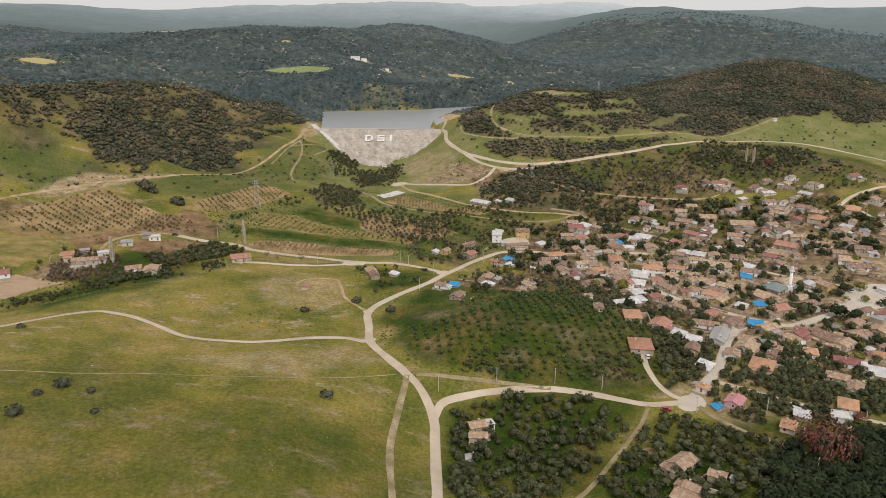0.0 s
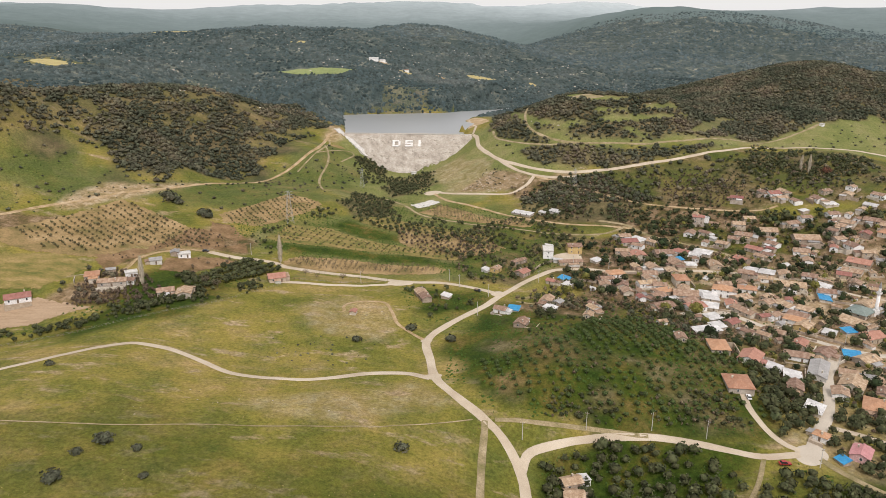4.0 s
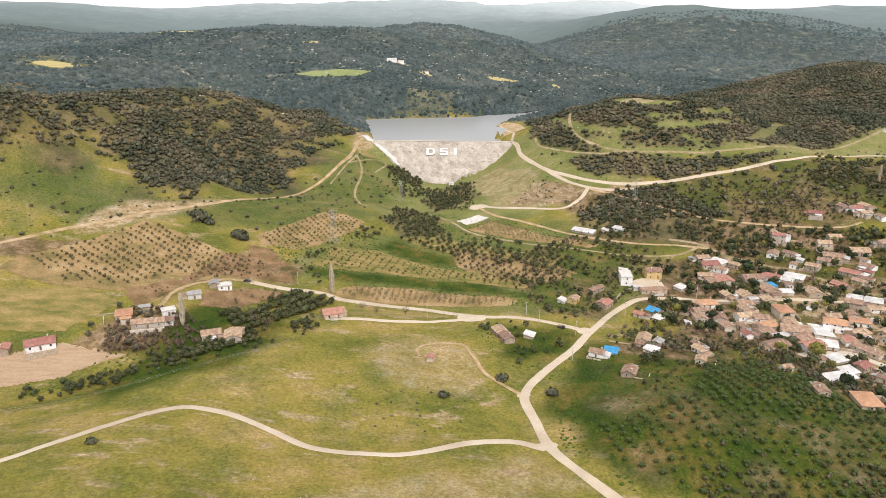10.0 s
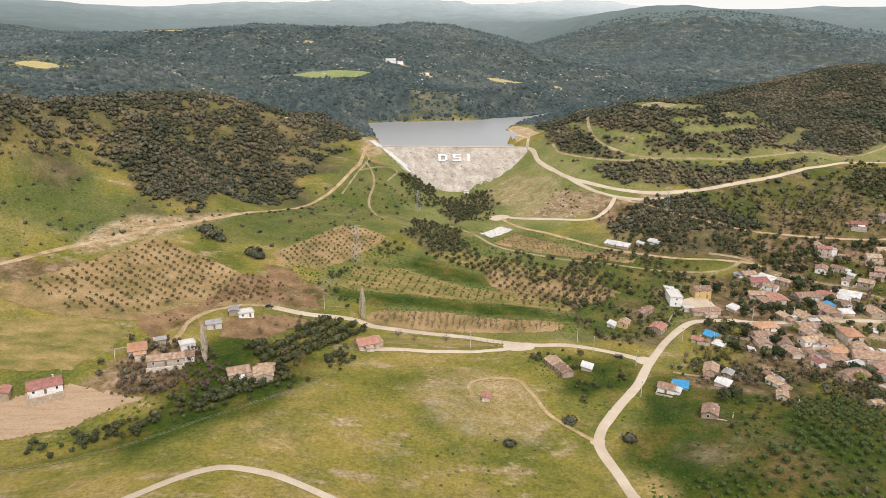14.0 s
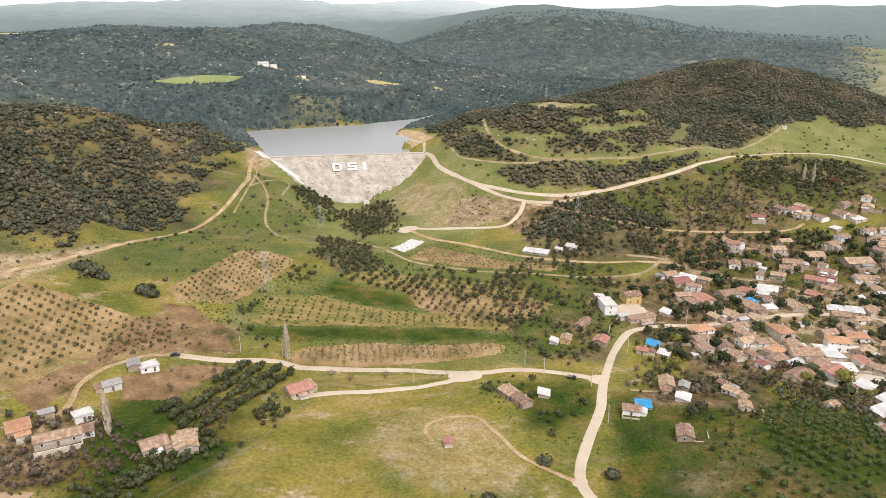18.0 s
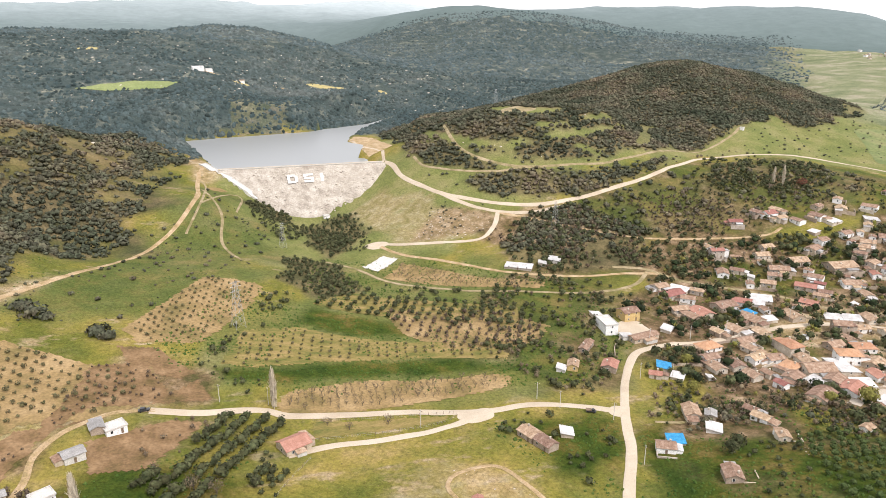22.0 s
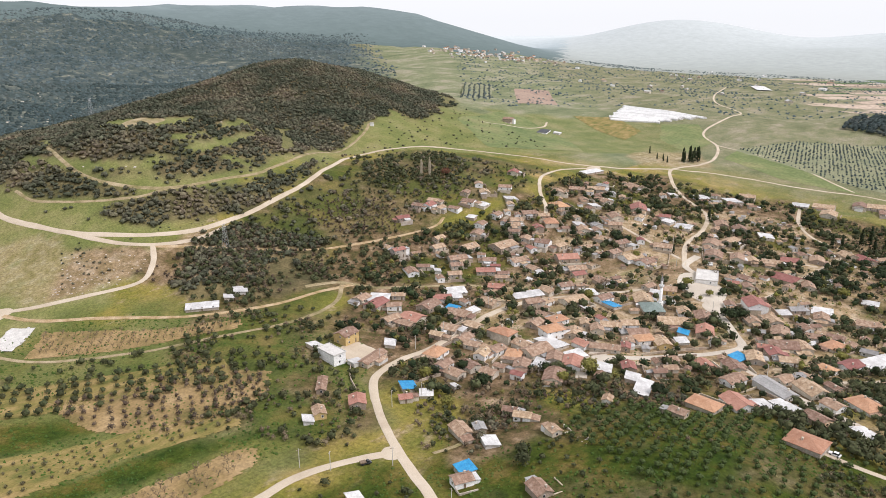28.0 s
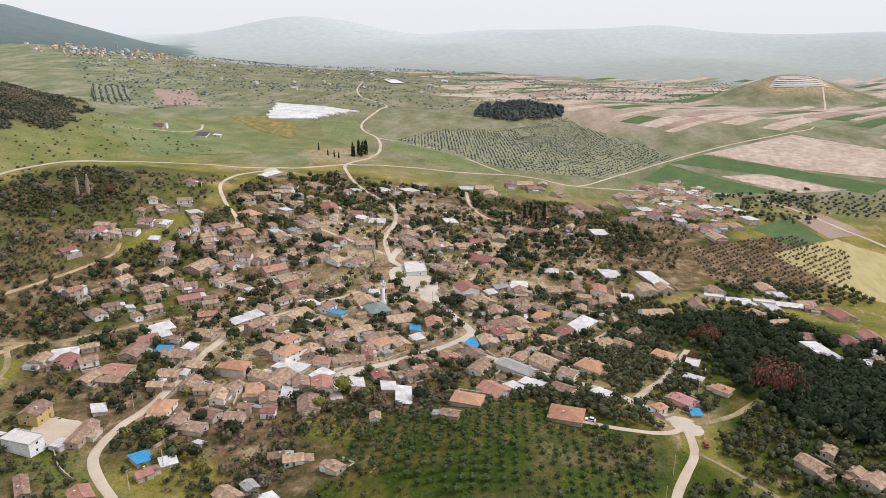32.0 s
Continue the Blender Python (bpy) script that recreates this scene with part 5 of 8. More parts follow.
def far_house(x, y, w, turn, roof):
    """A small house of the town across the plain."""
    top = tagged(new("villa"), "small pale house of the far town", "house", "far town")
    top.matrix_world = pose(x, y, float(zat(x, y)), 0, 0, turn)
    d, h = w * 0.7, 3.8
    solid("wall", *boxes((-w / 2, -d / 2, -2, w / 2, d / 2, h)), rnd_wall(x), top)
    t = d * 0.22
    solid("roof", [(-w / 2 - 0.4, -d / 2 - 0.4, h), (w / 2 + 0.4, -d / 2 - 0.4, h), (w / 2 + 0.4, d / 2 + 0.4, h), (-w / 2 - 0.4, d / 2 + 0.4, h), (-w / 2 - 0.4, 0, h + t), (w / 2 + 0.4, 0, h + t)], [(0, 3, 2, 1), (0, 1, 5, 4), (2, 3, 4, 5), (1, 2, 5), (3, 0, 4)], roof, top)


def far_town():
    rnd = random.Random(17)
    for k in range(120):
        a = rnd.random()
        x, y = 1560 + 190 * a + rnd.gauss(0, 90), 1650 - 200 * a + rnd.gauss(0, 45)
        far_house(x, y, rnd.uniform(7, 12.5), rnd.uniform(0, 90), rnd.choice((TILE, ORANGE, SHEET, TILE)))
    for k in range(26):
        far_house(rnd.uniform(1100, 2300), rnd.uniform(620, 1150), rnd.uniform(9, 18), rnd.uniform(0, 90), rnd.choice((SHEET, SHEET, TILE)))


far_town()


def greenhouse(a, b, width):
    """A long low tunnel of white film on hoops, from one end to the other."""
    a, b = Vector(a), Vector(b)
    d = (b - a).normalized()
    n = Vector((-d.y, d.x))
    top = tagged(new("greenhouse"), "long low tunnel greenhouse under white film", "greenhouse", "greenhouses on the plain")
    m = max(3, int((b - a).length / 12))
    vs, fs = [], []
    for i in range(m + 1):
        p = a.lerp(b, i / m)
        for u, h in ((-1, -0.6), (-1, 1.4), (-0.7, 2.5), (0, 3.1), (0.7, 2.5), (1, 1.4), (1, -0.6)):
            q = p + n * u * width / 2
            vs.append((q.x, q.y, float(zat(p.x, p.y)) + h))
    for i in range(m):
        fs += [(7 * i + k, 7 * i + k + 1, 7 * i + k + 8, 7 * i + k + 7) for k in range(6)]
    solid("film", vs, fs, FILM, top, "white film cover")
    for e in (0, m):
        solid("end_wall", vs[7 * e:7 * e + 7], [tuple(range(7))], SHEET, top)


for _k in range(17):
    _u = _k / 16
    _in = 0.22 * abs(math.sin(_k * 2.3))
    greenhouse((1012 - 178 * _u - 40 * _in, 832 - 58 * _u - 40 * _in), (956 - 93 * _u, 670 + 38 * _u + 60 * _in), 9.0)
far_house(-152, 1283, 15, 10, SHEET)
far_house(-138, 1288, 9, 20, SHEET)
far_house(-96, 1262, 7, 0, TILE)
for _k in range(7):
    _w = 62 - 5 * _k
    road("quarry_bench", 7, [(1560 + 10 * _k, -150 - _w), (1546 + 10 * _k, -150), (1562 + 10 * _k, -150 + _w)], CONC if _k % 2 else ROCK, "pale quarry bench", 1.2)
field("greenhouse_roof", FILM, "white greenhouse film over low frames", 20, [(1650, 800), (1780, 850), (1800, 815), (1670, 765)], 2.2, 8)


def eastern_houses():
    """The end of the village by the plain."""
    rnd = random.Random(29)
    for k in range(150):
        x, y = rnd.uniform(450, 715), rnd.uniform(155, 270)
        if free(x, y) and inside(np.float64(x), np.float64(y), [(660, 258), (705, 190), (603, 163), (512, 185), (460, 214), (511, 234), (552, 266)]):
            house(round(x, 1), round(y, 1), rnd.uniform(7.5, 12), rnd.uniform(6, 8.5), rnd.choice((-40, 50, -35, 45)), 1, rnd.choice(("tile", "tile", "hip", "red", "sheet", "flat")))

# ---- houses ----
WINDOW = boxes((-0.5, -0.05, -0.6, 0.5, 0.03, 0.6))
_v, _f = boxes((-0.4, -0.09, -0.5, 0.4, -0.055, 0.5))
PANE_MESH = bpy.data.meshes.new("pane")
PANE_MESH.from_pydata(_v, [], _f)
PANE_MESH.materials.append(GLASSY)
FRAME_MESH = bpy.data.meshes.new("window")
FRAME_MESH.from_pydata(*[WINDOW[0], [], WINDOW[1]])
FRAME_MESH.materials.append(WHITE)
_v, _f = boxes((-0.45, -0.08, 0, 0.45, 0.03, 2.05))
DOOR_MESH = bpy.data.meshes.new("door")
DOOR_MESH.from_pydata(_v, [], _f)
DOOR_MESH.materials.append(WOOD)
_v, _f = boxes((-0.3, -0.3, -0.6, 0.3, 0.3, 1.0), (-0.38, -0.38, 1.0, 0.38, 0.38, 1.14))
CHIMNEY_MESH = bpy.data.meshes.new("chimney")
CHIMNEY_MESH.from_pydata(_v, [], _f)
CHIMNEY_MESH.materials.append(PLASTER)

PINKR = mat("pink_metal_roof", [(0.42, 0.19, 0.19), (0.50, 0.25, 0.25)], 0.4, 3, rough=0.6)
DARKROOF = mat("dark_sheet_roof", [(0.035, 0.036, 0.042), (0.06, 0.06, 0.068)], 0.4, 3, rough=0.6)
KINDS = {
    "tile": (TILE, [PLASTER, STONE, PLASTER, WHITE], "gable", "small village house with a faded clay tile roof"),
    "hip": (ORANGE, [PLASTER, WHITE], "hip", "village house with an orange hipped tile roof"),
    "red": (REDTILE, [PLASTER, WHITE, STONE], "gable", "village house with a dull red roof"),
    "sheet": (SHEET, [CONC, PLASTER, STONE], "lean", "low outbuilding under a pale metal sheet roof"),
    "grey": (GREYR, [STONE, CONC], "gable", "old shed with a weathered grey roof"),
    "blue": (BLUE, [STONE, PLASTER], "lean", "shed covered by a bright blue tarpaulin"),
    "yellow": (TILE, [YELLOW], "gable", "house with yellow plaster and a tile roof"),
    "pink": (PINKR, [PINKW], "gable", "pink house with a pink metal roof"),
    "flat": (CONC, [WHITE], "flat", "flat-roofed white concrete house"),
    "barn": (TILE, [STONE], "gable", "long old stone barn with a red brown tile roof"),
    "dark": (DARKROOF, [CONC, WHITE], "lean", "long farm shed with a dark sheet roof"),
    "mosque": (TEAL, [PLASTER], "hip", "village mosque with a grey green roof"),
}


def gable_roof(w, d, h, pitch, over, thick=0.16):
    """Two sloping slabs and a ridge cap."""
    y, t = d / 2 + over, math.tan(radians(pitch))
    rz, ez, x = h + d / 2 * t, h - over * t, w / 2 + over
    vs = []
    for sx in (-x, x):
        vs += [(sx, -y, ez), (sx, 0, rz), (sx, y, ez), (sx, y, ez + thick), (sx, 0, rz + thick * 1.1), (sx, -y, ez + thick)]
    fs = [(0, 1, 7, 6), (1, 2, 8, 7), (2, 3, 9, 8), (3, 4, 10, 9), (4, 5, 11, 10), (5, 0, 6, 11), (0, 5, 4, 1), (1, 4, 3, 2), (6, 7, 10, 11), (7, 8, 9, 10)]
    n = len(vs)
    for sx in (-x - 0.03, x + 0.03):
        vs += [(sx, -0.2, rz + thick * 0.75), (sx, 0, rz + thick * 1.1 + 0.1), (sx, 0.2, rz + thick * 0.75)]
    fs += [(n, n + 3, n + 4, n + 1), (n + 1, n + 4, n + 5, n + 2), (n, n + 1, n + 2), (n + 3, n + 5, n + 4)]
    return vs, fs


def hip_roof(w, d, h, pitch, over, thick=0.16):
    t = math.tan(radians(pitch))
    x, y = w / 2 + over, d / 2 + over
    rz, ez, rx = h + d / 2 * t, h - over * t, max(0.2, w / 2 - d / 2)
    vs = [(-x, -y, ez), (x, -y, ez), (x, y, ez), (-x, y, ez), (-x, -y, ez + thick), (x, -y, ez + thick), (x, y, ez + thick), (-x, y, ez + thick), (-rx, 0, rz + thick), (rx, 0, rz + thick)]
    return vs, [(0, 3, 2, 1), (0, 1, 5, 4), (1, 2, 6, 5), (2, 3, 7, 6), (3, 0, 4, 7), (4, 5, 9, 8), (6, 7, 8, 9), (5, 6, 9), (7, 4, 8)]


def house(x, y, w, d, turn, storeys, kind):
    roof_m, walls, shape, label = KINDS[kind]
    w, d = w * 0.97, d * 0.97
    rnd = random.Random(int(x * 7 + y * 13))
    word = {"blue": "shed", "grey": "shed", "sheet": "shed", "mosque": "mosque", "barn": "barn", "tile": "cottage" if w < 8.2 else "house"}.get(kind, "house")
    top = tagged(new(word), label, word, "village houses")
    c, s = math.cos(radians(turn)), math.sin(radians(turn))
    corners = [float(zat(x + u * c - v * s, y + u * s + v * c)) for u, v in ((-w / 2, -d / 2), (w / 2, -d / 2), (w / 2, d / 2), (-w / 2, d / 2))]
    z = sum(corners) / 4
    drop = z - min(corners) + 0.4
    top.matrix_world = pose(x, y, z, 0, 0, turn)
    take(x, y, max(w, d) / 2 + 0.6)
    h = (2.6 if w > 5.3 else 2.05) * storeys + rnd.uniform(-0.25, 0.25) - (0.2 if shape == "lean" else 0)
    wall_m = rnd.choice(walls)
    hx, hy, pitch = w / 2, d / 2, rnd.uniform(17, 23)
    if shape == "gable":
        rz = h + hy * math.tan(radians(pitch))
        vs = [(-hx, -hy, -drop), (hx, -hy, -drop), (hx, hy, -drop), (-hx, hy, -drop), (-hx, -hy, h), (hx, -hy, h), (hx, hy, h), (-hx, hy, h), (-hx, 0, rz), (hx, 0, rz)]
        fs = [(0, 3, 2, 1), (0, 1, 5, 4), (2, 3, 7, 6), (1, 2, 6, 9, 5), (3, 0, 4, 8, 7)]
        solid("wall", vs, fs, wall_m, top)
        solid("roof", *gable_roof(w, d, h, pitch, 0.4), roof_m, top)
        if w > 9 and rnd.random() < 0.45:
            e = rnd.uniform(0.35, 0.5) * w
            ex = solid("lean_to", *boxes((-e / 2, -hy - 2.6, -drop, e / 2, -hy - 0.01, h - 1.0)), rnd.choice([PLASTER, STONE, CONC]), top)
            ex.location.x = rnd.uniform(-0.2, 0.2) * w
            r = solid("lean_to_roof", [(-e / 2 - 0.2, -hy - 2.9, h - 1.0), (e / 2 + 0.2, -hy - 2.9, h - 1.0), (e / 2 + 0.2, -hy, h - 0.45), (-e / 2 - 0.2, -hy, h - 0.45), (-e / 2 - 0.2, -hy - 2.9, h - 0.86), (e / 2 + 0.2, -hy - 2.9, h - 0.86), (e / 2 + 0.2, -hy, h - 0.3), (-e / 2 - 0.2, -hy, h - 0.3)], [(0, 3, 2, 1), (4, 5, 6, 7), (0, 1, 5, 4), (1, 2, 6, 5), (2, 3, 7, 6), (3, 0, 4, 7)], rnd.choice([TILE, SHEET, GREYR, roof_m]), top)
            r.location.x = ex.location.x
    elif shape == "hip":
        solid("wall", *boxes((-hx, -hy, -drop, hx, hy, h)), wall_m, top)
        solid("roof", *hip_roof(w, d, h, pitch, 0.45), roof_m, top)
    elif shape == "lean":
        k = 0.9
        solid("wall", [(-hx, -hy, -drop), (hx, -hy, -drop), (hx, hy, -drop), (-hx, hy, -drop), (-hx, -hy, h - k), (hx, -hy, h - k), (hx, hy, h), (-hx, hy, h)], boxes((0, 0, 0, 1, 1, 1))[1], wall_m, top)
        a, b = hx + 0.35, hy + 0.4
        g = 0.5 * k * 0.4 / hy
        solid("roof", [(-a, -b, h - k - g), (a, -b, h - k - g), (a, b, h + g), (-a, b, h + g), (-a, -b, h - k - g + 0.12), (a, -b, h - k - g + 0.12), (a, b, h + g + 0.12), (-a, b, h + g + 0.12)], boxes((0, 0, 0, 1, 1, 1))[1], roof_m, top)
    else:
        solid("wall", *boxes((-hx, -hy, -drop, hx, hy, h)), wall_m, top)
        solid("roof", *boxes((-hx - 0.3, -hy - 0.3, h, hx + 0.3, hy + 0.3, h + 0.2), (-hx - 0.3, -hy - 0.3, h + 0.2, hx + 0.3, -hy - 0.1, h + 0.6), (-hx - 0.3, hy + 0.1, h + 0.2, hx + 0.3, hy + 0.3, h + 0.6), (-hx - 0.3, -hy - 0.1, h + 0.2, -hx - 0.1, hy + 0.1, h + 0.6), (hx + 0.1, -hy - 0.1, h + 0.2, hx + 0.3, hy + 0.1, h + 0.6)), roof_m, top)
    # a wing and a yard wall, as most of the old houses have
    if w > 5.3 and kind in ("tile", "hip", "red", "grey", "pink") and rnd.random() < 0.6:
        e, g, hh = rnd.uniform(2.4, 4.0), d * rnd.uniform(0.55, 0.9), h - rnd.uniform(0.5, 1.0)
        side = rnd.choice((-1, 1))
        wing = solid("wing", *boxes((-e / 2, -g / 2, -drop - 0.4, e / 2, g / 2, hh)), rnd.choice(walls + [STONE]), top)
        wing.location = (side * (hx + e / 2 + 0.02), rnd.uniform(-0.1, 0.25) * d, 0)
        k, a, b = 0.55, e / 2 + 0.25, g / 2 + 0.3
        lo, hi = (hh + 0.02, hh + k) if side < 0 else (hh + k, hh + 0.02)
        r = solid("wing_roof", [(-a, -b, lo), (a, -b, hi), (a, b, hi), (-a, b, lo), (-a, -b, lo + 0.14), (a, -b, hi + 0.14), (a, b, hi + 0.14), (-a, b, lo + 0.14)], boxes((0, 0, 0, 1, 1, 1))[1], rnd.choice([roof_m, TILE, TILE, SHEET, GREYR]), top)
        r.location = wing.location
    if w > 5.3 and kind in ("tile", "hip", "red", "yellow", "pink", "flat") and rnd.random() < 0.55:
        q, o = rnd.uniform(3, 6), rnd.choice((-1, 1))
        solid("yard_wall", *boxes((-hx, -hy - q, -drop - 0.5, hx, -hy - q + 0.35, 1.3), (o * hx - 0.18, -hy - q + 0.35, -drop - 0.5, o * hx + 0.17, -hy - 0.02, 1.25)), rnd.choice([STONE, PLASTER, STONE]), top)
    # openings on the two sides that look to the valley
    def put(mesh, name, px, py, pz, face):
        ob = new(name, mesh)
        ob.parent = top
        ob.matrix_basis = pose(px, py, pz, 0, 0, face)
        if name == "window":
            p = new("pane", PANE_MESH)
            p.parent = ob
    if (shape != "lean" or w > 9) and w > 5.3:
        side = -hy if (180 + turn) % 360 < 180 or True else hy
        for fl in range(storeys):
            n = max(1, min(3, int(w / 3.6)))
            for k in range(n):
                px = (k + 0.5) / n * w - hx
                if fl == 0 and k == n // 2:
                    put(DOOR_MESH, "door", px, -hy, -0.05, 0)
                else:
                    put(FRAME_MESH, "window", px, -hy, 1.55 + 2.8 * fl, 0)
            put(FRAME_MESH, "window", -hx, rnd.uniform(-0.2, 0.2) * d, 1.55 + 2.8 * fl, -90)
    if w > 5.3 and shape in ("gable", "hip") and rnd.random() < 0.7:
        put(CHIMNEY_MESH, "chimney", rnd.uniform(-0.3, 0.3) * w, rnd.choice((-0.22, 0.22)) * d, h + hy * math.tan(radians(pitch)) * 0.6, 0)
    return top


house(190, 176.5, 8.9, 7, 19, 1, "sheet")
house(194.9, 169.5, 7.2, 6, -62, 1, "tile")
house(202.6, 193.4, 24.3, 10.2, 23, 1, "sheet")
house(208, 166.3, 7.4, 6, -68, 1, "sheet")
house(222.5, 173, 12.5, 9.7, 11, 1, "red")
house(224.3, 198.2, 11.8, 9, -71, 1, "tile")
house(238.9, 157.5, 13, 10.4, 10, 1, "red")
house(247.1, 203.9, 12.5, 10.5, -66, 1, "tile")
house(264.2, 201.6, 9.7, 7.5, 22, 1, "tile")
house(284.8, 157.7, 14.5, 11.9, 20, 1, "red")
house(293.8, 196.5, 20.6, 8.6, 14, 1, "sheet")
house(302.8, 173.4, 11.6, 9, -76, 1, "tile")
house(320.7, 183.9, 9.7, 7.9, 11, 1, "sheet")
house(331.4, 191, 13.6, 10.6, 13, 1, "tile")
house(456.2, 201.2, 16.9, 12.8, 21, 1, "tile")
house(485.7, 202.7, 17.7, 13.3, 17, 1, "tile")
house(494.7, 194.1, 14.6, 11.8, -74, 1, "tile")
house(499.8, 177.4, 14.7, 10.9, 13, 1, "tile")
house(524.2, 161.2, 15.1, 12.8, 30, 2, "sheet")
house(533.5, 204.7, 13.8, 10.1, 20, 1, "tile")
house(544.3, 181, 15.7, 11.4, -72, 1, "tile")
house(553.4, 207.9, 16, 13.3, 16, 1, "tile")
house(572.1, 161.6, 14.4, 10.2, 25, 1, "sheet")
house(577, 191.6, 14.6, 10, -65, 1, "sheet")
house(621, 204.2, 17.4, 14, 87, 1, "tile")
house(10.5, 244.4, 3.5, 3, -88, 1, "sheet")
house(14.3, 263.3, 7.5, 5.3, 17, 1, "tile")
house(14.4, 257.5, 7.4, 5.1, -3, 1, "tile")
house(84.8, 211.1, 9.8, 8.1, -43, 1, "tile")
house(88, 216.4, 5.9, 4.8, -40, 1, "tile")
house(89.2, 231.1, 10, 7.4, 40, 1, "tile")
house(99, 222.4, 6.2, 4.8, -31, 1, "tile")
house(105.2, 221.3, 3.5, 3, 54, 1, "sheet")
house(115.7, 268.9, 4.5, 3.3, -73, 1, "blue")
house(115, 283.5, 5.5, 4.4, -48, 1, "hip")
house(139, 254, 7.2, 5.6, 58, 1, "hip")
house(149.7, 264.8, 8.3, 6.7, 66, 1, "sheet")
house(165, 263.4, 7.8, 6.2, -16, 1, "flat")
house(262.5, 210.7, 12.9, 10.8, 29, 1, "tile")
house(276.9, 244.4, 12.4, 9.1, 11, 1, "tile")
house(295.1, 211.2, 12.8, 10.3, 26, 1, "sheet")
house(310.1, 260.2, 12.2, 9.5, 19, 1, "tile")
house(313.8, 226.6, 12.1, 9.4, 23, 1, "tile")
house(333.6, 265.5, 28.2, 11.8, 24, 1, "sheet")
house(497.5, 226, 11.5, 8.2, 12, 2, "sheet")
house(518.4, 245.5, 15.4, 11.6, 28, 1, "tile")
house(522.7, 262.6, 13.8, 10.2, -63, 1, "tile")
house(538.6, 254.5, 15.8, 13.2, 25, 2, "sheet")
house(555.1, 234.7, 14.3, 10.5, 15, 1, "tile")
house(565, 267.1, 14.6, 10, 13, 1, "red")
house(605.7, 256.7, 15.4, 10.7, -76, 1, "tile")
house(606.5, 221.5, 19.1, 14, -82, 1, "tile")
house(640.9, 233.9, 17.9, 14, -89, 1, "tile")
house(672.1, 218.4, 20.6, 14, 87, 1, "tile")
house(96.8, 321.5, 13.7, 11, 83, 1, "hip")
house(124.5, 272.5, 8.6, 6.8, 52, 1, "pink")
house(123.1, 305.6, 10.1, 7.1, 53, 1, "sheet")
house(123.2, 323.5, 9.5, 6.9, 66, 1, "tile")
house(142.4, 321.3, 8.3, 7, 66, 1, "tile")
house(152.7, 310.8, 12.8, 10.5, 58, 1, "hip")
house(163.8, 325.2, 6.9, 4.4, 59, 1, "tile")
house(175, 275.4, 10.7, 7.8, 62, 1, "hip")
house(186.1, 304.4, 10.3, 7.3, -34, 1, "tile")
house(188.2, 293.8, 10.3, 7.2, 57, 1, "tile")
house(201.4, 325.1, 11.7, 8.5, -24, 1, "red")
house(205.9, 287.8, 9.7, 6.8, -22, 1, "tile")
house(219, 315.5, 23.6, 9.9, -29, 1, "sheet")
house(234, 321.5, 8.1, 5.1, -88, 1, "grey")
house(249.8, 271.3, 18.3, 12.8, -75, 1, "tile")
house(256.4, 314.8, 9.9, 6.1, 1, 1, "tile")
house(260.4, 327.4, 6.2, 4.8, 4, 1, "tile")
house(269.2, 308, 9.5, 6.3, 1, 1, "tile")
house(277.3, 297.6, 13.9, 11.7, 2, 1, "tile")
house(285.6, 312.9, 9.4, 6.4, 86, 1, "tile")
house(288.6, 285.1, 10.6, 7.8, 3, 1, "sheet")
house(298.4, 272.6, 14.3, 10.1, 16, 2, "tile")
house(298.6, 316.8, 12.1, 8.8, 1, 1, "tile")
house(300.3, 303.5, 14.6, 10.7, 1, 1, "red")
house(309.4, 318.8, 6.5, 4, 15, 1, "red")
house(311.9, 307.7, 7.5, 4.7, -78, 1, "red")
house(321.4, 317.5, 7, 5.1, 85, 1, "tile")
house(329.9, 322.4, 7.7, 5.8, 25, 1, "sheet")
house(335.1, 294.3, 18.1, 14, 21, 1, "sheet")
house(450.5, 299.8, 18.8, 14, 18, 1, "sheet")
house(460.4, 324.6, 8.6, 5.9, -14, 1, "tile")
house(461.7, 312.6, 6.3, 4.1, -33, 1, "tile")
house(501.6, 274.4, 15.1, 11.6, -77, 1, "tile")
house(512.7, 319.8, 17.2, 13.1, 11, 1, "tile")
house(525.7, 303.5, 17.5, 14, 12, 1, "tile")
house(530, 325.4, 14.1, 10.2, 11, 1, "tile")
house(542.8, 312.5, 21.5, 14, 21, 1, "tile")
house(558.6, 289.9, 14.6, 11.4, 14, 1, "tile")
house(600.6, 272.7, 17.2, 14, 17, 1, "tile")
house(8, 383.9, 8, 6.2, 64, 1, "tile")
house(85.6, 366.6, 7.1, 5.1, 87, 1, "tile")
house(103.2, 362.4, 12.9, 9.1, 83, 1, "hip")
house(115.4, 352.6, 12.5, 9.9, 54, 1, "red")
house(122.8, 344.2, 8.8, 7.3, 54, 1, "sheet")
house(128.6, 337, 10.5, 7.8, 68, 1, "sheet")
house(142.4, 362.8, 11.1, 7.7, -21, 1, "tile")
house(144.8, 345.1, 19.7, 8.3, 59, 1, "grey")
house(152.6, 379.2, 8.9, 6.7, 53, 1, "red")
house(152.9, 359.8, 5.1, 3.4, 70, 1, "tile")
house(154.1, 332.2, 13, 10.3, 52, 1, "tile")
house(158.9, 344.7, 8.1, 6.6, -26, 1, "tile")
house(159.2, 367.9, 10.8, 8.3, 41, 1, "tile")
house(165.3, 340.5, 7, 4.9, -16, 1, "grey")
house(170, 334.8, 6.5, 5.1, -33, 1, "tile")
house(174.9, 370.2, 8.4, 6.7, -17, 1, "blue")
house(178.7, 363.7, 11.3, 8.2, 24, 1, "tile")
house(186.9, 332.7, 8.5, 7.2, 69, 1, "hip")
house(186.9, 349.6, 9.5, 6.8, -67, 1, "tile")
house(190.8, 387.8, 5.6, 3.6, -66, 1, "tile")
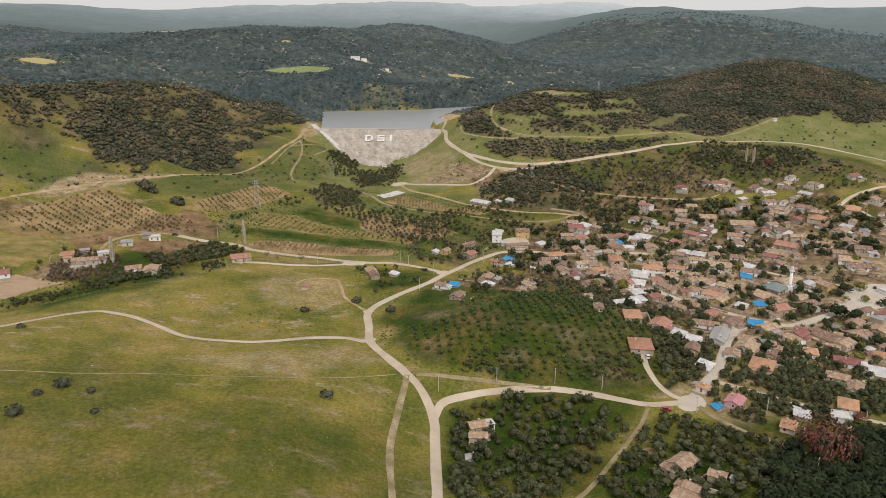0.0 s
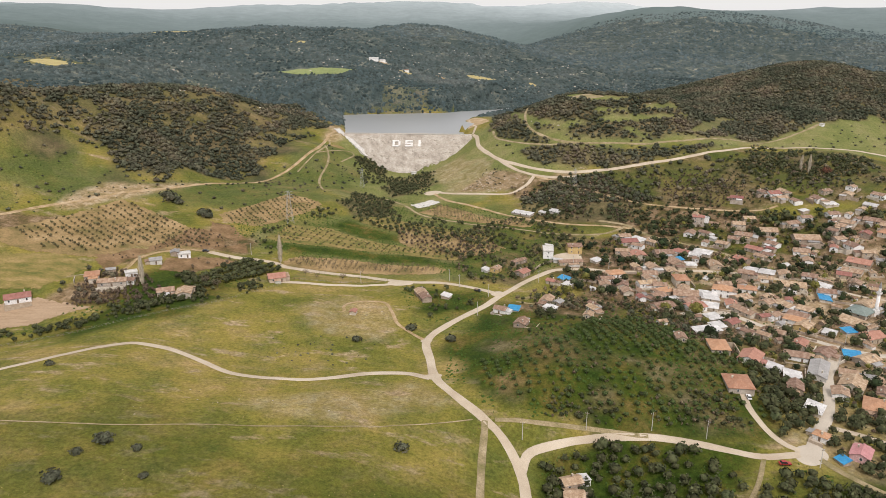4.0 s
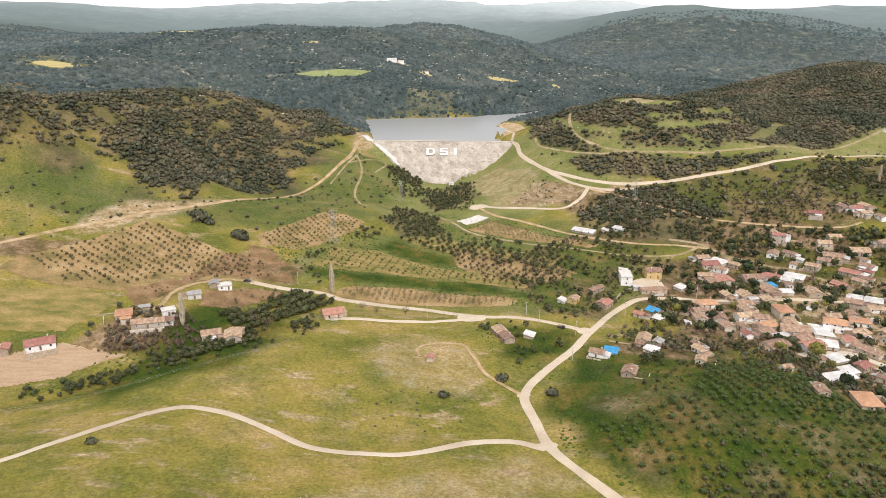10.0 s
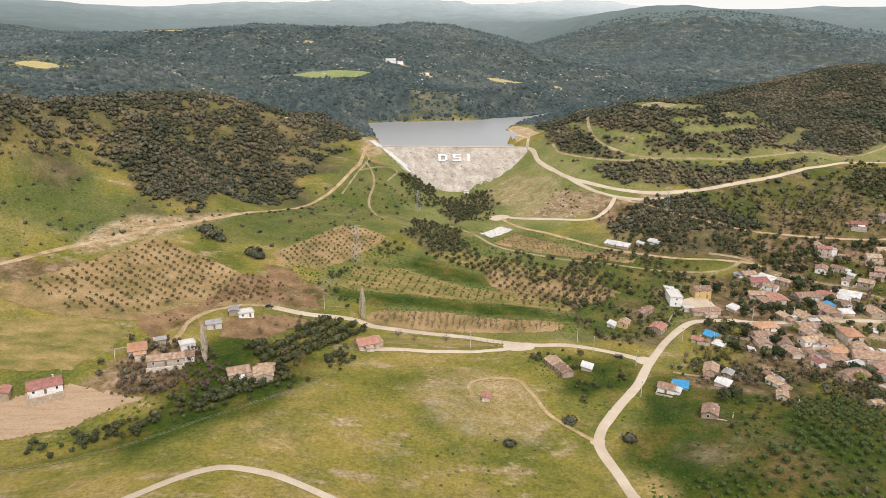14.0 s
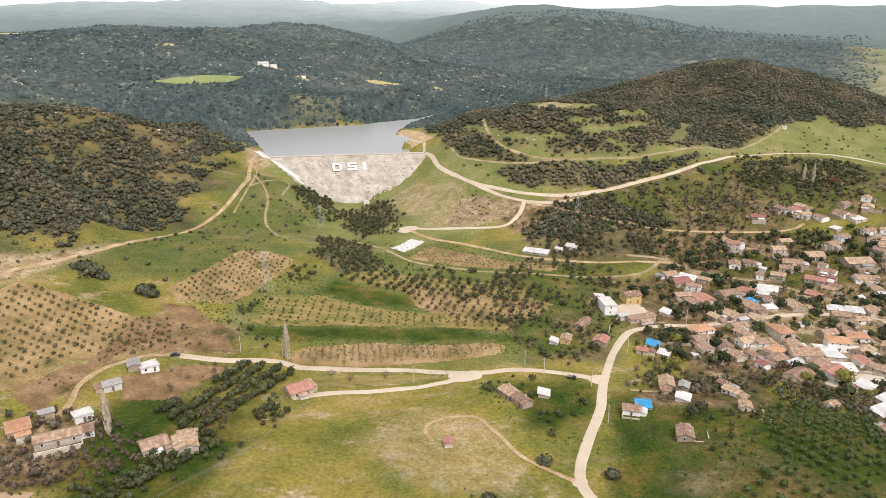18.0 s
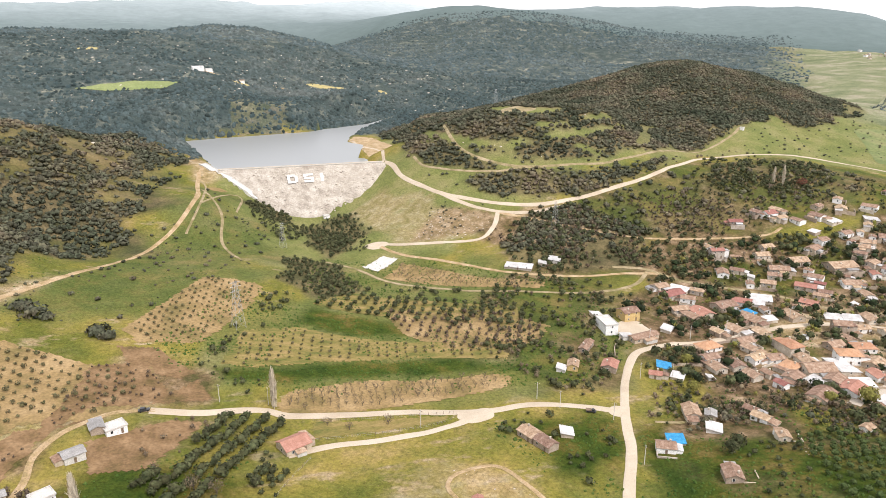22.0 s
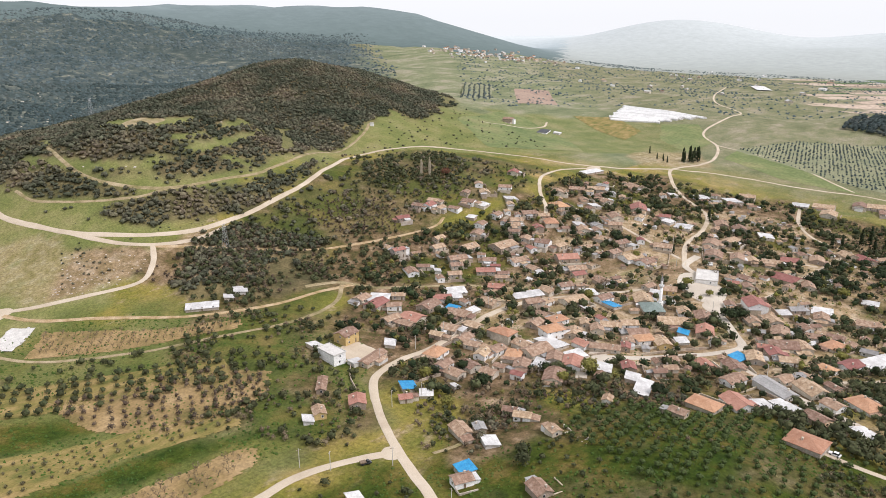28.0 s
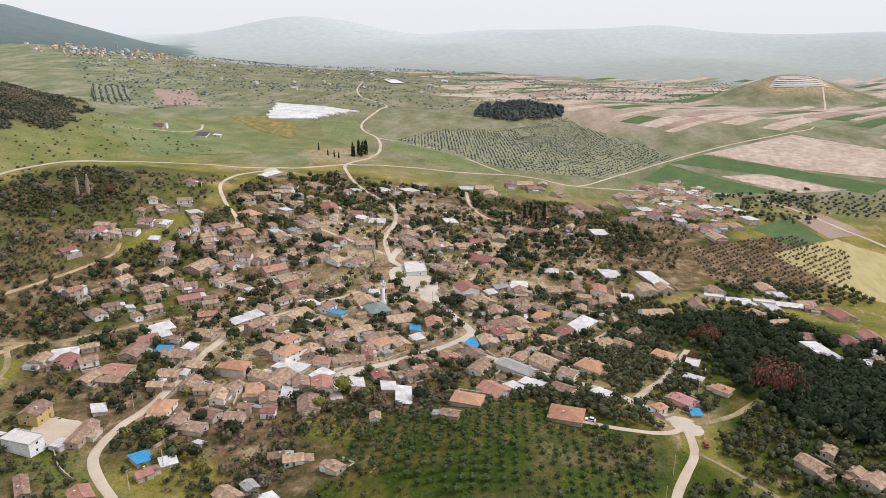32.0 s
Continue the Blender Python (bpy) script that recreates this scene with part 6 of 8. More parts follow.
house(193.4, 358.1, 9.4, 8, 35, 1, "red")
house(197.9, 365, 5.8, 4.8, -64, 1, "red")
house(207.8, 357.7, 15.1, 11.4, -62, 1, "tile")
house(213.4, 349.7, 11.2, 8.7, 37, 1, "tile")
house(221.3, 373.2, 5.6, 4.4, -68, 1, "grey")
house(229.2, 364.4, 12.8, 9.8, 16, 1, "tile")
house(229.6, 337.6, 11.6, 8.7, -21, 1, "hip")
house(237.6, 381.8, 9.5, 7.9, 41, 1, "tile")
house(238.6, 348.3, 9.7, 7.1, -79, 1, "tile")
house(240.8, 331.1, 6.3, 5, -1, 1, "tile")
house(247.5, 373.5, 11.1, 8.9, 41, 1, "tile")
house(247.8, 339.6, 8.8, 6.7, -86, 1, "tile")
house(250.7, 346.8, 6.3, 4.2, -79, 1, "tile")
house(252.1, 356, 8.3, 5.4, 42, 1, "tile")
house(259.8, 353.2, 6.1, 4.4, -48, 1, "tile")
house(261, 387.5, 14.9, 12.1, 34, 2, "red")
house(266.6, 363, 6.3, 5, 42, 1, "tile")
house(268.6, 372.5, 8.1, 6.1, -49, 1, "sheet")
house(272.1, 389.9, 6, 4.9, 29, 1, "sheet")
house(279.4, 386.7, 5.1, 3.1, 31, 1, "tile")
house(280, 353.7, 10.7, 8.6, 15, 1, "tile")
house(280.6, 368.2, 9.2, 7.1, -51, 1, "grey")
house(292.1, 330.5, 13.3, 10, -79, 1, "tile")
house(292.2, 356, 12.1, 10.1, -77, 1, "sheet")
house(293.3, 367, 6, 3.7, -45, 1, "tile")
house(316.7, 381.8, 7.7, 5.4, -10, 1, "tile")
house(329.1, 372.9, 11.8, 8.2, 20, 1, "tile")
house(329.3, 335.8, 9.7, 6.1, -85, 1, "sheet")
house(331, 387, 18.4, 13.8, 76, 1, "red")
house(390.9, 381.1, 13.1, 10.1, 12, 1, "tile")
house(415.5, 377.2, 6.1, 4, 31, 1, "tile")
house(425.1, 367.1, 12.3, 10.4, 44, 1, "tile")
house(426.4, 355.8, 15.3, 11, 44, 1, "red")
house(433.2, 337.8, 8.9, 7.5, 68, 1, "tile")
house(436.9, 346.3, 9.3, 6, -32, 1, "tile")
house(588.3, 340.3, 13.4, 11, -33, 1, "tile")
house(594.6, 364.9, 15.5, 12.5, -75, 1, "tile")
house(600.3, 389.9, 17.6, 12.2, 6, 1, "tile")
house(606.3, 376, 17.7, 14, -81, 1, "tile")
house(616.4, 357.1, 11.9, 9.3, 6, 1, "tile")
house(-276.8, 394.3, 6.8, 5, -72, 1, "red")
house(-263, 399.7, 13, 9.4, 29, 1, "red")
house(-234.8, 426.4, 9.5, 7.8, -69, 1, "hip")
house(-227.9, 435.2, 5.2, 4, 23, 1, "grey")
house(-219.7, 418.6, 15.7, 6.6, 13, 1, "tile")
house(-214.5, 431.4, 6.6, 5.2, 28, 1, "flat")
house(-186.3, 408.7, 9.3, 7.6, 22, 1, "tile")
house(-175.7, 407.8, 10.6, 8.1, -77, 1, "tile")
house(-81.5, 398.3, 4.2, 3.3, 81, 1, "red")
house(-46, 434, 8.5, 6.4, -72, 1, "barn")
house(-43.3, 425.6, 8.5, 5.6, -72, 1, "barn")

house(-31, 432, 6.1, 5, 68, 1, "sheet")
house(-0.7, 409.9, 7.3, 5.6, -29, 1, "tile")
house(6.9, 414.2, 6.7, 5.4, -20, 1, "blue")
house(28.1, 418.1, 7.2, 6.1, 53, 1, "sheet")
house(28.3, 432.7, 9.8, 6.7, 65, 1, "tile")
house(34.3, 427.9, 5.6, 4.5, 52, 1, "grey")
house(46.4, 401, 5.7, 4.7, 65, 1, "tile")
house(52.8, 419.4, 7.3, 5, -66, 1, "tile")
house(54.1, 426.6, 6, 4.2, -66, 1, "tile")
house(85.7, 397.5, 5.1, 4.1, 15, 1, "tile")
house(86.9, 444.3, 6, 4.4, -81, 1, "red")
house(95.7, 429.8, 13.1, 9.3, 23, 1, "tile")
house(98.3, 449.1, 9.4, 7.9, 25, 1, "tile")
house(105, 442.2, 9.6, 6.9, 17, 1, "sheet")
house(107.8, 391, 15.6, 6.6, 14, 1, "sheet")
house(109.8, 413.4, 5.1, 3.7, 8, 1, "tile")
house(114.5, 430.6, 12.3, 9.3, 22, 1, "red")
house(114.8, 440.7, 9.9, 7.4, 25, 1, "tile")
house(117.1, 400.2, 8.1, 6.6, 19, 1, "sheet")
house(120.5, 416.4, 9.1, 7.1, 22, 1, "sheet")
house(125.2, 434.5, 10.1, 7.5, -22, 1, "sheet")
house(127.6, 407.1, 8, 6.5, 34, 1, "red")
house(130.7, 392.8, 6.7, 4.3, -48, 1, "tile")
house(139, 391.1, 6.9, 4.8, -49, 1, "tile")
house(139.5, 438.7, 8.8, 6.7, 78, 1, "red")
house(142.7, 427.1, 15.8, 6.6, -65, 1, "tile")
house(143, 399.5, 5, 3.3, 51, 1, "tile")
house(148, 395, 7.9, 6.1, -39, 1, "tile")
house(149.6, 449.3, 10.9, 9, 25, 1, "tile")
house(150.7, 419.4, 6.6, 4.5, 22, 1, "red")
house(158, 421.5, 7.4, 5.6, 37, 1, "tile")
house(162.9, 442.3, 8.5, 7.2, 34, 1, "tile")
house(166.7, 416.3, 10.3, 8.1, -41, 1, "hip")
house(168.4, 407.6, 11.2, 8, 44, 1, "yellow")
house(172.1, 438.6, 11.5, 8.1, -65, 1, "tile")
house(173.1, 423.3, 11.5, 8.4, -47, 1, "tile")
house(178.5, 447.7, 5.6, 4.5, 67, 1, "red")
house(179.4, 401, 6.7, 5.6, -44, 1, "sheet")
house(181.7, 432.1, 9.8, 8.1, -51, 1, "tile")
house(192.2, 404.9, 6.9, 5.7, 13, 1, "blue")
house(199, 395.6, 12.1, 9.3, 20, 1, "red")
house(201.4, 415.8, 15.3, 12, -60, 1, "tile")
house(203.4, 439.1, 5.2, 3.4, -45, 1, "tile")
house(213.8, 432.5, 14.8, 12.5, 37, 1, "mosque")
house(220.7, 404.5, 12.7, 9.3, 28, 1, "tile")
house(221.9, 416.2, 10.7, 7.3, 31, 1, "tile")
house(223.5, 442.3, 14.1, 11.3, 33, 1, "tile")
house(239.6, 441.4, 6.7, 5.6, -75, 1, "sheet")
house(245.9, 448.6, 8.6, 5.8, -14, 1, "tile")
house(248.6, 437.3, 11.4, 8.9, -70, 1, "yellow")
house(254.1, 400, 7.3, 6.1, 29, 1, "tile")
house(290.5, 427, 22.2, 14, 18, 1, "flat")
house(294.4, 411.1, 7.5, 5.3, -73, 1, "red")
house(295.2, 401.6, 7.8, 6.2, 35, 1, "tile")
house(302.5, 414.5, 7.5, 5.4, 76, 1, "tile")
house(309.3, 409.2, 9.4, 7.4, 79, 1, "tile")
house(322.1, 398.7, 5.3, 4.2, 75, 1, "tile")
house(337.3, 439, 14.9, 12.5, 16, 1, "tile")
house(343.3, 390.7, 6.4, 4.5, -19, 1, "tile")
house(345.5, 424.7, 13.6, 9.5, 15, 1, "tile")
house(347.6, 447, 8.8, 5.7, 29, 1, "tile")
house(350.4, 415.9, 11, 7.9, 30, 1, "tile")
house(357.2, 403.8, 13.8, 9.5, -76, 1, "tile")
house(360, 422.6, 6.7, 4.4, 6, 1, "tile")
house(361.4, 449, 14.1, 11.7, 7, 1, "tile")
house(371.7, 395.5, 12.7, 9.6, -73, 1, "red")
house(376.5, 440.1, 14.4, 10.7, -6, 1, "tile")
house(378.5, 402.2, 6.2, 4.8, 13, 1, "tile")
house(385.7, 399.2, 5.8, 4.1, 8, 1, "tile")
house(387.3, 430.4, 5, 3.6, 10, 1, "tile")
house(392.6, 392, 7.9, 5.8, 35, 1, "tile")
house(401.1, 446.2, 5.4, 4.2, 0, 1, "grey")
house(401.2, 400.5, 5.6, 4.5, 48, 1, "grey")
house(407.5, 412.2, 5.1, 3.4, 31, 1, "tile")
house(411.5, 423.8, 13.7, 10.7, 26, 1, "sheet")
house(412.4, 444.5, 12.2, 10.1, 28, 1, "tile")
house(550.1, 406.6, 18.5, 14, 5, 1, "tile")
house(560.5, 433.8, 15, 10.7, -86, 1, "sheet")
house(572.8, 415.5, 19, 14, -87, 1, "tile")
house(-208.8, 453.6, 7.1, 5.7, 26, 1, "grey")
house(-203.2, 470.7, 6, 4.9, -75, 1, "grey")
house(-197.2, 470, 7.6, 5.9, 24, 1, "flat")
house(-135, 451.1, 10.5, 8.9, 21, 1, "red")
house(-4.7, 486.5, 5.5, 4.3, 54, 1, "sheet")
house(1.7, 487, 7.3, 5.2, 58, 1, "yellow")
house(18.5, 504, 12.5, 4.2, 43, 1, "barn")
house(46.5, 511, 5.5, 6.5, 84, 1, "sheet")
house(18.8, 481.8, 8.6, 7.2, 49, 1, "red")
house(36.1, 469.6, 5.8, 4.7, -37, 1, "red")
house(45.6, 476.4, 8.1, 6.7, 57, 1, "blue")
house(45.9, 465.8, 6, 4.7, -49, 1, "sheet")
house(54.5, 507.5, 17, 6, 8, 1, "barn")
house(61.2, 461.7, 4.2, 3.4, 78, 1, "sheet")
house(74, 514, 8, 5.5, 40, 1, "sheet")
house(70.2, 468.6, 8.7, 6.9, 88, 1, "tile")
house(73.6, 478.1, 8.9, 6.4, 2, 1, "tile")
house(81.3, 456.7, 7.8, 6.5, -84, 1, "tile")
house(81.3, 468.1, 8.7, 7.2, 80, 1, "tile")
house(82.1, 490, 11.5, 8.7, 6, 1, "hip")
house(89.9, 456.1, 6, 4.1, -84, 1, "tile")
house(96.2, 471.3, 9.5, 6.5, 12, 1, "tile")
house(98.3, 502.6, 7.3, 5.3, -81, 1, "tile")
house(101.2, 481.1, 8.1, 6.1, -79, 1, "tile")
house(104, 489.1, 9.8, 7.3, 1, 1, "tile")
house(105, 468.7, 8.9, 7.2, -4, 1, "tile")
house(105.6, 458.7, 9.7, 8.1, 21, 1, "hip")
house(109.9, 502.9, 10, 8.2, -80, 1, "tile")
house(116.5, 452.5, 15, 10.9, -14, 1, "tile")
house(118.5, 461.8, 10.1, 7.4, 79, 1, "tile")
house(120.4, 494.3, 8.6, 7, -90, 1, "tile")
house(120.4, 474.8, 11.9, 8.8, 88, 2, "hip")
house(131, 451.9, 15.6, 10.6, 78, 1, "sheet")
house(137.9, 508.2, 7.6, 5, -4, 1, "sheet")
house(141.1, 457.8, 11.6, 9.5, -27, 2, "hip")
house(147.4, 472.2, 9.2, 7.4, 2, 1, "tile")
house(154.6, 508.6, 11.4, 9.1, 88, 1, "tile")
house(159.9, 465.6, 11.3, 8.2, -21, 1, "hip")
house(160.2, 475.6, 7.3, 6, 85, 1, "tile")
house(166.1, 451.5, 8, 5, 36, 1, "tile")
house(167.3, 486.7, 9.7, 7.6, -30, 2, "tile")
house(172.3, 480.8, 5.4, 3.8, 74, 1, "tile")
house(176.5, 501.1, 9, 7, -31, 1, "sheet")
house(179.4, 484.6, 9, 6.5, -12, 1, "tile")
house(185.6, 496.4, 10.1, 7.8, -31, 1, "sheet")
house(187.4, 462.4, 6.8, 4.2, 63, 1, "sheet")
house(192.6, 473.3, 15.3, 11.9, -19, 1, "tile")
house(195.9, 493, 10.4, 7.8, 73, 1, "tile")
house(203.3, 453.3, 10.4, 7.1, 71, 1, "blue")
house(208.3, 461.3, 10.5, 7.7, -16, 1, "tile")
house(211.4, 472.4, 11.7, 9.6, 50, 1, "sheet")
house(211.6, 490, 9.4, 7.7, -31, 1, "tile")
house(216.9, 482.2, 6.1, 3.7, -32, 1, "tile")
house(233.8, 475.9, 10.1, 8.3, 62, 1, "tile")
house(236.9, 494.6, 9.1, 7.1, -30, 1, "red")
house(239.5, 465.5, 6.1, 4.8, -22, 1, "tile")
house(243.9, 470.8, 6, 4.5, -27, 1, "tile")
house(245.9, 500.8, 12.8, 9.5, -41, 1, "tile")
house(257, 495.5, 5.7, 4, 72, 1, "tile")
house(278, 499.6, 5.7, 3.9, -18, 1, "tile")
house(285.8, 493.3, 10, 8.4, -12, 1, "tile")
house(286.1, 468.8, 12.4, 10.5, -11, 1, "tile")
house(287, 480, 15, 11.9, -26, 1, "tile")
house(304.6, 497.1, 11.6, 9, -19, 1, "tile")
house(308.2, 489.8, 9.1, 7.2, 74, 1, "sheet")
house(320.5, 488.4, 6.8, 5.4, 34, 1, "red")
house(322.7, 471.4, 13.3, 9.6, -75, 1, "tile")
house(335.1, 474.5, 5, 3.2, 17, 1, "sheet")
house(340, 453.4, 6, 3.9, 35, 1, "tile")
house(375, 455.4, 6.4, 5.4, 12, 1, "tile")
house(381.1, 479, 13.2, 10.7, -84, 1, "sheet")
house(383.6, 492.6, 10.3, 8.3, -7, 1, "sheet")
house(391.2, 498.9, 9.3, 7.6, -75, 1, "red")
house(395.9, 458.1, 8.8, 5.5, 3, 1, "tile")
house(396.6, 488.7, 7.3, 4.4, 30, 1, "tile")
house(411.5, 459.2, 13.8, 9.9, 27, 1, "tile")
house(476.9, 497.2, 7.2, 4.8, -39, 1, "tile")
house(477.4, 488.5, 6.9, 4.2, -40, 1, "tile")
house(485.8, 489, 9.1, 6.3, -54, 1, "grey")
house(486.1, 504.5, 15.5, 11.8, -49, 1, "sheet")
house(493.5, 477.7, 9.4, 7.7, 38, 1, "tile")
house(504.7, 461.4, 6.5, 4.4, -73, 1, "tile")
house(504.9, 498.7, 8.4, 5.5, -72, 1, "tile")
house(508.9, 481.9, 17.7, 14, 48, 1, "sheet")
house(510.1, 465.8, 5.6, 4, -68, 1, "tile")
house(538.9, 476.9, 14.7, 11, -80, 1, "tile")
house(41, 522, 13.5, 7.2, 84, 2, "flat")
house(44, 538, 7, 5.8, 84, 1, "sheet")
house(61.2, 533, 10.4, 8.6, 4, 2, "yellow")
house(96.4, 534.5, 10, 6.7, -6, 1, "tile")
house(97.7, 523.7, 9, 6.3, -86, 1, "tile")
house(103.1, 516.3, 5.2, 3.2, 85, 1, "tile")
house(105.3, 566.1, 9.4, 7.7, 9, 1, "tile")
house(105.5, 554.4, 13.6, 9.6, 9, 1, "red")
house(106.6, 526.8, 12.6, 10.5, -88, 1, "red")
house(110.8, 545.4, 8.6, 6, -43, 1, "tile")
house(114.2, 560, 12.2, 8.6, -58, 1, "sheet")
house(123.7, 553.6, 8.4, 5.2, -50, 1, "tile")
house(125.5, 531.3, 13.3, 9.9, 5, 1, "tile")
house(128.1, 511.6, 13.3, 9.5, -81, 1, "tile")
house(132.5, 519.2, 8.1, 6, -82, 1, "blue")
house(139.7, 533, 11, 8.1, -44, 1, "red")
house(145, 519.9, 6.2, 4.2, 79, 1, "tile")
house(148, 529.5, 8.4, 6.1, -42, 1, "sheet")
house(154.8, 534.7, 13.4, 9.2, -37, 1, "sheet")
house(163.6, 553.9, 6.7, 4.6, 57, 1, "tile")
house(169.2, 516.4, 5.6, 4.2, -42, 1, "tile")
house(172.9, 563.9, 5.7, 4.4, 48, 1, "sheet")
house(176.1, 552, 9.1, 7.6, -42, 1, "tile")
house(177.7, 519.8, 10.1, 7.4, -63, 1, "red")
house(187.1, 559, 8.5, 6.5, -37, 1, "tile")
house(194, 527.3, 7.9, 6, -57, 1, "tile")
house(195.9, 541.3, 12.7, 8.9, -50, 1, "red")
house(197, 566, 12.8, 9.2, -31, 1, "tile")
house(201.6, 531.1, 7.9, 6, -46, 1, "tile")
house(207.6, 541.4, 6.7, 4.1, -54, 1, "red")
house(212.5, 550, 9.4, 7.9, -57, 1, "tile")
house(215.3, 558.8, 5.7, 4.2, -64, 1, "tile")
house(226.2, 523, 9.3, 6.5, 69, 1, "tile")
house(228, 537.5, 11.3, 9.1, -20, 1, "tile")
house(232.2, 546.1, 6.1, 4.1, -35, 1, "tile")
house(236.2, 516.1, 6.3, 4, 60, 1, "tile")
house(237.3, 535.9, 5.7, 3.9, 56, 1, "tile")
house(240.6, 558, 18.7, 14, -9, 1, "tile")
house(254, 542.1, 7.9, 5.5, 62, 1, "red")
house(255.3, 549.3, 5.4, 3.5, 53, 1, "tile")
house(259, 515.9, 15.6, 12.2, -42, 1, "red")
house(262.3, 553, 9.7, 7.9, 19, 1, "tile")
house(264, 563.4, 7.9, 5.2, -63, 1, "tile")
house(267.2, 540.5, 11, 9.1, -78, 1, "tile")
house(271.2, 569.7, 9.9, 8.4, -49, 1, "tile")
house(271.4, 528.7, 9.8, 7, -10, 1, "tile")
house(273, 551.1, 6.6, 4.1, 37, 1, "tile")
house(273.2, 514.4, 6.7, 4.9, -22, 1, "grey")
house(281, 512.5, 9.3, 7.9, -26, 1, "tile")
house(283.2, 555, 8.9, 7.4, 47, 1, "red")
house(297.5, 526.3, 5.7, 4.2, 50, 1, "tile")
house(298.4, 539.2, 7.2, 5.7, -44, 1, "tile")
house(298.6, 553.3, 14.3, 10.3, 42, 1, "hip")
house(302, 510.4, 12.9, 9.3, 82, 1, "tile")
house(303.1, 562.6, 9.2, 7.2, -47, 1, "tile")
house(306.3, 529.3, 13.1, 9.1, 42, 1, "tile")
house(313.3, 536.5, 10.6, 7.8, 48, 1, "sheet")
house(313.7, 521.3, 7.8, 6.1, 53, 1, "tile")
house(321.4, 542.9, 6.5, 5.1, 49, 1, "tile")
house(321.8, 526, 9.1, 7.4, 56, 1, "grey")
house(321.9, 556.6, 6, 4.5, 57, 1, "tile")
house(332, 565.6, 16.5, 12.6, 55, 1, "hip")
house(335.5, 517, 11, 8.7, -58, 1, "tile")
house(338.2, 526.7, 8.5, 5.6, 50, 1, "tile")
house(348.8, 546.1, 8.4, 6.3, 52, 1, "tile")
house(351.1, 524.3, 14.1, 9.9, 44, 1, "tile")
house(351.3, 556.6, 5.1, 3.9, 45, 1, "tile")
house(361.7, 548.8, 11.5, 8.2, 56, 1, "sheet")
house(365.3, 560.9, 9.5, 6.5, 43, 1, "tile")
house(368.9, 511.5, 9, 6.4, 13, 1, "tile")
house(380.3, 548.2, 11.9, 9.7, 55, 1, "tile")
house(380.6, 514.9, 6.9, 5.6, -80, 1, "tile")
house(386.1, 558.5, 8.4, 6, 35, 1, "tile")
house(389.4, 568.8, 7.8, 5.5, -70, 1, "tile")
house(391.3, 522.7, 19.6, 14, 25, 1, "red")
house(392.1, 548.5, 5, 4, 41, 1, "sheet")
house(396.5, 560.4, 5.2, 3.5, 26, 1, "tile")
house(404.7, 530.2, 6.1, 4.4, -58, 1, "tile")
house(404.8, 569.8, 15.5, 11, -70, 1, "tile")
house(406.2, 545, 8.1, 5.5, 27, 1, "tile")
house(406.7, 554.7, 9, 5.5, 34, 1, "grey")
house(451.4, 554.4, 18.3, 14, 54, 1, "tile")
house(453.2, 526.9, 8.9, 5.4, 35, 1, "tile")
house(456.2, 566.4, 5.5, 4.1, 39, 1, "tile")
house(466.7, 523, 10.1, 7.6, 41, 1, "sheet")
house(32.9, 618.7, 18.1, 7.6, -36, 1, "sheet")
house(49.4, 617.3, 6.2, 5.3, 59, 1, "sheet")
house(60.2, 621.3, 9.6, 7.8, 58, 1, "sheet")
house(158.3, 573.6, 10.8, 7.4, 58, 1, "tile")
house(169.9, 573.5, 8.8, 5.8, -51, 1, "tile")
house(172.5, 598.3, 9.2, 6.6, -15, 2, "red")
house(173.8, 609, 7.2, 5.6, 77, 1, "tile")
house(182.6, 591.1, 6.7, 4.3, -23, 1, "tile")
house(193.4, 578.3, 5.8, 3.5, 75, 1, "tile")
house(200.4, 586.4, 9.7, 8, -13, 1, "tile")
house(211.5, 594.5, 9.2, 6.9, -2, 1, "tile")
house(217.8, 572.2, 13.4, 10.3, -8, 1, "tile")
house(239.3, 580.7, 11.7, 8.1, 20, 1, "tile")
house(249.5, 624.2, 9.6, 6.7, 8, 1, "tile")
house(252.6, 586.9, 9.6, 7.7, 10, 1, "tile")
house(256.8, 598.7, 7.3, 5.4, -83, 1, "sheet")
house(258.1, 616, 9.8, 7, -85, 1, "tile")
house(269.4, 577.5, 5.8, 3.7, 21, 1, "tile")
house(274.2, 587.8, 10, 7.6, 8, 1, "tile")
house(275.6, 615.4, 11.4, 7.9, -84, 1, "tile")
house(278.9, 572.2, 10.1, 7.5, -46, 1, "tile")
house(280.5, 605.4, 11.4, 8.2, 8, 1, "sheet")
house(285.2, 584.9, 6.5, 4.4, 47, 1, "tile")
house(287.2, 628.1, 9, 6.8, 20, 1, "tile")
house(287.8, 576.7, 5.6, 4.7, 40, 1, "tile")
house(297.2, 572.8, 11.7, 8.8, -40, 1, "tile")
house(298.9, 591.1, 7.8, 5.8, 47, 1, "tile")
house(301.1, 618.7, 10.6, 8.4, 47, 1, "tile")
house(309.1, 597.9, 12, 10, 51, 1, "sheet")
house(325.1, 614.2, 11, 8.9, -63, 1, "tile")
house(345.6, 572.9, 6, 4.2, 36, 1, "tile")
house(358.1, 582.3, 11.6, 9.2, 39, 1, "tile")
house(369.1, 579.1, 5.5, 3.4, -68, 1, "tile")
house(385.6, 578.5, 13.6, 9.2, -70, 1, "tile")
house(410.5, 582.8, 6, 4.9, 11, 1, "tile")
house(421.8, 571.7, 9.7, 7.1, -89, 1, "grey")
house(431.6, 574.2, 7, 4.8, 11, 1, "red")
house(463.8, 605.7, 25.1, 10.6, -14, 1, "sheet")
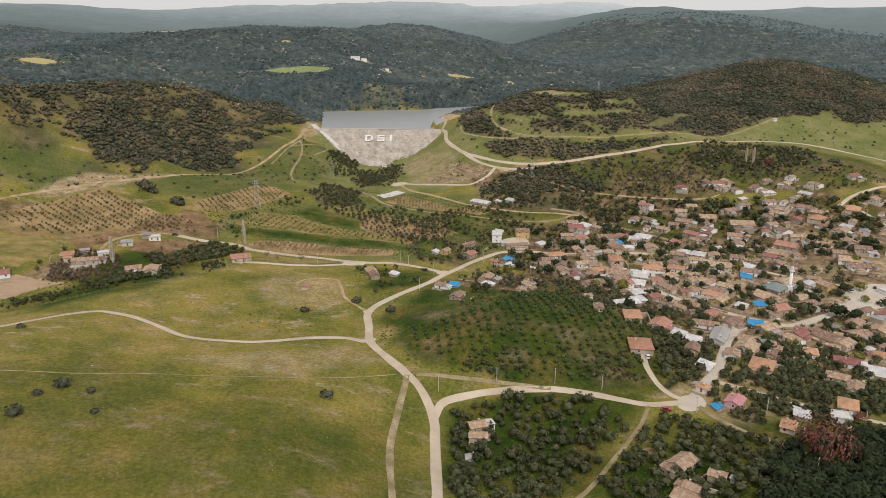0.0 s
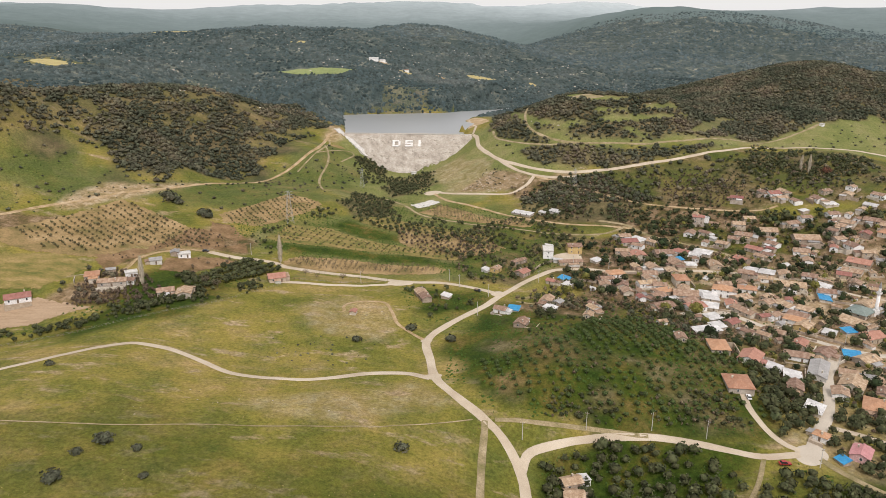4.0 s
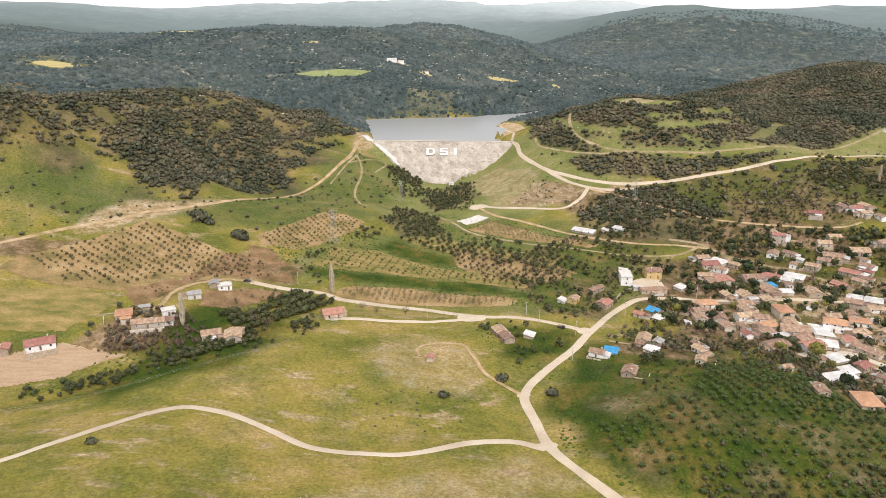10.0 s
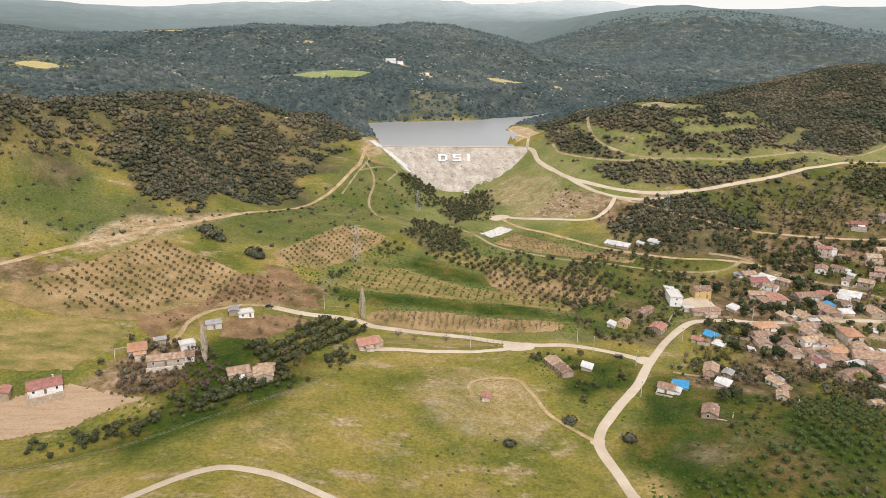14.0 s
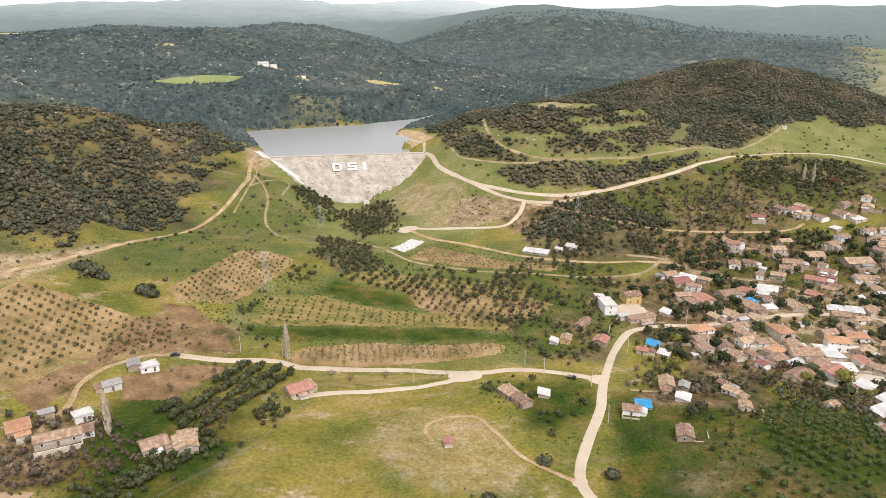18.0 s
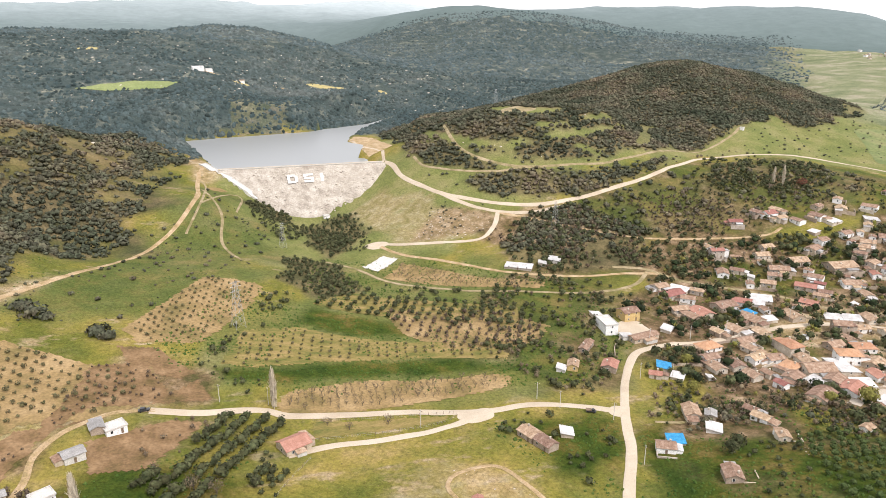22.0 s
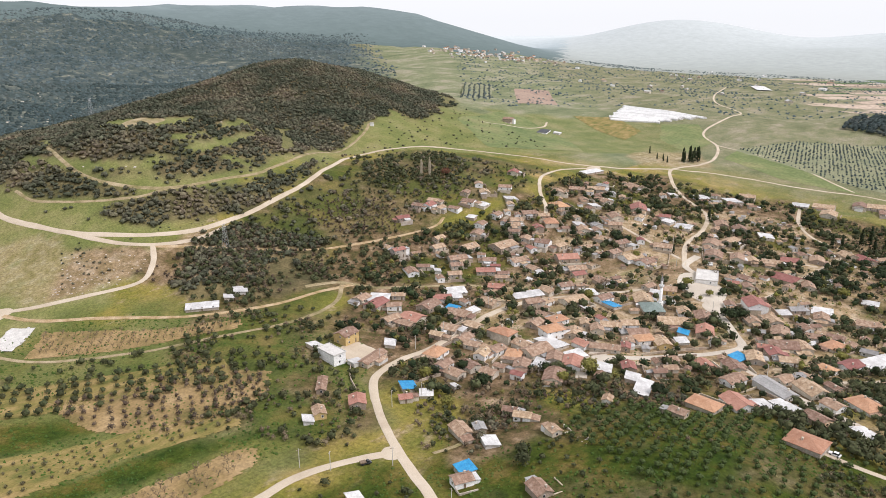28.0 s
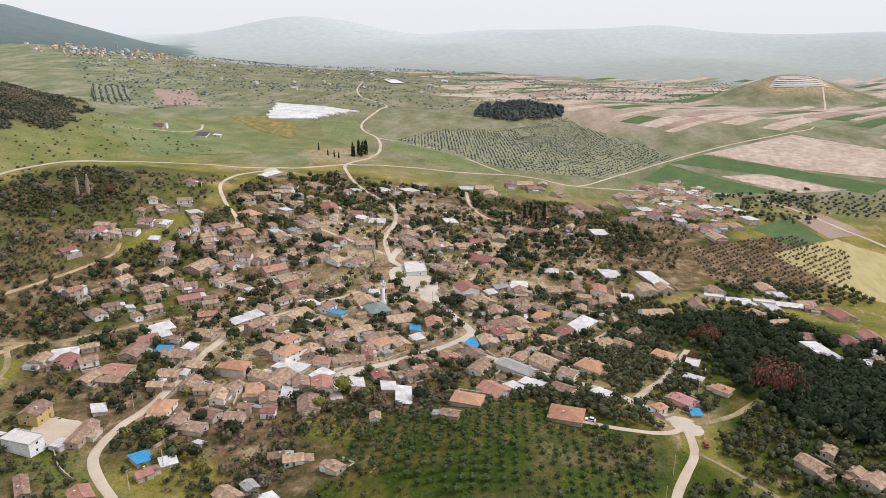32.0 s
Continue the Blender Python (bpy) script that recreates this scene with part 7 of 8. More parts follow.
house(216.2, 633.5, 10.2, 7, -23, 1, "red")
house(240.1, 638.3, 9.5, 7.1, -82, 1, "tile")
house(246.7, 633.3, 10.8, 8.8, 8, 1, "red")
house(255.4, 634.9, 9.8, 7, -81, 1, "tile")
house(311.2, 632.1, 8.1, 6.6, 38, 1, "tile")
house(368, 634.7, 11.9, 9.4, 25, 1, "red")
house(659.9, 780.1, 30.5, 12.8, 20, 1, "dark")
house(669.3, 765.1, 10.6, 8.9, 13, 1, "sheet")
house(376.7, 821.4, 5.4, 3.8, 40, 1, "flat")
house(653.8, 833.2, 13.9, 10.7, -79, 2, "tile")
eastern_houses()
# long low stores along the lane behind the wood
house(299, 230, 12, 5.2, -95, 1, "flat")
house(298, 215, 15, 5.2, -95, 1, "sheet")
house(299, 199, 13, 5.2, -95, 1, "flat")
house(297, 184, 16, 5.2, -95, 1, "sheet")
house(293, 170, 12, 5.2, -95, 1, "tile")


def outbuildings():
    """Sheds, hen houses and stores in the yards between the houses."""
    rnd = random.Random(83)
    n = 0
    while n < 105:
        x, y = rnd.uniform(50, 520), rnd.uniform(280, 600)
        if inside(np.float64(x), np.float64(y), VILLAGE_CORE) and all(free(x + a, y + b) for a in (-2, 0, 2) for b in (-2, 0, 2)):
            house(round(x, 1), round(y, 1), rnd.uniform(2.8, 5.2), rnd.uniform(2.4, 3.6), rnd.choice((20, -65, 45, -40)) + rnd.uniform(-9, 9), 1, rnd.choice(("grey", "sheet", "tile", "tile", "barn", "tile")))
            n += 1


outbuildings()

# ---- plants ----
BUSHES = [leafy(30 + k, 10, 1.05, 1.45, -0.1, 0.46) for k in range(10)]
TUFTS = [lump(0.34, 1, 40 + k, 0.85, -0.3) for k in range(8)]
LOWTREES = [leafy(60 + k, 34, 1.7, 2.9, 0.3, 0.5) for k in range(8)]
RAGGED = [leafy(160 + k, 36, 1.7, 3.6, 0.15, 0.46, 0.6) for k in range(8)]
SAPLINGS = [leafy(200 + k, 18, 0.9, 1.5, 0.15, 0.36, 0.6) for k in range(5)]
BARETREES = [gather([leafy(230 + k, 26, 1.2, 2.0, 0.9, 0.36, 0.0, 0.45), stems(240 + k, 1.2, 0.13, 5, 1.1)]) for k in range(4)]
BIGTREES = [leafy(260 + k, 70, 3.5, 6.2, 0.4, 0.8, 0.8) for k in range(6)]


def kept(x, y, share, seed, clear=True):
    """Those of the places that a share, and what already stands there, leave over."""
    k = np.random.default_rng(seed).random(len(x)) < share
    return (x[k & free(x, y)], y[k & free(x, y)]) if clear else (x[k], y[k])


def maquis():
    """Evergreen scrub on the hills."""
    x, y = points_in(WEST_SCRUB, 3.3, 0.5, seed=2)
    x, y = kept(x, y, scrubby(x, y) ** 1.2, 3)
    spread_out("maquis_scrub", "dense dark green maquis scrub on the west hill", "scrub", BUSHES, x, y, 1.2, 3.4, SCRUB, 4, 0.3)
    x, y = points_in([(0, 640), (0, 920), (40, 1010), (130, 1120), (320, 1260), (720, 1360), (800, 1150), (690, 926), (400, 640)], 3.6, 0.5, seed=5)
    x, y = kept(x, y, scrubby(x, y) ** 1.2, 6)
    spread_out("maquis_scrub", "dense dark green maquis scrub on the dam hill", "scrub", BUSHES, x, y, 1.4, 3.4, SCRUB, 6, 0.3)
    x, y = points_in([(-140, 600), (-140, 830), (-30, 800), (-30, 600)], 3.6, 0.5, seed=7)
    x, y = kept(x, y, scrubby(x, y), 8)
    k = y < 830
    spread_out("creek_thicket", "dark thicket of bushes along the creek", "thicket", LOWTREES, x[k], y[k], 0.5, 1.15, OLIVE, 8)
    near = [(-700, 640), (-900, 1250), (-600, 1560), (700, 1560), (1000, 1350), (700, 1100), (200, 1000), (0, 930), (-160, 900), (-390, 850), (-400, 640)]
    x, y = points_in(near, 6.2, 0.5, seed=9)
    k = (np.random.default_rng(10).random(len(x)) < scrubby(x, y)) & ~inside(x, y, EAST_SCRUB) & ~inside(x, y, WEST_SCRUB)
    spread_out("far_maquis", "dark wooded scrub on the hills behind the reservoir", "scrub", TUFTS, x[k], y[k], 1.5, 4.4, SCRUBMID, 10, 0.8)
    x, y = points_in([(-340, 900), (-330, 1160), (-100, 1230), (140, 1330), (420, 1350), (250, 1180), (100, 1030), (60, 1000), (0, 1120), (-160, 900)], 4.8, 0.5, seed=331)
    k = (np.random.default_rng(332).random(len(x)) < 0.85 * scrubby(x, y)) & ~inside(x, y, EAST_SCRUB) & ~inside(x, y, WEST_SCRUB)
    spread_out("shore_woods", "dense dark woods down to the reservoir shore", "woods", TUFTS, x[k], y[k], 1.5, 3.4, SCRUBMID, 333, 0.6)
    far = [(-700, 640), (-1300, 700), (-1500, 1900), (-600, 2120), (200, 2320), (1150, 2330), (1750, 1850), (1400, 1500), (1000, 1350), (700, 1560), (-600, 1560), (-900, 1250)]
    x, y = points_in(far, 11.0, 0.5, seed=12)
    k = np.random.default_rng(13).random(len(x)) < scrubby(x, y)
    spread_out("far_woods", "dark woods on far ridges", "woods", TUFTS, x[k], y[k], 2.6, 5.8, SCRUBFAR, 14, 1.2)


maquis()


def olive_tree(k):
    """One olive: a short forked trunk under a crown of grey-green clumps."""
    v, f = stems(300 + k, 1.1, 0.2, 4, 1.0)
    ob = tagged(new("olive_tree", array_mesh("trunk", v, f, BARK)), "grey green olive tree in a grassy grove", "olive tree", "olive grove")
    v, f = leafy(320 + k, 52, 1.75, 2.8, 0.4, 0.46)
    c = new("crown", array_mesh("crown", v, f, GROVE, True))
    c.parent = ob
    return ob


def olive_grove():
    """The grove between the road and the village, in rows."""
    kinds = [olive_tree(k) for k in range(5)]
    outline = [(52, 403), (64, 404), (97, 388), (114, 362), (112, 345), (105, 312), (98, 292), (60, 292), (10, 296), (-14, 312), (-20, 335), (8, 346), (26, 352), (38, 378)]
    x, y = points_in(outline, (5.2, 4.6), 0.16, 6, seed=21)
    rng = np.random.default_rng(22)
    k = free(x, y) & (rng.random(len(x)) < np.where(y > 345, 0.97, 0.8))
    x, y = x[k], y[k]
    far = rng.permutation(len(x))
    first = True
    for n, i in enumerate(far[:300]):
        m = Matrix.Translation((x[i], y[i], float(zat(x[i], y[i])))) @ Matrix.Rotation(rng.uniform(0, 6.28), 4, "Z") @ Matrix.Scale(rng.uniform(0.62, 1.05) * (1.0 if y[i] > 342 else 0.8), 4)
        if n < 5:
            kinds[n].matrix_basis = m
        else:
            c = copy_thing(kinds[n % 5], m)
            c.matrix_basis = m
    i = far[300:]
    spread_out("olive_trees", "more grey green olive trees in rows", "olive trees", [leafy(320 + k, 52, 1.75, 2.8, 0.4, 0.46) for k in range(3)], x[i], y[i], 0.65, 1.05, GROVE, 23)


olive_grove()


def orchard(label, outline, spacing, turn, variants, material, lo, hi, seed, jitter=0.1, share=0.95):
    x, y = points_in(outline, spacing, jitter, turn, seed)
    if jitter >= 0.5:
        share = np.clip(share * (2.7 * wob(x, y, 17) - 0.4), 0.04, 0.95)
    x, y = kept(x, y, share, seed + 1)
    spread_out("orchard_trees", label, "orchard trees", variants, x, y, lo, hi, material, seed + 2, 0.05)


orchard("small brown green fruit trees in rows on brown soil", [(-308, 482), (-284, 525), (-270, 551), (-247, 543), (-207, 519), (-192, 515), (-188, 500), (-206, 482), (-232, 480), (-246, 458), (-284, 456)], (4.6, 5.4), -38, SAPLINGS, FRUIT, 0.9, 1.75, 31)
orchard("small brown green fruit trees in rows on tan soil", [(-198, 558), (-162, 619), (-134, 605), (-143, 580), (-167, 542), (-193, 546)], (4.3, 4.6), 32, SAPLINGS, FRUIT, 0.8, 1.4, 34)
orchard("young trees in rows on tan and green strips", [(-157, 519), (-145, 550), (-118, 553), (-35, 522), (-23, 508), (-68, 519), (-112, 521), (-144, 516)], (4.6, 4.9), -13, SAPLINGS, FRUIT, 0.75, 1.35, 37)
orchard("leafless fruit trees in rows on tan soil", [(-136, 484), (-129, 492), (-95, 498), (-38, 489), (-38, 480), (-67, 478), (-114, 477), (-135, 479)], (3.4, 4.0), -6, BARETREES, BARE, 0.8, 1.4, 40, 0.2)
orchard("old olive trees in loose rows", [(-109, 588), (-92, 600), (-79, 609), (8, 561), (26, 550), (14, 528), (-8, 534), (-31, 542), (-70, 566)], (5.6, 6.8), -28, LOWTREES, OLIVE, 0.85, 1.4, 43, 0.2, 0.88)
orchard("leafless fruit trees in rows on tan soil", [(-52, 637), (-35, 657), (4, 611), (38, 592), (30, 586), (-20, 608)], (3.9, 4.2), -42, BARETREES, BARE, 0.75, 1.2, 46, 0.15)
orchard("old leafless and olive trees on brown soil", [(-69, 580), (-46, 568), (-8, 554), (12, 532), (-6, 516), (-19, 516), (-47, 521), (-66, 546)], (5.2, 5.6), -28, RAGGED, MAUVE, 0.65, 1.05, 364, 0.15, 0.9)
orchard("dusky brush on the brown bank", [(-211, 522), (-190, 524), (-183, 507), (-178, 494), (-209, 487), (-227, 455), (-247, 456), (-226, 462), (-218, 489)], 3.4, 0, RAGGED, MAUVE, 0.25, 0.6, 367, 0.45, 0.6)
orchard("scattered olives and bushes on the valley floor", [(-110, 600), (-90, 660), (-50, 620), (60, 565), (60, 520), (25, 500), (25, 560), (-60, 604)], 7, 0, LOWTREES, OLIVE, 0.7, 1.4, 49, 0.5, 0.25)
orchard("dark olive rows on the terraces above the farm", [(-192, 433), (-176, 446), (-156, 483), (-138, 481), (-136, 464), (-160, 430), (-168, 414), (-180, 420)], (2.5, 6.6), 55, LOWTREES, OLIVE, 1.0, 1.6, 52, 0.12)
orchard("mixed bushes below the farm hedge", [(-252, 352), (-225, 378), (-196, 398), (-170, 415), (-150, 440), (-138, 432), (-150, 410), (-172, 390), (-212, 364)], 3.3, 0, LOWTREES, OLIVE, 0.5, 1.2, 55, 0.5, 0.7)
orchard("dusky bushes round the farm yards", [(-250, 405), (-225, 440), (-205, 430), (-180, 405), (-200, 395), (-235, 393)], 2.7, 0, RAGGED, MAUVE, 0.5, 0.95, 58, 0.5, 0.9)
orchard("dark trees round the farm yards", [(-258, 408), (-240, 440), (-222, 432), (-212, 396), (-240, 396)], 5.5, 0, LOWTREES, SCRUB, 0.9, 1.6, 61, 0.5, 0.5)
orchard("brown brush on the bank by the farm", [(-198, 455), (-192, 477), (-160, 478), (-150, 484), (-170, 456), (-184, 438)], 4.4, 0, RAGGED, BARE, 0.4, 0.8, 64, 0.5, 0.4)
orchard("dark olive trees in the garden by the fork", [(4, 272), (29, 281), (62, 277), (78, 260), (60, 238), (45, 222), (20, 200), (3, 205)], 4.6, 0, LOWTREES, OLIVE, 1.0, 1.8, 67, 0.45, 0.9)
orchard("dark olive trees below the crossroads", [(72, 250), (97, 264), (114, 252), (133, 241), (125, 205), (100, 190), (60, 205), (56, 230)], 4.4, 0, LOWTREES, OLIVE, 1.0, 1.8, 70, 0.45, 0.92)
orchard("olive trees behind the corner house", [(92, 300), (112, 345), (140, 335), (130, 312), (110, 286), (100, 284)], 4.6, 0, LOWTREES, OLIVE, 1.1, 1.8, 73, 0.45, 0.95)
orchard("olive trees under the wooded bank", [(128, 300), (172, 300), (225, 295), (235, 270), (180, 268), (150, 284)], 4.6, 0, LOWTREES, OLIVE, 1.0, 1.7, 76, 0.45, 0.85)
orchard("tall dark evergreen wood beside the village", [(120, 205), (112, 225), (136, 224), (158, 246), (200, 255), (226, 282), (255, 240), (262, 200), (200, 150), (130, 170)], 5.6, 0, BIGTREES, DARKLEAF, 0.8, 1.35, 79, 0.4, 0.95)
orchard("tall dark evergreens south of the wood", [(126, 240), (160, 250), (185, 205), (160, 150), (90, 130), (92, 185), (112, 210)], 5.2, 0, BIGTREES, DARKLEAF, 0.8, 1.3, 82, 0.4, 0.9)
orchard("dark trees in the middle of the village", [(395, 390), (461, 349), (413, 322), (345, 300), (313, 333), (329, 375)], 6.5, 0, LOWTREES, DARKLEAF, 1.2, 2.2, 85, 0.5, 0.55)
orchard("brown leafless orchard in rows east of the village", [(425, 232), (485, 134), (447, 100), (374, 120), (330, 190), (350, 225)], (5, 5.4), -40, RAGGED, MAUVE, 0.6, 1.0, 88, 0.15, 0.92)
orchard("olive trees in rows behind the wood", [(300, 190), (335, 226), (350, 200), (360, 130), (327, 118)], (6, 6), -40, LOWTREES, OLIVE, 1.0, 1.6, 89, 0.15, 0.9)
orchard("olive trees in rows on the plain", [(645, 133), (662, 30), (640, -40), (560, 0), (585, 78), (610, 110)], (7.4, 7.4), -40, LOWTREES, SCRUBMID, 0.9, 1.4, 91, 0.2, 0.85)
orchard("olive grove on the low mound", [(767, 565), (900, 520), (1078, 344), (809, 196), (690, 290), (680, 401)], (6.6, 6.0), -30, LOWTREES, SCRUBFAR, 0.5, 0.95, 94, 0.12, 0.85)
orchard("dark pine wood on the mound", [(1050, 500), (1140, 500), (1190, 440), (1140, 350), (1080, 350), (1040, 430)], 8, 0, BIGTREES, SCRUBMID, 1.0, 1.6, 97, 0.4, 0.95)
orchard("brush on the bank above the village", [(111, 686), (160, 700), (247, 690), (330, 720), (390, 668), (430, 620), (330, 600), (250, 618), (170, 632), (105, 660)], 5.4, 0, RAGGED, OLIVE, 0.5, 1.15, 100, 0.5, 0.4)
orchard("brown leafless brush above the village", [(200, 640), (260, 690), (330, 700), (340, 640), (260, 622)], 4.6, 0, RAGGED, BARE, 0.4, 0.9, 103, 0.5, 0.7)
orchard("grey green olives and bushes west of the village", [(105, 600), (60, 560), (45, 520), (20, 475), (-10, 458), (-45, 528), (10, 600), (40, 615), (100, 650), (120, 620)], 4.6, 0, LOWTREES, OLIVE, 0.5, 1.3, 304, 0.5, 0.5)
orchard("brown leafless brush west of the village", [(105, 600), (60, 560), (45, 520), (20, 475), (-10, 458), (-45, 528), (10, 600), (40, 615), (100, 650), (120, 620)], 5.4, 0, RAGGED, BARE, 0.4, 0.9, 307, 0.5, 0.55)
orchard("dark bushes and olives behind the crossroads", [(170, 242), (215, 275), (225, 303), (296, 262), (320, 222), (280, 190), (220, 215)], 5, 0, LOWTREES, OLIVE, 0.9, 1.7, 310, 0.5, 0.85)
orchard("mixed trees east of the village", [(420, 340), (480, 415), (540, 400), (560, 330), (510, 205), (430, 232), (300, 262), (330, 290)], 5.4, 0, RAGGED, OLIVE, 0.5, 1.2, 313, 0.5, 0.6)
orchard("russet and brown brush east of the village", [(420, 340), (480, 415), (540, 400), (560, 330), (510, 205), (430, 232), (300, 262), (330, 290)], 6.4, 0, RAGGED, BARE, 0.5, 1.1, 316, 0.5, 0.6)
orchard("olive trees at the village edge", [(-8, 458), (18, 480), (40, 530), (60, 560), (90, 560), (60, 545), (50, 510), (28, 492)], 5, 0, LOWTREES, OLIVE, 0.8, 1.5, 106, 0.5, 0.75)
orchard("trees and brush below the village houses", [(52, 495), (80, 490), (110, 440), (112, 400), (95, 388), (60, 400), (30, 440), (36, 478)], 5, 0, RAGGED, OLIVE, 0.6, 1.2, 109, 0.5, 0.6)
orchard("bare and budding trees below the village houses", [(52, 495), (80, 490), (110, 440), (112, 400), (95, 388), (60, 400), (30, 440), (36, 478)], 8, 0, RAGGED, BARE, 0.6, 1.3, 112, 0.5, 0.5)
orchard("bushes on the green by the barn", [(-58, 440), (-45, 455), (-20, 447), (-12, 425), (-38, 396), (-46, 400), (-34, 425)], 4.6, 0, LOWTREES, OLIVE, 0.5, 1.2, 115, 0.5, 0.45)
orchard("bushes along the grove's top edge", [(10, 418), (40, 422), (90, 392), (112, 352), (118, 358), (96, 400), (45, 432)], 4.5, 0, LOWTREES, SCRUB, 0.7, 1.4, 118, 0.5, 0.6)
orchard("scattered bushes on the terraces under the dam", [(-20, 690), (20, 735), (50, 705), (40, 690), (20, 678)], 5, 0, BUSHES, SCRUB, 0.5, 1.2, 121, 0.5, 0.4)
orchard("olive trees by the dam hamlet", [(60, 690), (100, 680), (120, 650), (95, 600), (60, 640)], 6, 0, LOWTREES, SCRUB, 0.8, 1.7, 124, 0.5, 0.5)

orchard("green hedge bushes behind the pasture fence", [(-275, 350), (-230, 362), (-200, 378), (-172, 398), (-150, 424), (-140, 446), (-146, 450), (-160, 426), (-190, 396), (-225, 374), (-270, 362)], 2.4, 0, LOWTREES, OLIVE, 0.5, 1.15, 181, 0.5, 0.95)
orchard("mixed trees and brush over the valley floor", [(-112, 600), (-92, 668), (-60, 640), (-10, 600), (62, 566), (66, 552), (30, 556), (-43, 594), (-95, 600)], 6.0, 0, LOWTREES, OLIVE, 0.6, 1.3, 184, 0.5, 0.22)
orchard("green hedges between the fields", [(-170, 520), (-128, 602), (-112, 600), (-130, 568), (-122, 556), (-140, 553), (-162, 522), (-140, 500), (-150, 492)], 4.2, 0, LOWTREES, OLIVE, 0.4, 1.1, 187, 0.5, 0.6)
orchard("bushes on the village edge gardens", [(20, 520), (60, 552), (70, 535), (52, 512), (34, 500)], 4.6, 0, LOWTREES, OLIVE, 0.7, 1.4, 190, 0.5, 0.7)
orchard("bushes and small trees behind the road houses", [(8, 432), (30, 452), (70, 450), (60, 410), (30, 405), (12, 415)], 4.4, 0, LOWTREES, OLIVE, 0.5, 1.2, 193, 0.5, 0.45)
orchard("brown brush behind the road houses", [(8, 438), (40, 470), (70, 455), (60, 420), (30, 412)], 5, 0, RAGGED, BARE, 0.5, 1.0, 196, 0.5, 0.5)
orchard("brush around the dam hamlet", [(60, 660), (110, 690), (150, 640), (110, 600), (70, 606)], 3.8, 0, RAGGED, MAUVE, 0.5, 1.1, 199, 0.5, 0.85)
orchard("dark olives around the dam hamlet", [(30, 640), (60, 690), (110, 694), (150, 640), (110, 595), (70, 600), (48, 606)], 4.2, 0, LOWTREES, OLIVE, 0.7, 1.5, 335, 0.5, 0.85)
orchard("scrub on the bank below the dam hill road", [(10, 735), (50, 716), (110, 700), (100, 692), (52, 704), (30, 690), (12, 690), (0, 720)], 5, 0, BUSHES, SCRUB, 0.5, 1.3, 202, 0.5, 0.45)
orchard("mixed gardens east of the crossroads", [(118, 262), (150, 290), (180, 262), (200, 258), (160, 245), (135, 250)], 4.4, 0, LOWTREES, OLIVE, 0.7, 1.4, 205, 0.5, 0.8)


_low = [(8, 292), (60, 288), (98, 290), (110, 300), (104, 330), (84, 314), (50, 308), (14, 310)]
orchard("dark rough brush at the foot of the grove", _low, 3.2, 0, LOWTREES, OLIVE, 0.3, 0.85, 371, 0.5, 0.6)
orchard("brown and yellow brush at the foot of the grove", _low, 3.6, 0, RAGGED, FRUIT, 0.2, 0.5, 374, 0.5, 0.6)
orchard("dark brush on the bank below the lone house", [(8, 384), (20, 410), (44, 400), (52, 404), (38, 378), (24, 354), (6, 362)], 3.4, 0, LOWTREES, OLIVE, 0.3, 0.8, 377, 0.5, 0.35)
orchard("mauve leafless brush on the bank above the village", [(150, 690), (192, 684), (228, 668), (222, 630), (196, 622), (158, 648)], 3.4, 0, RAGGED, MAUVE, 0.4, 0.85, 320, 0.45, 0.8)
orchard("grey green olive wood beside the hill road", [(222, 707), (245, 722), (276, 752), (315, 745), (375, 715), (352, 668), (300, 652), (250, 650), (238, 690)], 4.6, 0, LOWTREES, OLIVE, 0.8, 1.6, 323, 0.5, 0.6)
orchard("dark thicket below the spillway", [(-127, 803), (-112, 815), (-94, 788), (-86, 726), (-109, 720), (-125, 758)], 3.6, 0, LOWTREES, OLIVE, 0.5, 1.15, 326, 0.45, 0.75)
orchard("dark thicket at the foot of the dam", [(-80, 745), (-56, 753), (-43, 713), (-58, 683), (-85, 701)], 3.8, 0, LOWTREES, OLIVE, 0.5, 1.15, 329, 0.45, 0.7)


orchard("dense olives and bushes round the crossroads", [(112, 345), (135, 325), (160, 350), (200, 340), (260, 300), (300, 262), (230, 268), (170, 262), (118, 262), (112, 290)], 3.9, 0, LOWTREES, OLIVE, 0.9, 1.6, 340, 0.45, 0.8)
orchard("brown brush round the crossroads", [(112, 345), (135, 325), (160, 350), (200, 340), (260, 300), (300, 262), (230, 268), (170, 262), (118, 262), (112, 290)], 6, 0, RAGGED, MAUVE, 0.5, 1.0, 343, 0.5, 0.7)
orchard("trees and brush round the eastern houses", [(520, 180), (640, 190), (685, 60), (540, 95)], 6.5, 0, LOWTREES, OLIVE, 0.8, 1.7, 346, 0.5, 0.8)
orchard("brown brush under the grove", [(10, 292), (96, 288), (112, 345), (92, 384), (62, 402), (40, 400), (60, 340), (20, 320)], 6, 0, RAGGED, BARE, 0.3, 0.7, 349, 0.5, 0.5)


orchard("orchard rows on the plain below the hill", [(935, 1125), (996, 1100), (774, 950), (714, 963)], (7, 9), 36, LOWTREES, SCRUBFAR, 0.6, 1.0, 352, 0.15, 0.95)


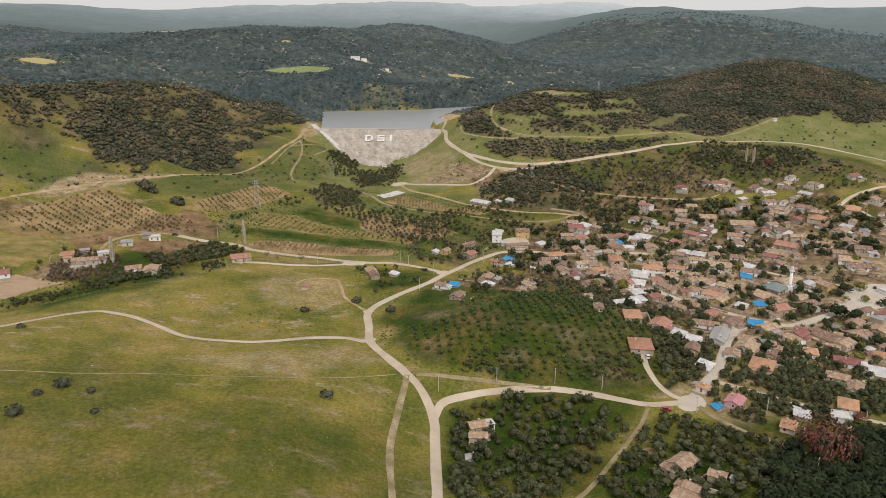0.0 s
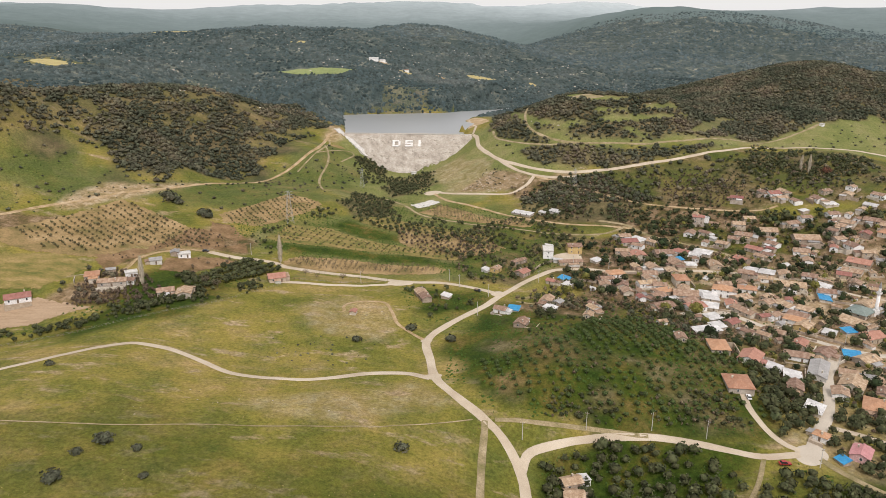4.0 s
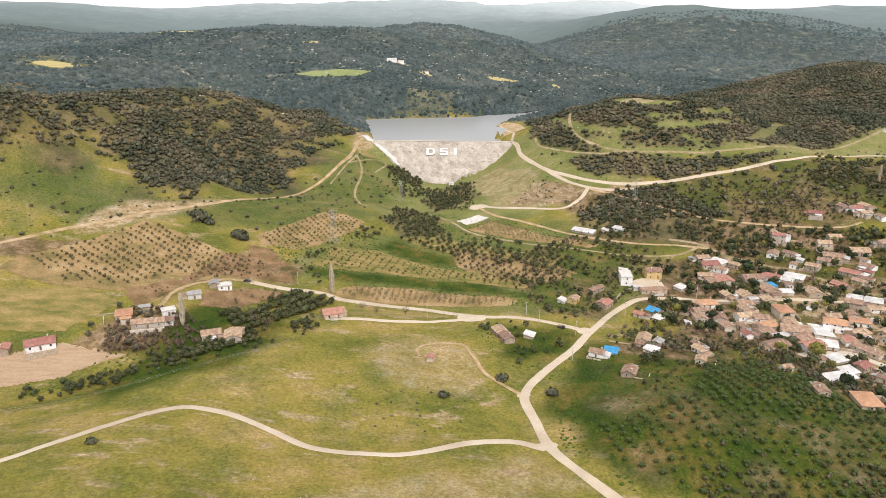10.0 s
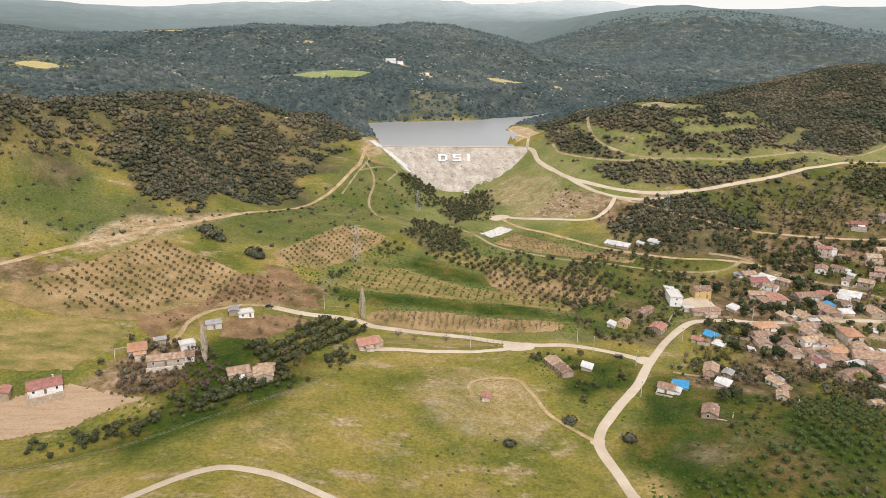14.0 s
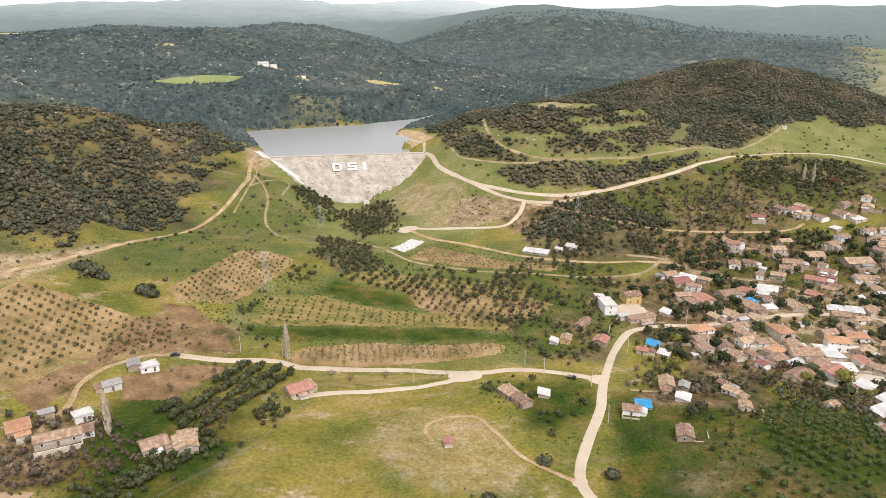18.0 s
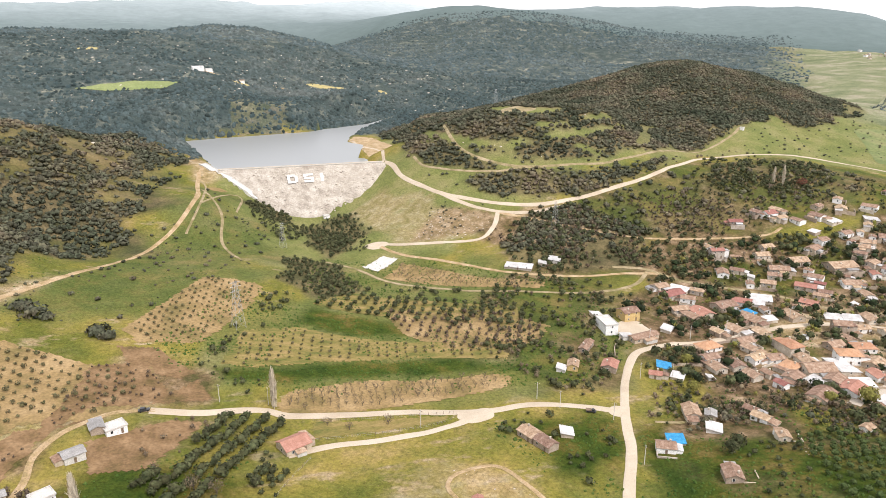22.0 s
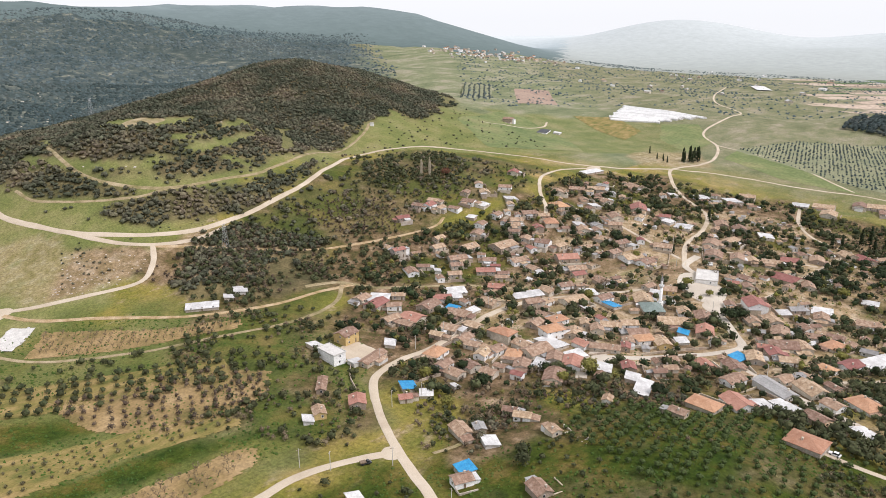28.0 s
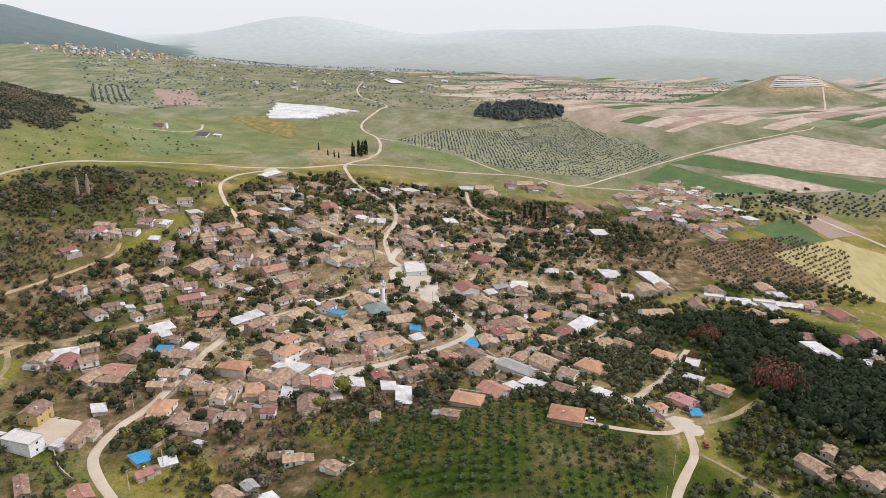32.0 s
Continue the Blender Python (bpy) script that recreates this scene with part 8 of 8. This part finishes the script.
orchard("olives and brush behind the upper lane", [(100, 572), (138, 574), (205, 620), (183, 648), (140, 628), (104, 602)], 4.2, 0, LOWTREES, OLIVE, 0.6, 1.4, 355, 0.45, 0.7)
orchard("mauve brush under the dam road", [(20, 672), (44, 698), (80, 692), (112, 686), (116, 662), (60, 640)], 4.4, 0, RAGGED, MAUVE, 0.4, 0.9, 358, 0.5, 0.8)
orchard("brown brush under the village houses", [(60, 400), (112, 352), (118, 430), (90, 490), (55, 480), (40, 440)], 5.2, 0, RAGGED, MAUVE, 0.4, 0.9, 361, 0.5, 0.6)


def weeds():
    """Tufts and weeds that break up the open ground."""
    small = [sprig(900 + k) for k in range(6)]
    green = [[(-260, 350), (-160, 430), (-140, 460), (-200, 445), (-230, 400)], VALLEY, [(-60, 450), (-10, 445), (0, 420), (-30, 380), (-50, 400)], [(-32, 322), (-30, 360), (0, 430), (60, 450), (112, 392), (110, 330), (94, 284), (-11, 291)], [(0, 200), (4, 275), (85, 280), (130, 245), (120, 190)], [(-170, 500), (-112, 604), (-150, 600), (-190, 540)]]
    for k, q in enumerate(green):
        x, y = points_in(q, 1.9, 0.5, seed=210 + k)
        x, y = kept(x, y, np.clip(wob(x, y, 14) * 1.6 - 0.35, 0, 0.8), 220 + k)
        spread_out("weeds", "rank green weeds and tall grass", "weeds", small, x, y, 0.3, 0.95, LUSH, 230 + k, 0.1)
    x, y = points_in([(-340, 480), (-366, 561), (-343, 620), (-278, 590), (-165, 790), (-140, 780), (-100, 700), (-150, 640), (-200, 560), (-270, 560), (-310, 500)], 2.6, 0.5, seed=240)
    x, y = kept(x, y, np.clip(wob(x, y, 20) - 0.3, 0, 0.6), 241)
    spread_out("weeds", "low olive green tufts on the west slope", "weeds", small, x, y, 0.25, 0.7, LUSH, 242, 0.1)
    x, y = points_in([(-260, 180), (-260, 300), (-180, 340), (-140, 440), (-70, 450), (-40, 330), (-4, 270), (-4, 180)], 2.4, 0.5, seed=243)
    x, y = kept(x, y, np.clip(wob(x, y, 17) * 1.2 - 0.45, 0, 0.6), 244)
    spread_out("weeds", "dry tussocks on the pasture", "weeds", small, x, y, 0.15, 0.42, DRYGRASS, 245, 0.08)
    x, y = points_in(VILLAGE, 2.6, 0.5, seed=246)
    x, y = kept(x, y, np.clip(wob(x, y, 16) - 0.25, 0, 0.6), 247)
    spread_out("weeds", "weeds and rough grass between the houses", "weeds", small, x, y, 0.3, 0.9, LUSH, 248, 0.1)


weeds()


def village_trees():
    x, y = points_in(VILLAGE, 4.4, 0.5, seed=130)
    x, y = kept(x, y, np.clip(1.5 * wob(x, y, 24) - 0.2, 0.05, 0.9), 131)
    n = np.random.default_rng(132).random(len(x))
    for lo, hi, lab, kinds, m, a, b in ((0, 0.42, "olive and fruit trees among the houses", LOWTREES, OLIVE, 0.8, 2.1), (0.42, 0.6, "dark evergreen trees among the houses", LOWTREES, DARKLEAF, 0.9, 2.1), (0.6, 0.88, "leafless trees among the houses", RAGGED, BARE, 0.4, 1.1), (0.88, 1.0, "budding yellow green trees among the houses", RAGGED, SPRING, 0.7, 1.5)):
        k = (n >= lo) & (n < hi)
        spread_out("village_trees", lab, "trees", kinds, x[k], y[k], a, b, m, 133)


village_trees()


def loose_bushes():
    """Single bushes dotted over the open slopes."""
    west = [(-366, 561), (-343, 620), (-314, 607), (-278, 585), (-222, 640), (-195, 720), (-165, 760), (-165, 840), (-140, 790), (-100, 720), (-138, 640), (-190, 568), (-270, 560), (-320, 500), (-360, 500)]
    x, y = points_in(west, 5.4, 0.5, seed=140)
    x, y = kept(x, y, 0.3 * wob(x, y, 60) + 0.12, 141)
    spread_out("loose_bushes", "small dark bushes dotted over the grass slope", "bushes", BUSHES, x, y, 0.5, 1.9, SCRUB, 142)
    x, y = points_in([(14, 740), (20, 800), (60, 790), (200, 740), (330, 790), (400, 830), (640, 900), (560, 700), (430, 750), (240, 735), (120, 700)], 9, 0.5, seed=143)
    x, y = kept(x, y, 0.35, 144)
    spread_out("loose_bushes", "small dark bushes dotted beside the hill road", "bushes", BUSHES, x, y, 0.6, 1.8, SCRUB, 145)
    x, y = points_in([(-120, 330), (-70, 335), (-65, 360), (-85, 380), (-120, 362)], 6, 0.5, seed=146)
    x, y = kept(x, y, 0.45, 147)
    spread_out("seedlings", "tiny dark seedlings on the pasture", "seedlings", TUFTS, x, y, 0.4, 0.85, SCRUB, 148)
    x, y = points_in([(700, 960), (900, 1100), (1500, 1600), (2300, 1500), (2400, -200), (1500, 100), (1250, 500), (1000, 700), (980, 850), (760, 900)], 12, 0.5, seed=149)
    x, y = kept(x, y, np.clip(wob(x, y, 120) * wob(x, y, 45) * 2.2 - 0.14, 0, 0.85), 150)
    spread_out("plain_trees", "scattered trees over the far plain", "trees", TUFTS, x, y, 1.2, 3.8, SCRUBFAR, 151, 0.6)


loose_bushes()

# ---- single trees ----
def upright_twigs(seed, count, width, height):
    """The bare crown of a poplar: slim twigs that sweep upwards inside a spindle."""
    rnd = random.Random(seed)
    out = []
    for k in range(count):
        h, a = rnd.random() ** 0.9, rnd.uniform(0, 6.28)
        r = width * (0.25 + 0.75 * math.sin(math.pi * min(1.0, h * 0.8 + 0.16))) * rnd.uniform(0.1, 0.9)
        p = Vector((r * math.cos(a), r * math.sin(a), 0.8 + h * (height - 3.2)))
        tip = p + Vector((math.cos(a) * rnd.uniform(0.1, 0.5), math.sin(a) * rnd.uniform(0.1, 0.5), rnd.uniform(1.5, 3.2)))
        w = Vector((-math.sin(a + rnd.uniform(-1, 1)), math.cos(a), 0)) * 0.2
        out.append((np.array([(p - w)[:], (p + w)[:], tip[:]]), np.array([(0, 1, 2)])))
    return gather(out)


def tree(name, label, category, x, y, kind, scale=1.0, seed=1):
    top = tagged(new(name), label, category)
    top.matrix_world = pose(x, y, float(zat(x, y)) - 0.1, 0, 0, seed * 47 % 360)
    if kind == "cypress":
        t, c, m = stems(seed, 1.2, 0.2, 0, 0), gather([crown(seed, 70, 1.25, 10.5, 0.6, 0.62), leafy(seed, 60, 1.3, 9.0, 0.6, 0.5, 0.7)]), DARKLEAF
    elif kind == "poplar":
        t, c, m = stems(seed, 8.5, 0.25, 9, 2.2), upright_twigs(seed, 620, 1.6, 17.5), PALETWIG
    elif kind == "russet":
        t, c, m = stems(seed, 3.0, 0.4, 8, 3.6), gather([leafy(seed, 520, 5.6, 7.6, 1.8, 0.5, 0.0, 0.5), leafy(seed + 9, 260, 4.3, 6.0, 2.2, 0.55, 0.0, 0.5)]), RUSSET
    elif kind == "bush":
        t, c, m = stems(seed, 0.4, 0.12, 3, 0.5), leafy(seed, 90, 2.3, 2.4, -0.2, 0.5), SCRUB
    elif kind == "bare":
        t, c, m = stems(seed, 2.0, 0.25, 8, 2.6), leafy(seed, 150, 2.8, 4.4, 1.2, 0.42, 0.0, 0.4), BARE
    else:
        t, c, m = stems(seed, 1.8, 0.3, 6, 2.0), leafy(seed, 170, 3.3, 5.0, 0.9, 0.62), {"spring": SPRING, "dark": DARKLEAF, "olive": OLIVE}[kind]
    for part, (v, f), mm in (("trunk", t, PALETWIG if kind == "poplar" else BARK), ("crown", c, m)):
        o = new(part, array_mesh(part, v * scale, f, mm, part == "crown"))
        o.parent = top
    return top


for _i, (_x, _y, _s) in enumerate([(-203, 419, 1.05), (-139, 481, 1.1), (288, 676, 0.9), (293, 671, 1.0)]):
    tree("poplar", "tall pale leafless poplar standing alone", "poplar", _x, _y, "poplar", _s, 400 + _i)
for _i, (_x, _y, _s) in enumerate([(650, 626, 0.8), (620, 604, 0.7), (616, 595, 0.8), (611, 588, 0.7), (638, 580, 1.5), (643, 574, 1.7), (648, 571, 1.5), (653, 568, 1.6), (660, 572, 1.4), (640, 570, 1.3), (650, 577, 1.4), (634, 577, 1.2), (438, 381, 1.1), (450, 376, 1.0), (472, 366, 1.3), (481, 361, 1.4), (462, 355, 1.1), (478, 349, 1.5), (490, 349, 1.4), (419, 472, 1.1), (319, 462, 0.7)]):
    tree("cypress", "dark slender evergreen cypress tree", "cypress", _x, _y, "cypress", _s, 420 + _i)
for _i, (_x, _y, _s) in enumerate([(141, 232, 1.9), (200, 250, 1.3), (208, 256, 0.7), (172, 262, 0.6), (305, 663, 0.9)]):
    tree("russet_tree", "broad russet tree just before leafing", "tree", _x, _y, "russet", _s, 450 + _i)
for _i, (_x, _y, _s) in enumerate([(-144, 244, 1.5), (-149, 221, 1.4), (-149, 236, 0.9), (-132, 241, 0.9), (-124, 226, 0.8), (-47, 261, 1.3), (-194, 304, 0.9), (-29, 369, 1.5), (-76, 364, 1.2), (-49, 382, 1.4), (-211, 552, 2.4), (-206, 548, 2.0), (-240, 571, 2.6), (-246, 576, 2.2), (-234, 568, 1.8)]):
    tree("bush", "round dark bush on the pasture", "bush", _x, _y, "bush", _s, 470 + _i)
for _i, (_x, _y, _s, _k) in enumerate([(112, 420, 1.4, "spring"), (96, 425, 1.0, "spring"), (268, 432, 1.1, "spring"), (262, 415, 0.8, "spring"), (228, 470, 1.3, "bare"), (300, 425, 1.0, "bare"), (60, 478, 1.0, "spring"), (70, 452, 1.2, "dark"), (78, 470, 1.0, "dark"), (232, 392, 1.5, "dark"), (240, 388, 1.2, "dark"), (120, 470, 0.9, "dark"), (290, 478, 1.1, "spring"), (205, 470, 1.1, "spring"), (44, 452, 1.0, "spring"), (-170, 428, 1.1, "bare"), (-163, 425, 1.0, "bare"), (-96, 462, 0.8, "bare"), (-120, 466, 0.7, "bare"), (-112, 461, 0.7, "bare"), (20, 398, 1.0, "olive"), (26, 402, 0.9, "olive"), (330, 352, 1.2, "spring"), (300, 310, 1.1, "spring"), (345, 300, 1.2, "spring"), (210, 330, 1.0, "spring"), (86, 512, 1.0, "bare"), (100, 516, 1.0, "bare"), (148, 520, 0.9, "bare"), (380, 430, 1.0, "bare"), (308, 500, 1.2, "dark"), (312, 506, 1.1, "dark")]):
    tree("tree", {"spring": "budding yellow green tree by the houses", "bare": "leafless grey brown tree by the houses", "dark": "dense dark evergreen tree by the houses", "olive": "broad olive tree in the green field"}[_k], "tree", _x, _y, _k, _s, 500 + _i)


# ---- mosque tower, masts, poles, vehicles, fences ----
def minaret(x, y):
    top = tagged(new("minaret"), "slim white stone minaret with a pointed cap", "minaret")
    top.matrix_world = pose(x, y, float(zat(x, y)))
    solid("base", *boxes((-1.5, -1.5, -1, 1.5, 1.5, 4.0)), WHITE, top)
    solid("shaft", *turned([(1.15, 4.0), (1.0, 5.0), (0.9, 13.5)], 12), WHITE, top, smooth=True)
    solid("balcony", *turned([(0.9, 13.2), (1.6, 14.0), (1.6, 14.9), (1.45, 14.9), (1.45, 14.1), (0.8, 14.1)], 12), WHITE, top)
    solid("upper_shaft", *turned([(0.75, 14.1), (0.7, 17.5)], 12), WHITE, top, smooth=True)
    solid("cap", *turned([(0.95, 17.5), (0.5, 19.5), (0.05, 21.5)], 12), GREYR, top, "grey pointed cap")
    take(x, y, 2)


minaret(222, 431)


def pylon(x, y, h, label="steel lattice power pylon"):
    top = tagged(new("pylon"), label, "pylon")
    top.matrix_world = pose(x, y, float(zat(x, y)), 0, 0, 25)
    b, t = h * 0.11, h * 0.025
    for sx, sy in ((1, 1), (-1, 1), (-1, -1), (1, -1)):
        solid("leg", *bars([((b * sx, b * sy, -0.5), (t * sx, t * sy, h))], h * 0.0022), METAL, top)
    seg = []
    n = 7
    for k in range(n):
        z0, z1 = h * k / n, h * (k + 1) / n
        r0, r1 = b + (t - b) * k / n, b + (t - b) * (k + 1) / n
        for (ax, ay), (cx, cy) in (((1, 1), (-1, 1)), ((-1, 1), (-1, -1)), ((-1, -1), (1, -1)), ((1, -1), (1, 1))):
            seg.append(((r0 * ax, r0 * ay, z0), (r1 * cx, r1 * cy, z1)))
            seg.append(((r0 * cx, r0 * cy, z0), (r1 * ax, r1 * ay, z1)))
    solid("bracing", *bars(seg, h * 0.001), METAL, top)
    for z in (0.78, 0.88, 0.97):
        solid("cross_arm", *bars([((-h * 0.13, 0, h * z), (h * 0.13, 0, h * z)), ((-h * 0.13, 0, h * z), (0, 0, h * (z + 0.03))), ((h * 0.13, 0, h * z), (0, 0, h * (z + 0.03)))], h * 0.0018), METAL, top)


pylon(-148, 556, 24)
pylon(250, 1180, 24)
pylon(84, 668, 18)
pylon(-110, 700, 18)


def pole(x, y, h=8.0):
    top = tagged(new("utility_pole"), "weathered wooden utility pole beside the road", "utility pole", "utility poles")
    top.matrix_world = pose(x, y, float(zat(x, y)), 0, 0, (x * 7) % 180)
    solid("post", *turned([(0.16, -0.5), (0.10, h)], 6), CONC, top)
    solid("crossbar", *boxes((-0.8, -0.06, h - 0.7, 0.8, 0.06, h - 0.55)), WOOD, top)
    for k in (-0.7, 0, 0.7):
        solid("insulator", *turned([(0.05, h - 0.55), (0.08, h - 0.4), (0.03, h - 0.3)], 6), WHITE, top).location.x = k


for _x, _y in ((-160, 489), (-141, 485), (-29, 463), (-6, 438), (-14, 404), (-23, 453), (-2, 281), (24, 288), (50, 288), (70, 283), (106, 266), (135, 223), (135, 265), (43, 466), (28, 470), (56, 504), (80, 502), (104, 503), (150, 506), (-84, 456), (158, 352), (236, 404), (300, 452), (338, 470), (180, 386)):
    pole(_x, _y)


def car(x, y, turn, paint, label, truck=False):
    top = tagged(new("truck" if truck else "car"), label, "truck" if truck else "car")
    top.matrix_world = pose(x, y, float(zat(x, y)) + 0.26, 0, 0, turn)
    body = solid("body", [(-2.1, -0.85, 0.3), (2.1, -0.85, 0.3), (2.1, 0.85, 0.3), (-2.1, 0.85, 0.3), (-2.15, -0.85, 0.85), (2.15, -0.85, 0.75), (2.15, 0.85, 0.75), (-2.15, 0.85, 0.85)], boxes((0, 0, 0, 1, 1, 1))[1], paint, top)
    x0, x1 = (0.2, 1.7) if truck else (-1.7, 0.9)
    solid("cabin", [(x0, -0.78, 0.8), (x1, -0.78, 0.78), (x1, 0.78, 0.78), (x0, 0.78, 0.8), (x0 + 0.35, -0.66, 1.45), (x1 - 0.6, -0.66, 1.45), (x1 - 0.6, 0.66, 1.45), (x0 + 0.35, 0.66, 1.45)], boxes((0, 0, 0, 1, 1, 1))[1], GLASSY, top)
    solid("roof_panel", *boxes((x0 + 0.33, -0.67, 1.45, x1 - 0.58, 0.67, 1.5)), paint, top)
    if truck:
        solid("cargo_bed", *boxes((-2.15, -0.9, 0.84, 0.15, 0.9, 1.25)), WOOD, top)
    for wx in (-1.3, 1.3):
        for wy in (-0.82, 0.82):
            v, f = turned([(0.32, -0.1), (0.32, 0.1)], 12)
            w = solid("wheel", v, f, RUBBER, top)
            w.rotation_euler = (radians(90), 0, 0)
            w.location = (wx, wy, 0.3)
    for wy in (-0.6, 0.6):
        solid("headlight", *boxes((2.13, wy - 0.15, 0.6, 2.18, wy + 0.15, 0.72)), WHITE, top)


car(-188, 483.5, 5, CARDARK, "dark car parked on the farm road")
car(-137, 449, 10, CARWHITE, "white car parked by the roadside house")
car(-12, 446, -30, CARDARK, "old dark pickup truck parked by the junction", True)
car(94, 268, 0, CARRED, "dark red car stopped before the crossroads")
car(250, 398, 60, CARRED, "red van on the village square")
car(262, 430, 20, CARWHITE, "white car on the village square")
car(280, 436, 60, CARDARK, "dark car on the village square")
car(284, 420, 30, CARWHITE, "white car on the village square")
car(98, 312, 80, CARWHITE, "white car in the lane")
car(206, 398, 30, CARDARK, "dark car beside the street")
car(62, 511, 40, CARRED, "red car in the farmyard")


def fence(label, pts, gap=3.0):
    top = tagged(new("fence"), label, "fence")
    c = curve_through(pts, gap)
    prev, wires = None, []
    for q in c:
        z = float(zat(q.x, q.y))
        p = solid("post", *boxes((-0.06, -0.06, -0.3, 0.06, 0.06, 1.35)), WOOD, top)
        p.location = (q.x, q.y, z)
        if prev:
            for h in (0.5, 1.1):
                wires.append(((prev[0], prev[1], prev[2] + h), (q.x, q.y, z + h)))
        prev = (q.x, q.y, z)
    solid("wire", *bars(wires, 0.012), METAL, top)


fence("weathered post and wire fence along the pasture edge", [(-275, 342), (-252, 347), (-231, 352), (-211, 359), (-191, 371), (-171, 387), (-154, 404), (-140, 428), (-130, 442)])
fence("post and wire fence round the roadside plot", [(-128, 455), (-100, 455), (-75, 455.5), (-68, 462), (-90, 466), (-125, 470)])


def garden_wall(pts, h=1.3, material=STONE):
    """A low rubble wall along a line, stepping with the ground."""
    c = curve_through(pts, 2.5)
    top = tagged(new("garden_wall"), "low rubble stone garden wall", "wall")
    for a, b in zip(c, c[1:]):
        d = b - a
        w = solid("wall_section", *boxes((0, -0.2, -0.4, d.length + 0.02, 0.2, h + random.uniform(-0.1, 0.1))), material, top)
        w.location = (a.x, a.y, float(zat((a.x + b.x) / 2, (a.y + b.y) / 2)))
        w.rotation_euler = (0, 0, math.atan2(d.y, d.x))


for _p in ([(70, 495), (95, 493), (118, 494)], [(96, 504), (120, 505), (140, 506)], [(150, 410), (168, 397), (182, 386)], [(150, 402), (166, 388)], [(200, 392), (220, 405), (236, 416)], [(28, 492), (34, 502), (44, 512)], [(50, 478), (66, 474), (80, 468)], [(180, 500), (200, 487), (216, 476)], [(118, 312), (132, 332), (140, 348)], [(240, 380), (262, 392), (280, 402)], [(148, 292), (165, 300), (182, 296)], [(292, 455), (312, 462), (330, 470)], [(320, 440), (345, 450), (370, 456)], [(128, 432), (146, 420)], [(205, 450), (230, 440), (244, 430)]):
    garden_wall(_p)


# ---- spillway, dam hut, rocks ----
def spillway():
    c = curve_through([(-158, 876), (-153, 862), (-146, 847), (-137, 836), (-127, 825), (-116, 816)], 4)
    top = tagged(new("spillway"), "pale concrete spillway chute beside the dam", "spillway")
    rows = []
    for i, q in enumerate(c):
        a, b = c[max(0, i - 1)], c[min(len(c) - 1, i + 1)]
        d = (b - a).normalized()
        n = Vector((-d.y, d.x))
        rows.append((q, n, max(float(zat(q.x + k, q.y)) for k in (-3, 0, 3)) + 0.45))
    vs, fs = [], []
    for q, n, z in rows:
        for s, h in ((-3.4, -2.5), (-3.2, 0.5), (-2.8, 0.5), (-2.8, 0), (2.8, 0), (2.8, 0.5), (3.2, 0.5), (3.4, -2.5)):
            p = q + n * s
            vs.append((p.x, p.y, z + h))
    for i in range(len(rows) - 1):
        for k in range(7):
            a = i * 8 + k
            fs.append((a, a + 1, a + 9, a + 8))
    solid("chute", vs, fs, CONC, top)


spillway()
house(-65, 786, 5, 4, 10, 1, "flat")


def rocks(name, label, outline, spacing, lo, hi, seed, share=0.5):
    x, y = points_in(outline, spacing, 0.5, 0, seed)
    x, y = kept(x, y, share, seed + 1)
    spread_out(name, label, "rocks", [lump(0.35, 1, seed * 3 + k, 0.55, -0.3) for k in range(4)], x, y, lo, hi, ROCK, seed)


rocks("rubble", "pale rubble heaps on the dug over ground", [(-104, 412), (-90, 424), (-70, 418), (-60, 400), (-74, 388), (-96, 398)], 2.6, 0.2, 0.6, 160, 0.15)
rocks("outcrops", "pale stones lying on the pasture", [(-150, 262), (-60, 275), (-50, 300), (-150, 290)], 3.6, 0.15, 0.45, 163, 0.15)
rocks("outcrops", "pale stones on the bank under the hill road", [(-30, 690), (10, 728), (45, 690), (20, 676)], 2.6, 0.3, 0.9, 166, 0.4)
rocks("outcrops", "pale rock outcrops on the west hill", [(-400, 660), (-380, 860), (-190, 920), (-200, 860), (-340, 760)], 9, 0.6, 2.0, 169, 0.22)
rocks("outcrops", "pale rock outcrops on the dam hill", [(30, 790), (60, 860), (300, 900), (300, 820), (120, 740)], 9, 0.5, 1.4, 172, 0.15)
rocks("outcrops", "pale rock outcrops on the far hills", [(-700, 1050), (-500, 1500), (300, 1500), (300, 1250), (-100, 1150)], 19, 0.9, 2.6, 175, 0.45)
rocks("rubble", "white stones in the field by the grove", [(40, 385), (48, 393), (50, 380)], 1.8, 0.3, 0.7, 178, 0.7)
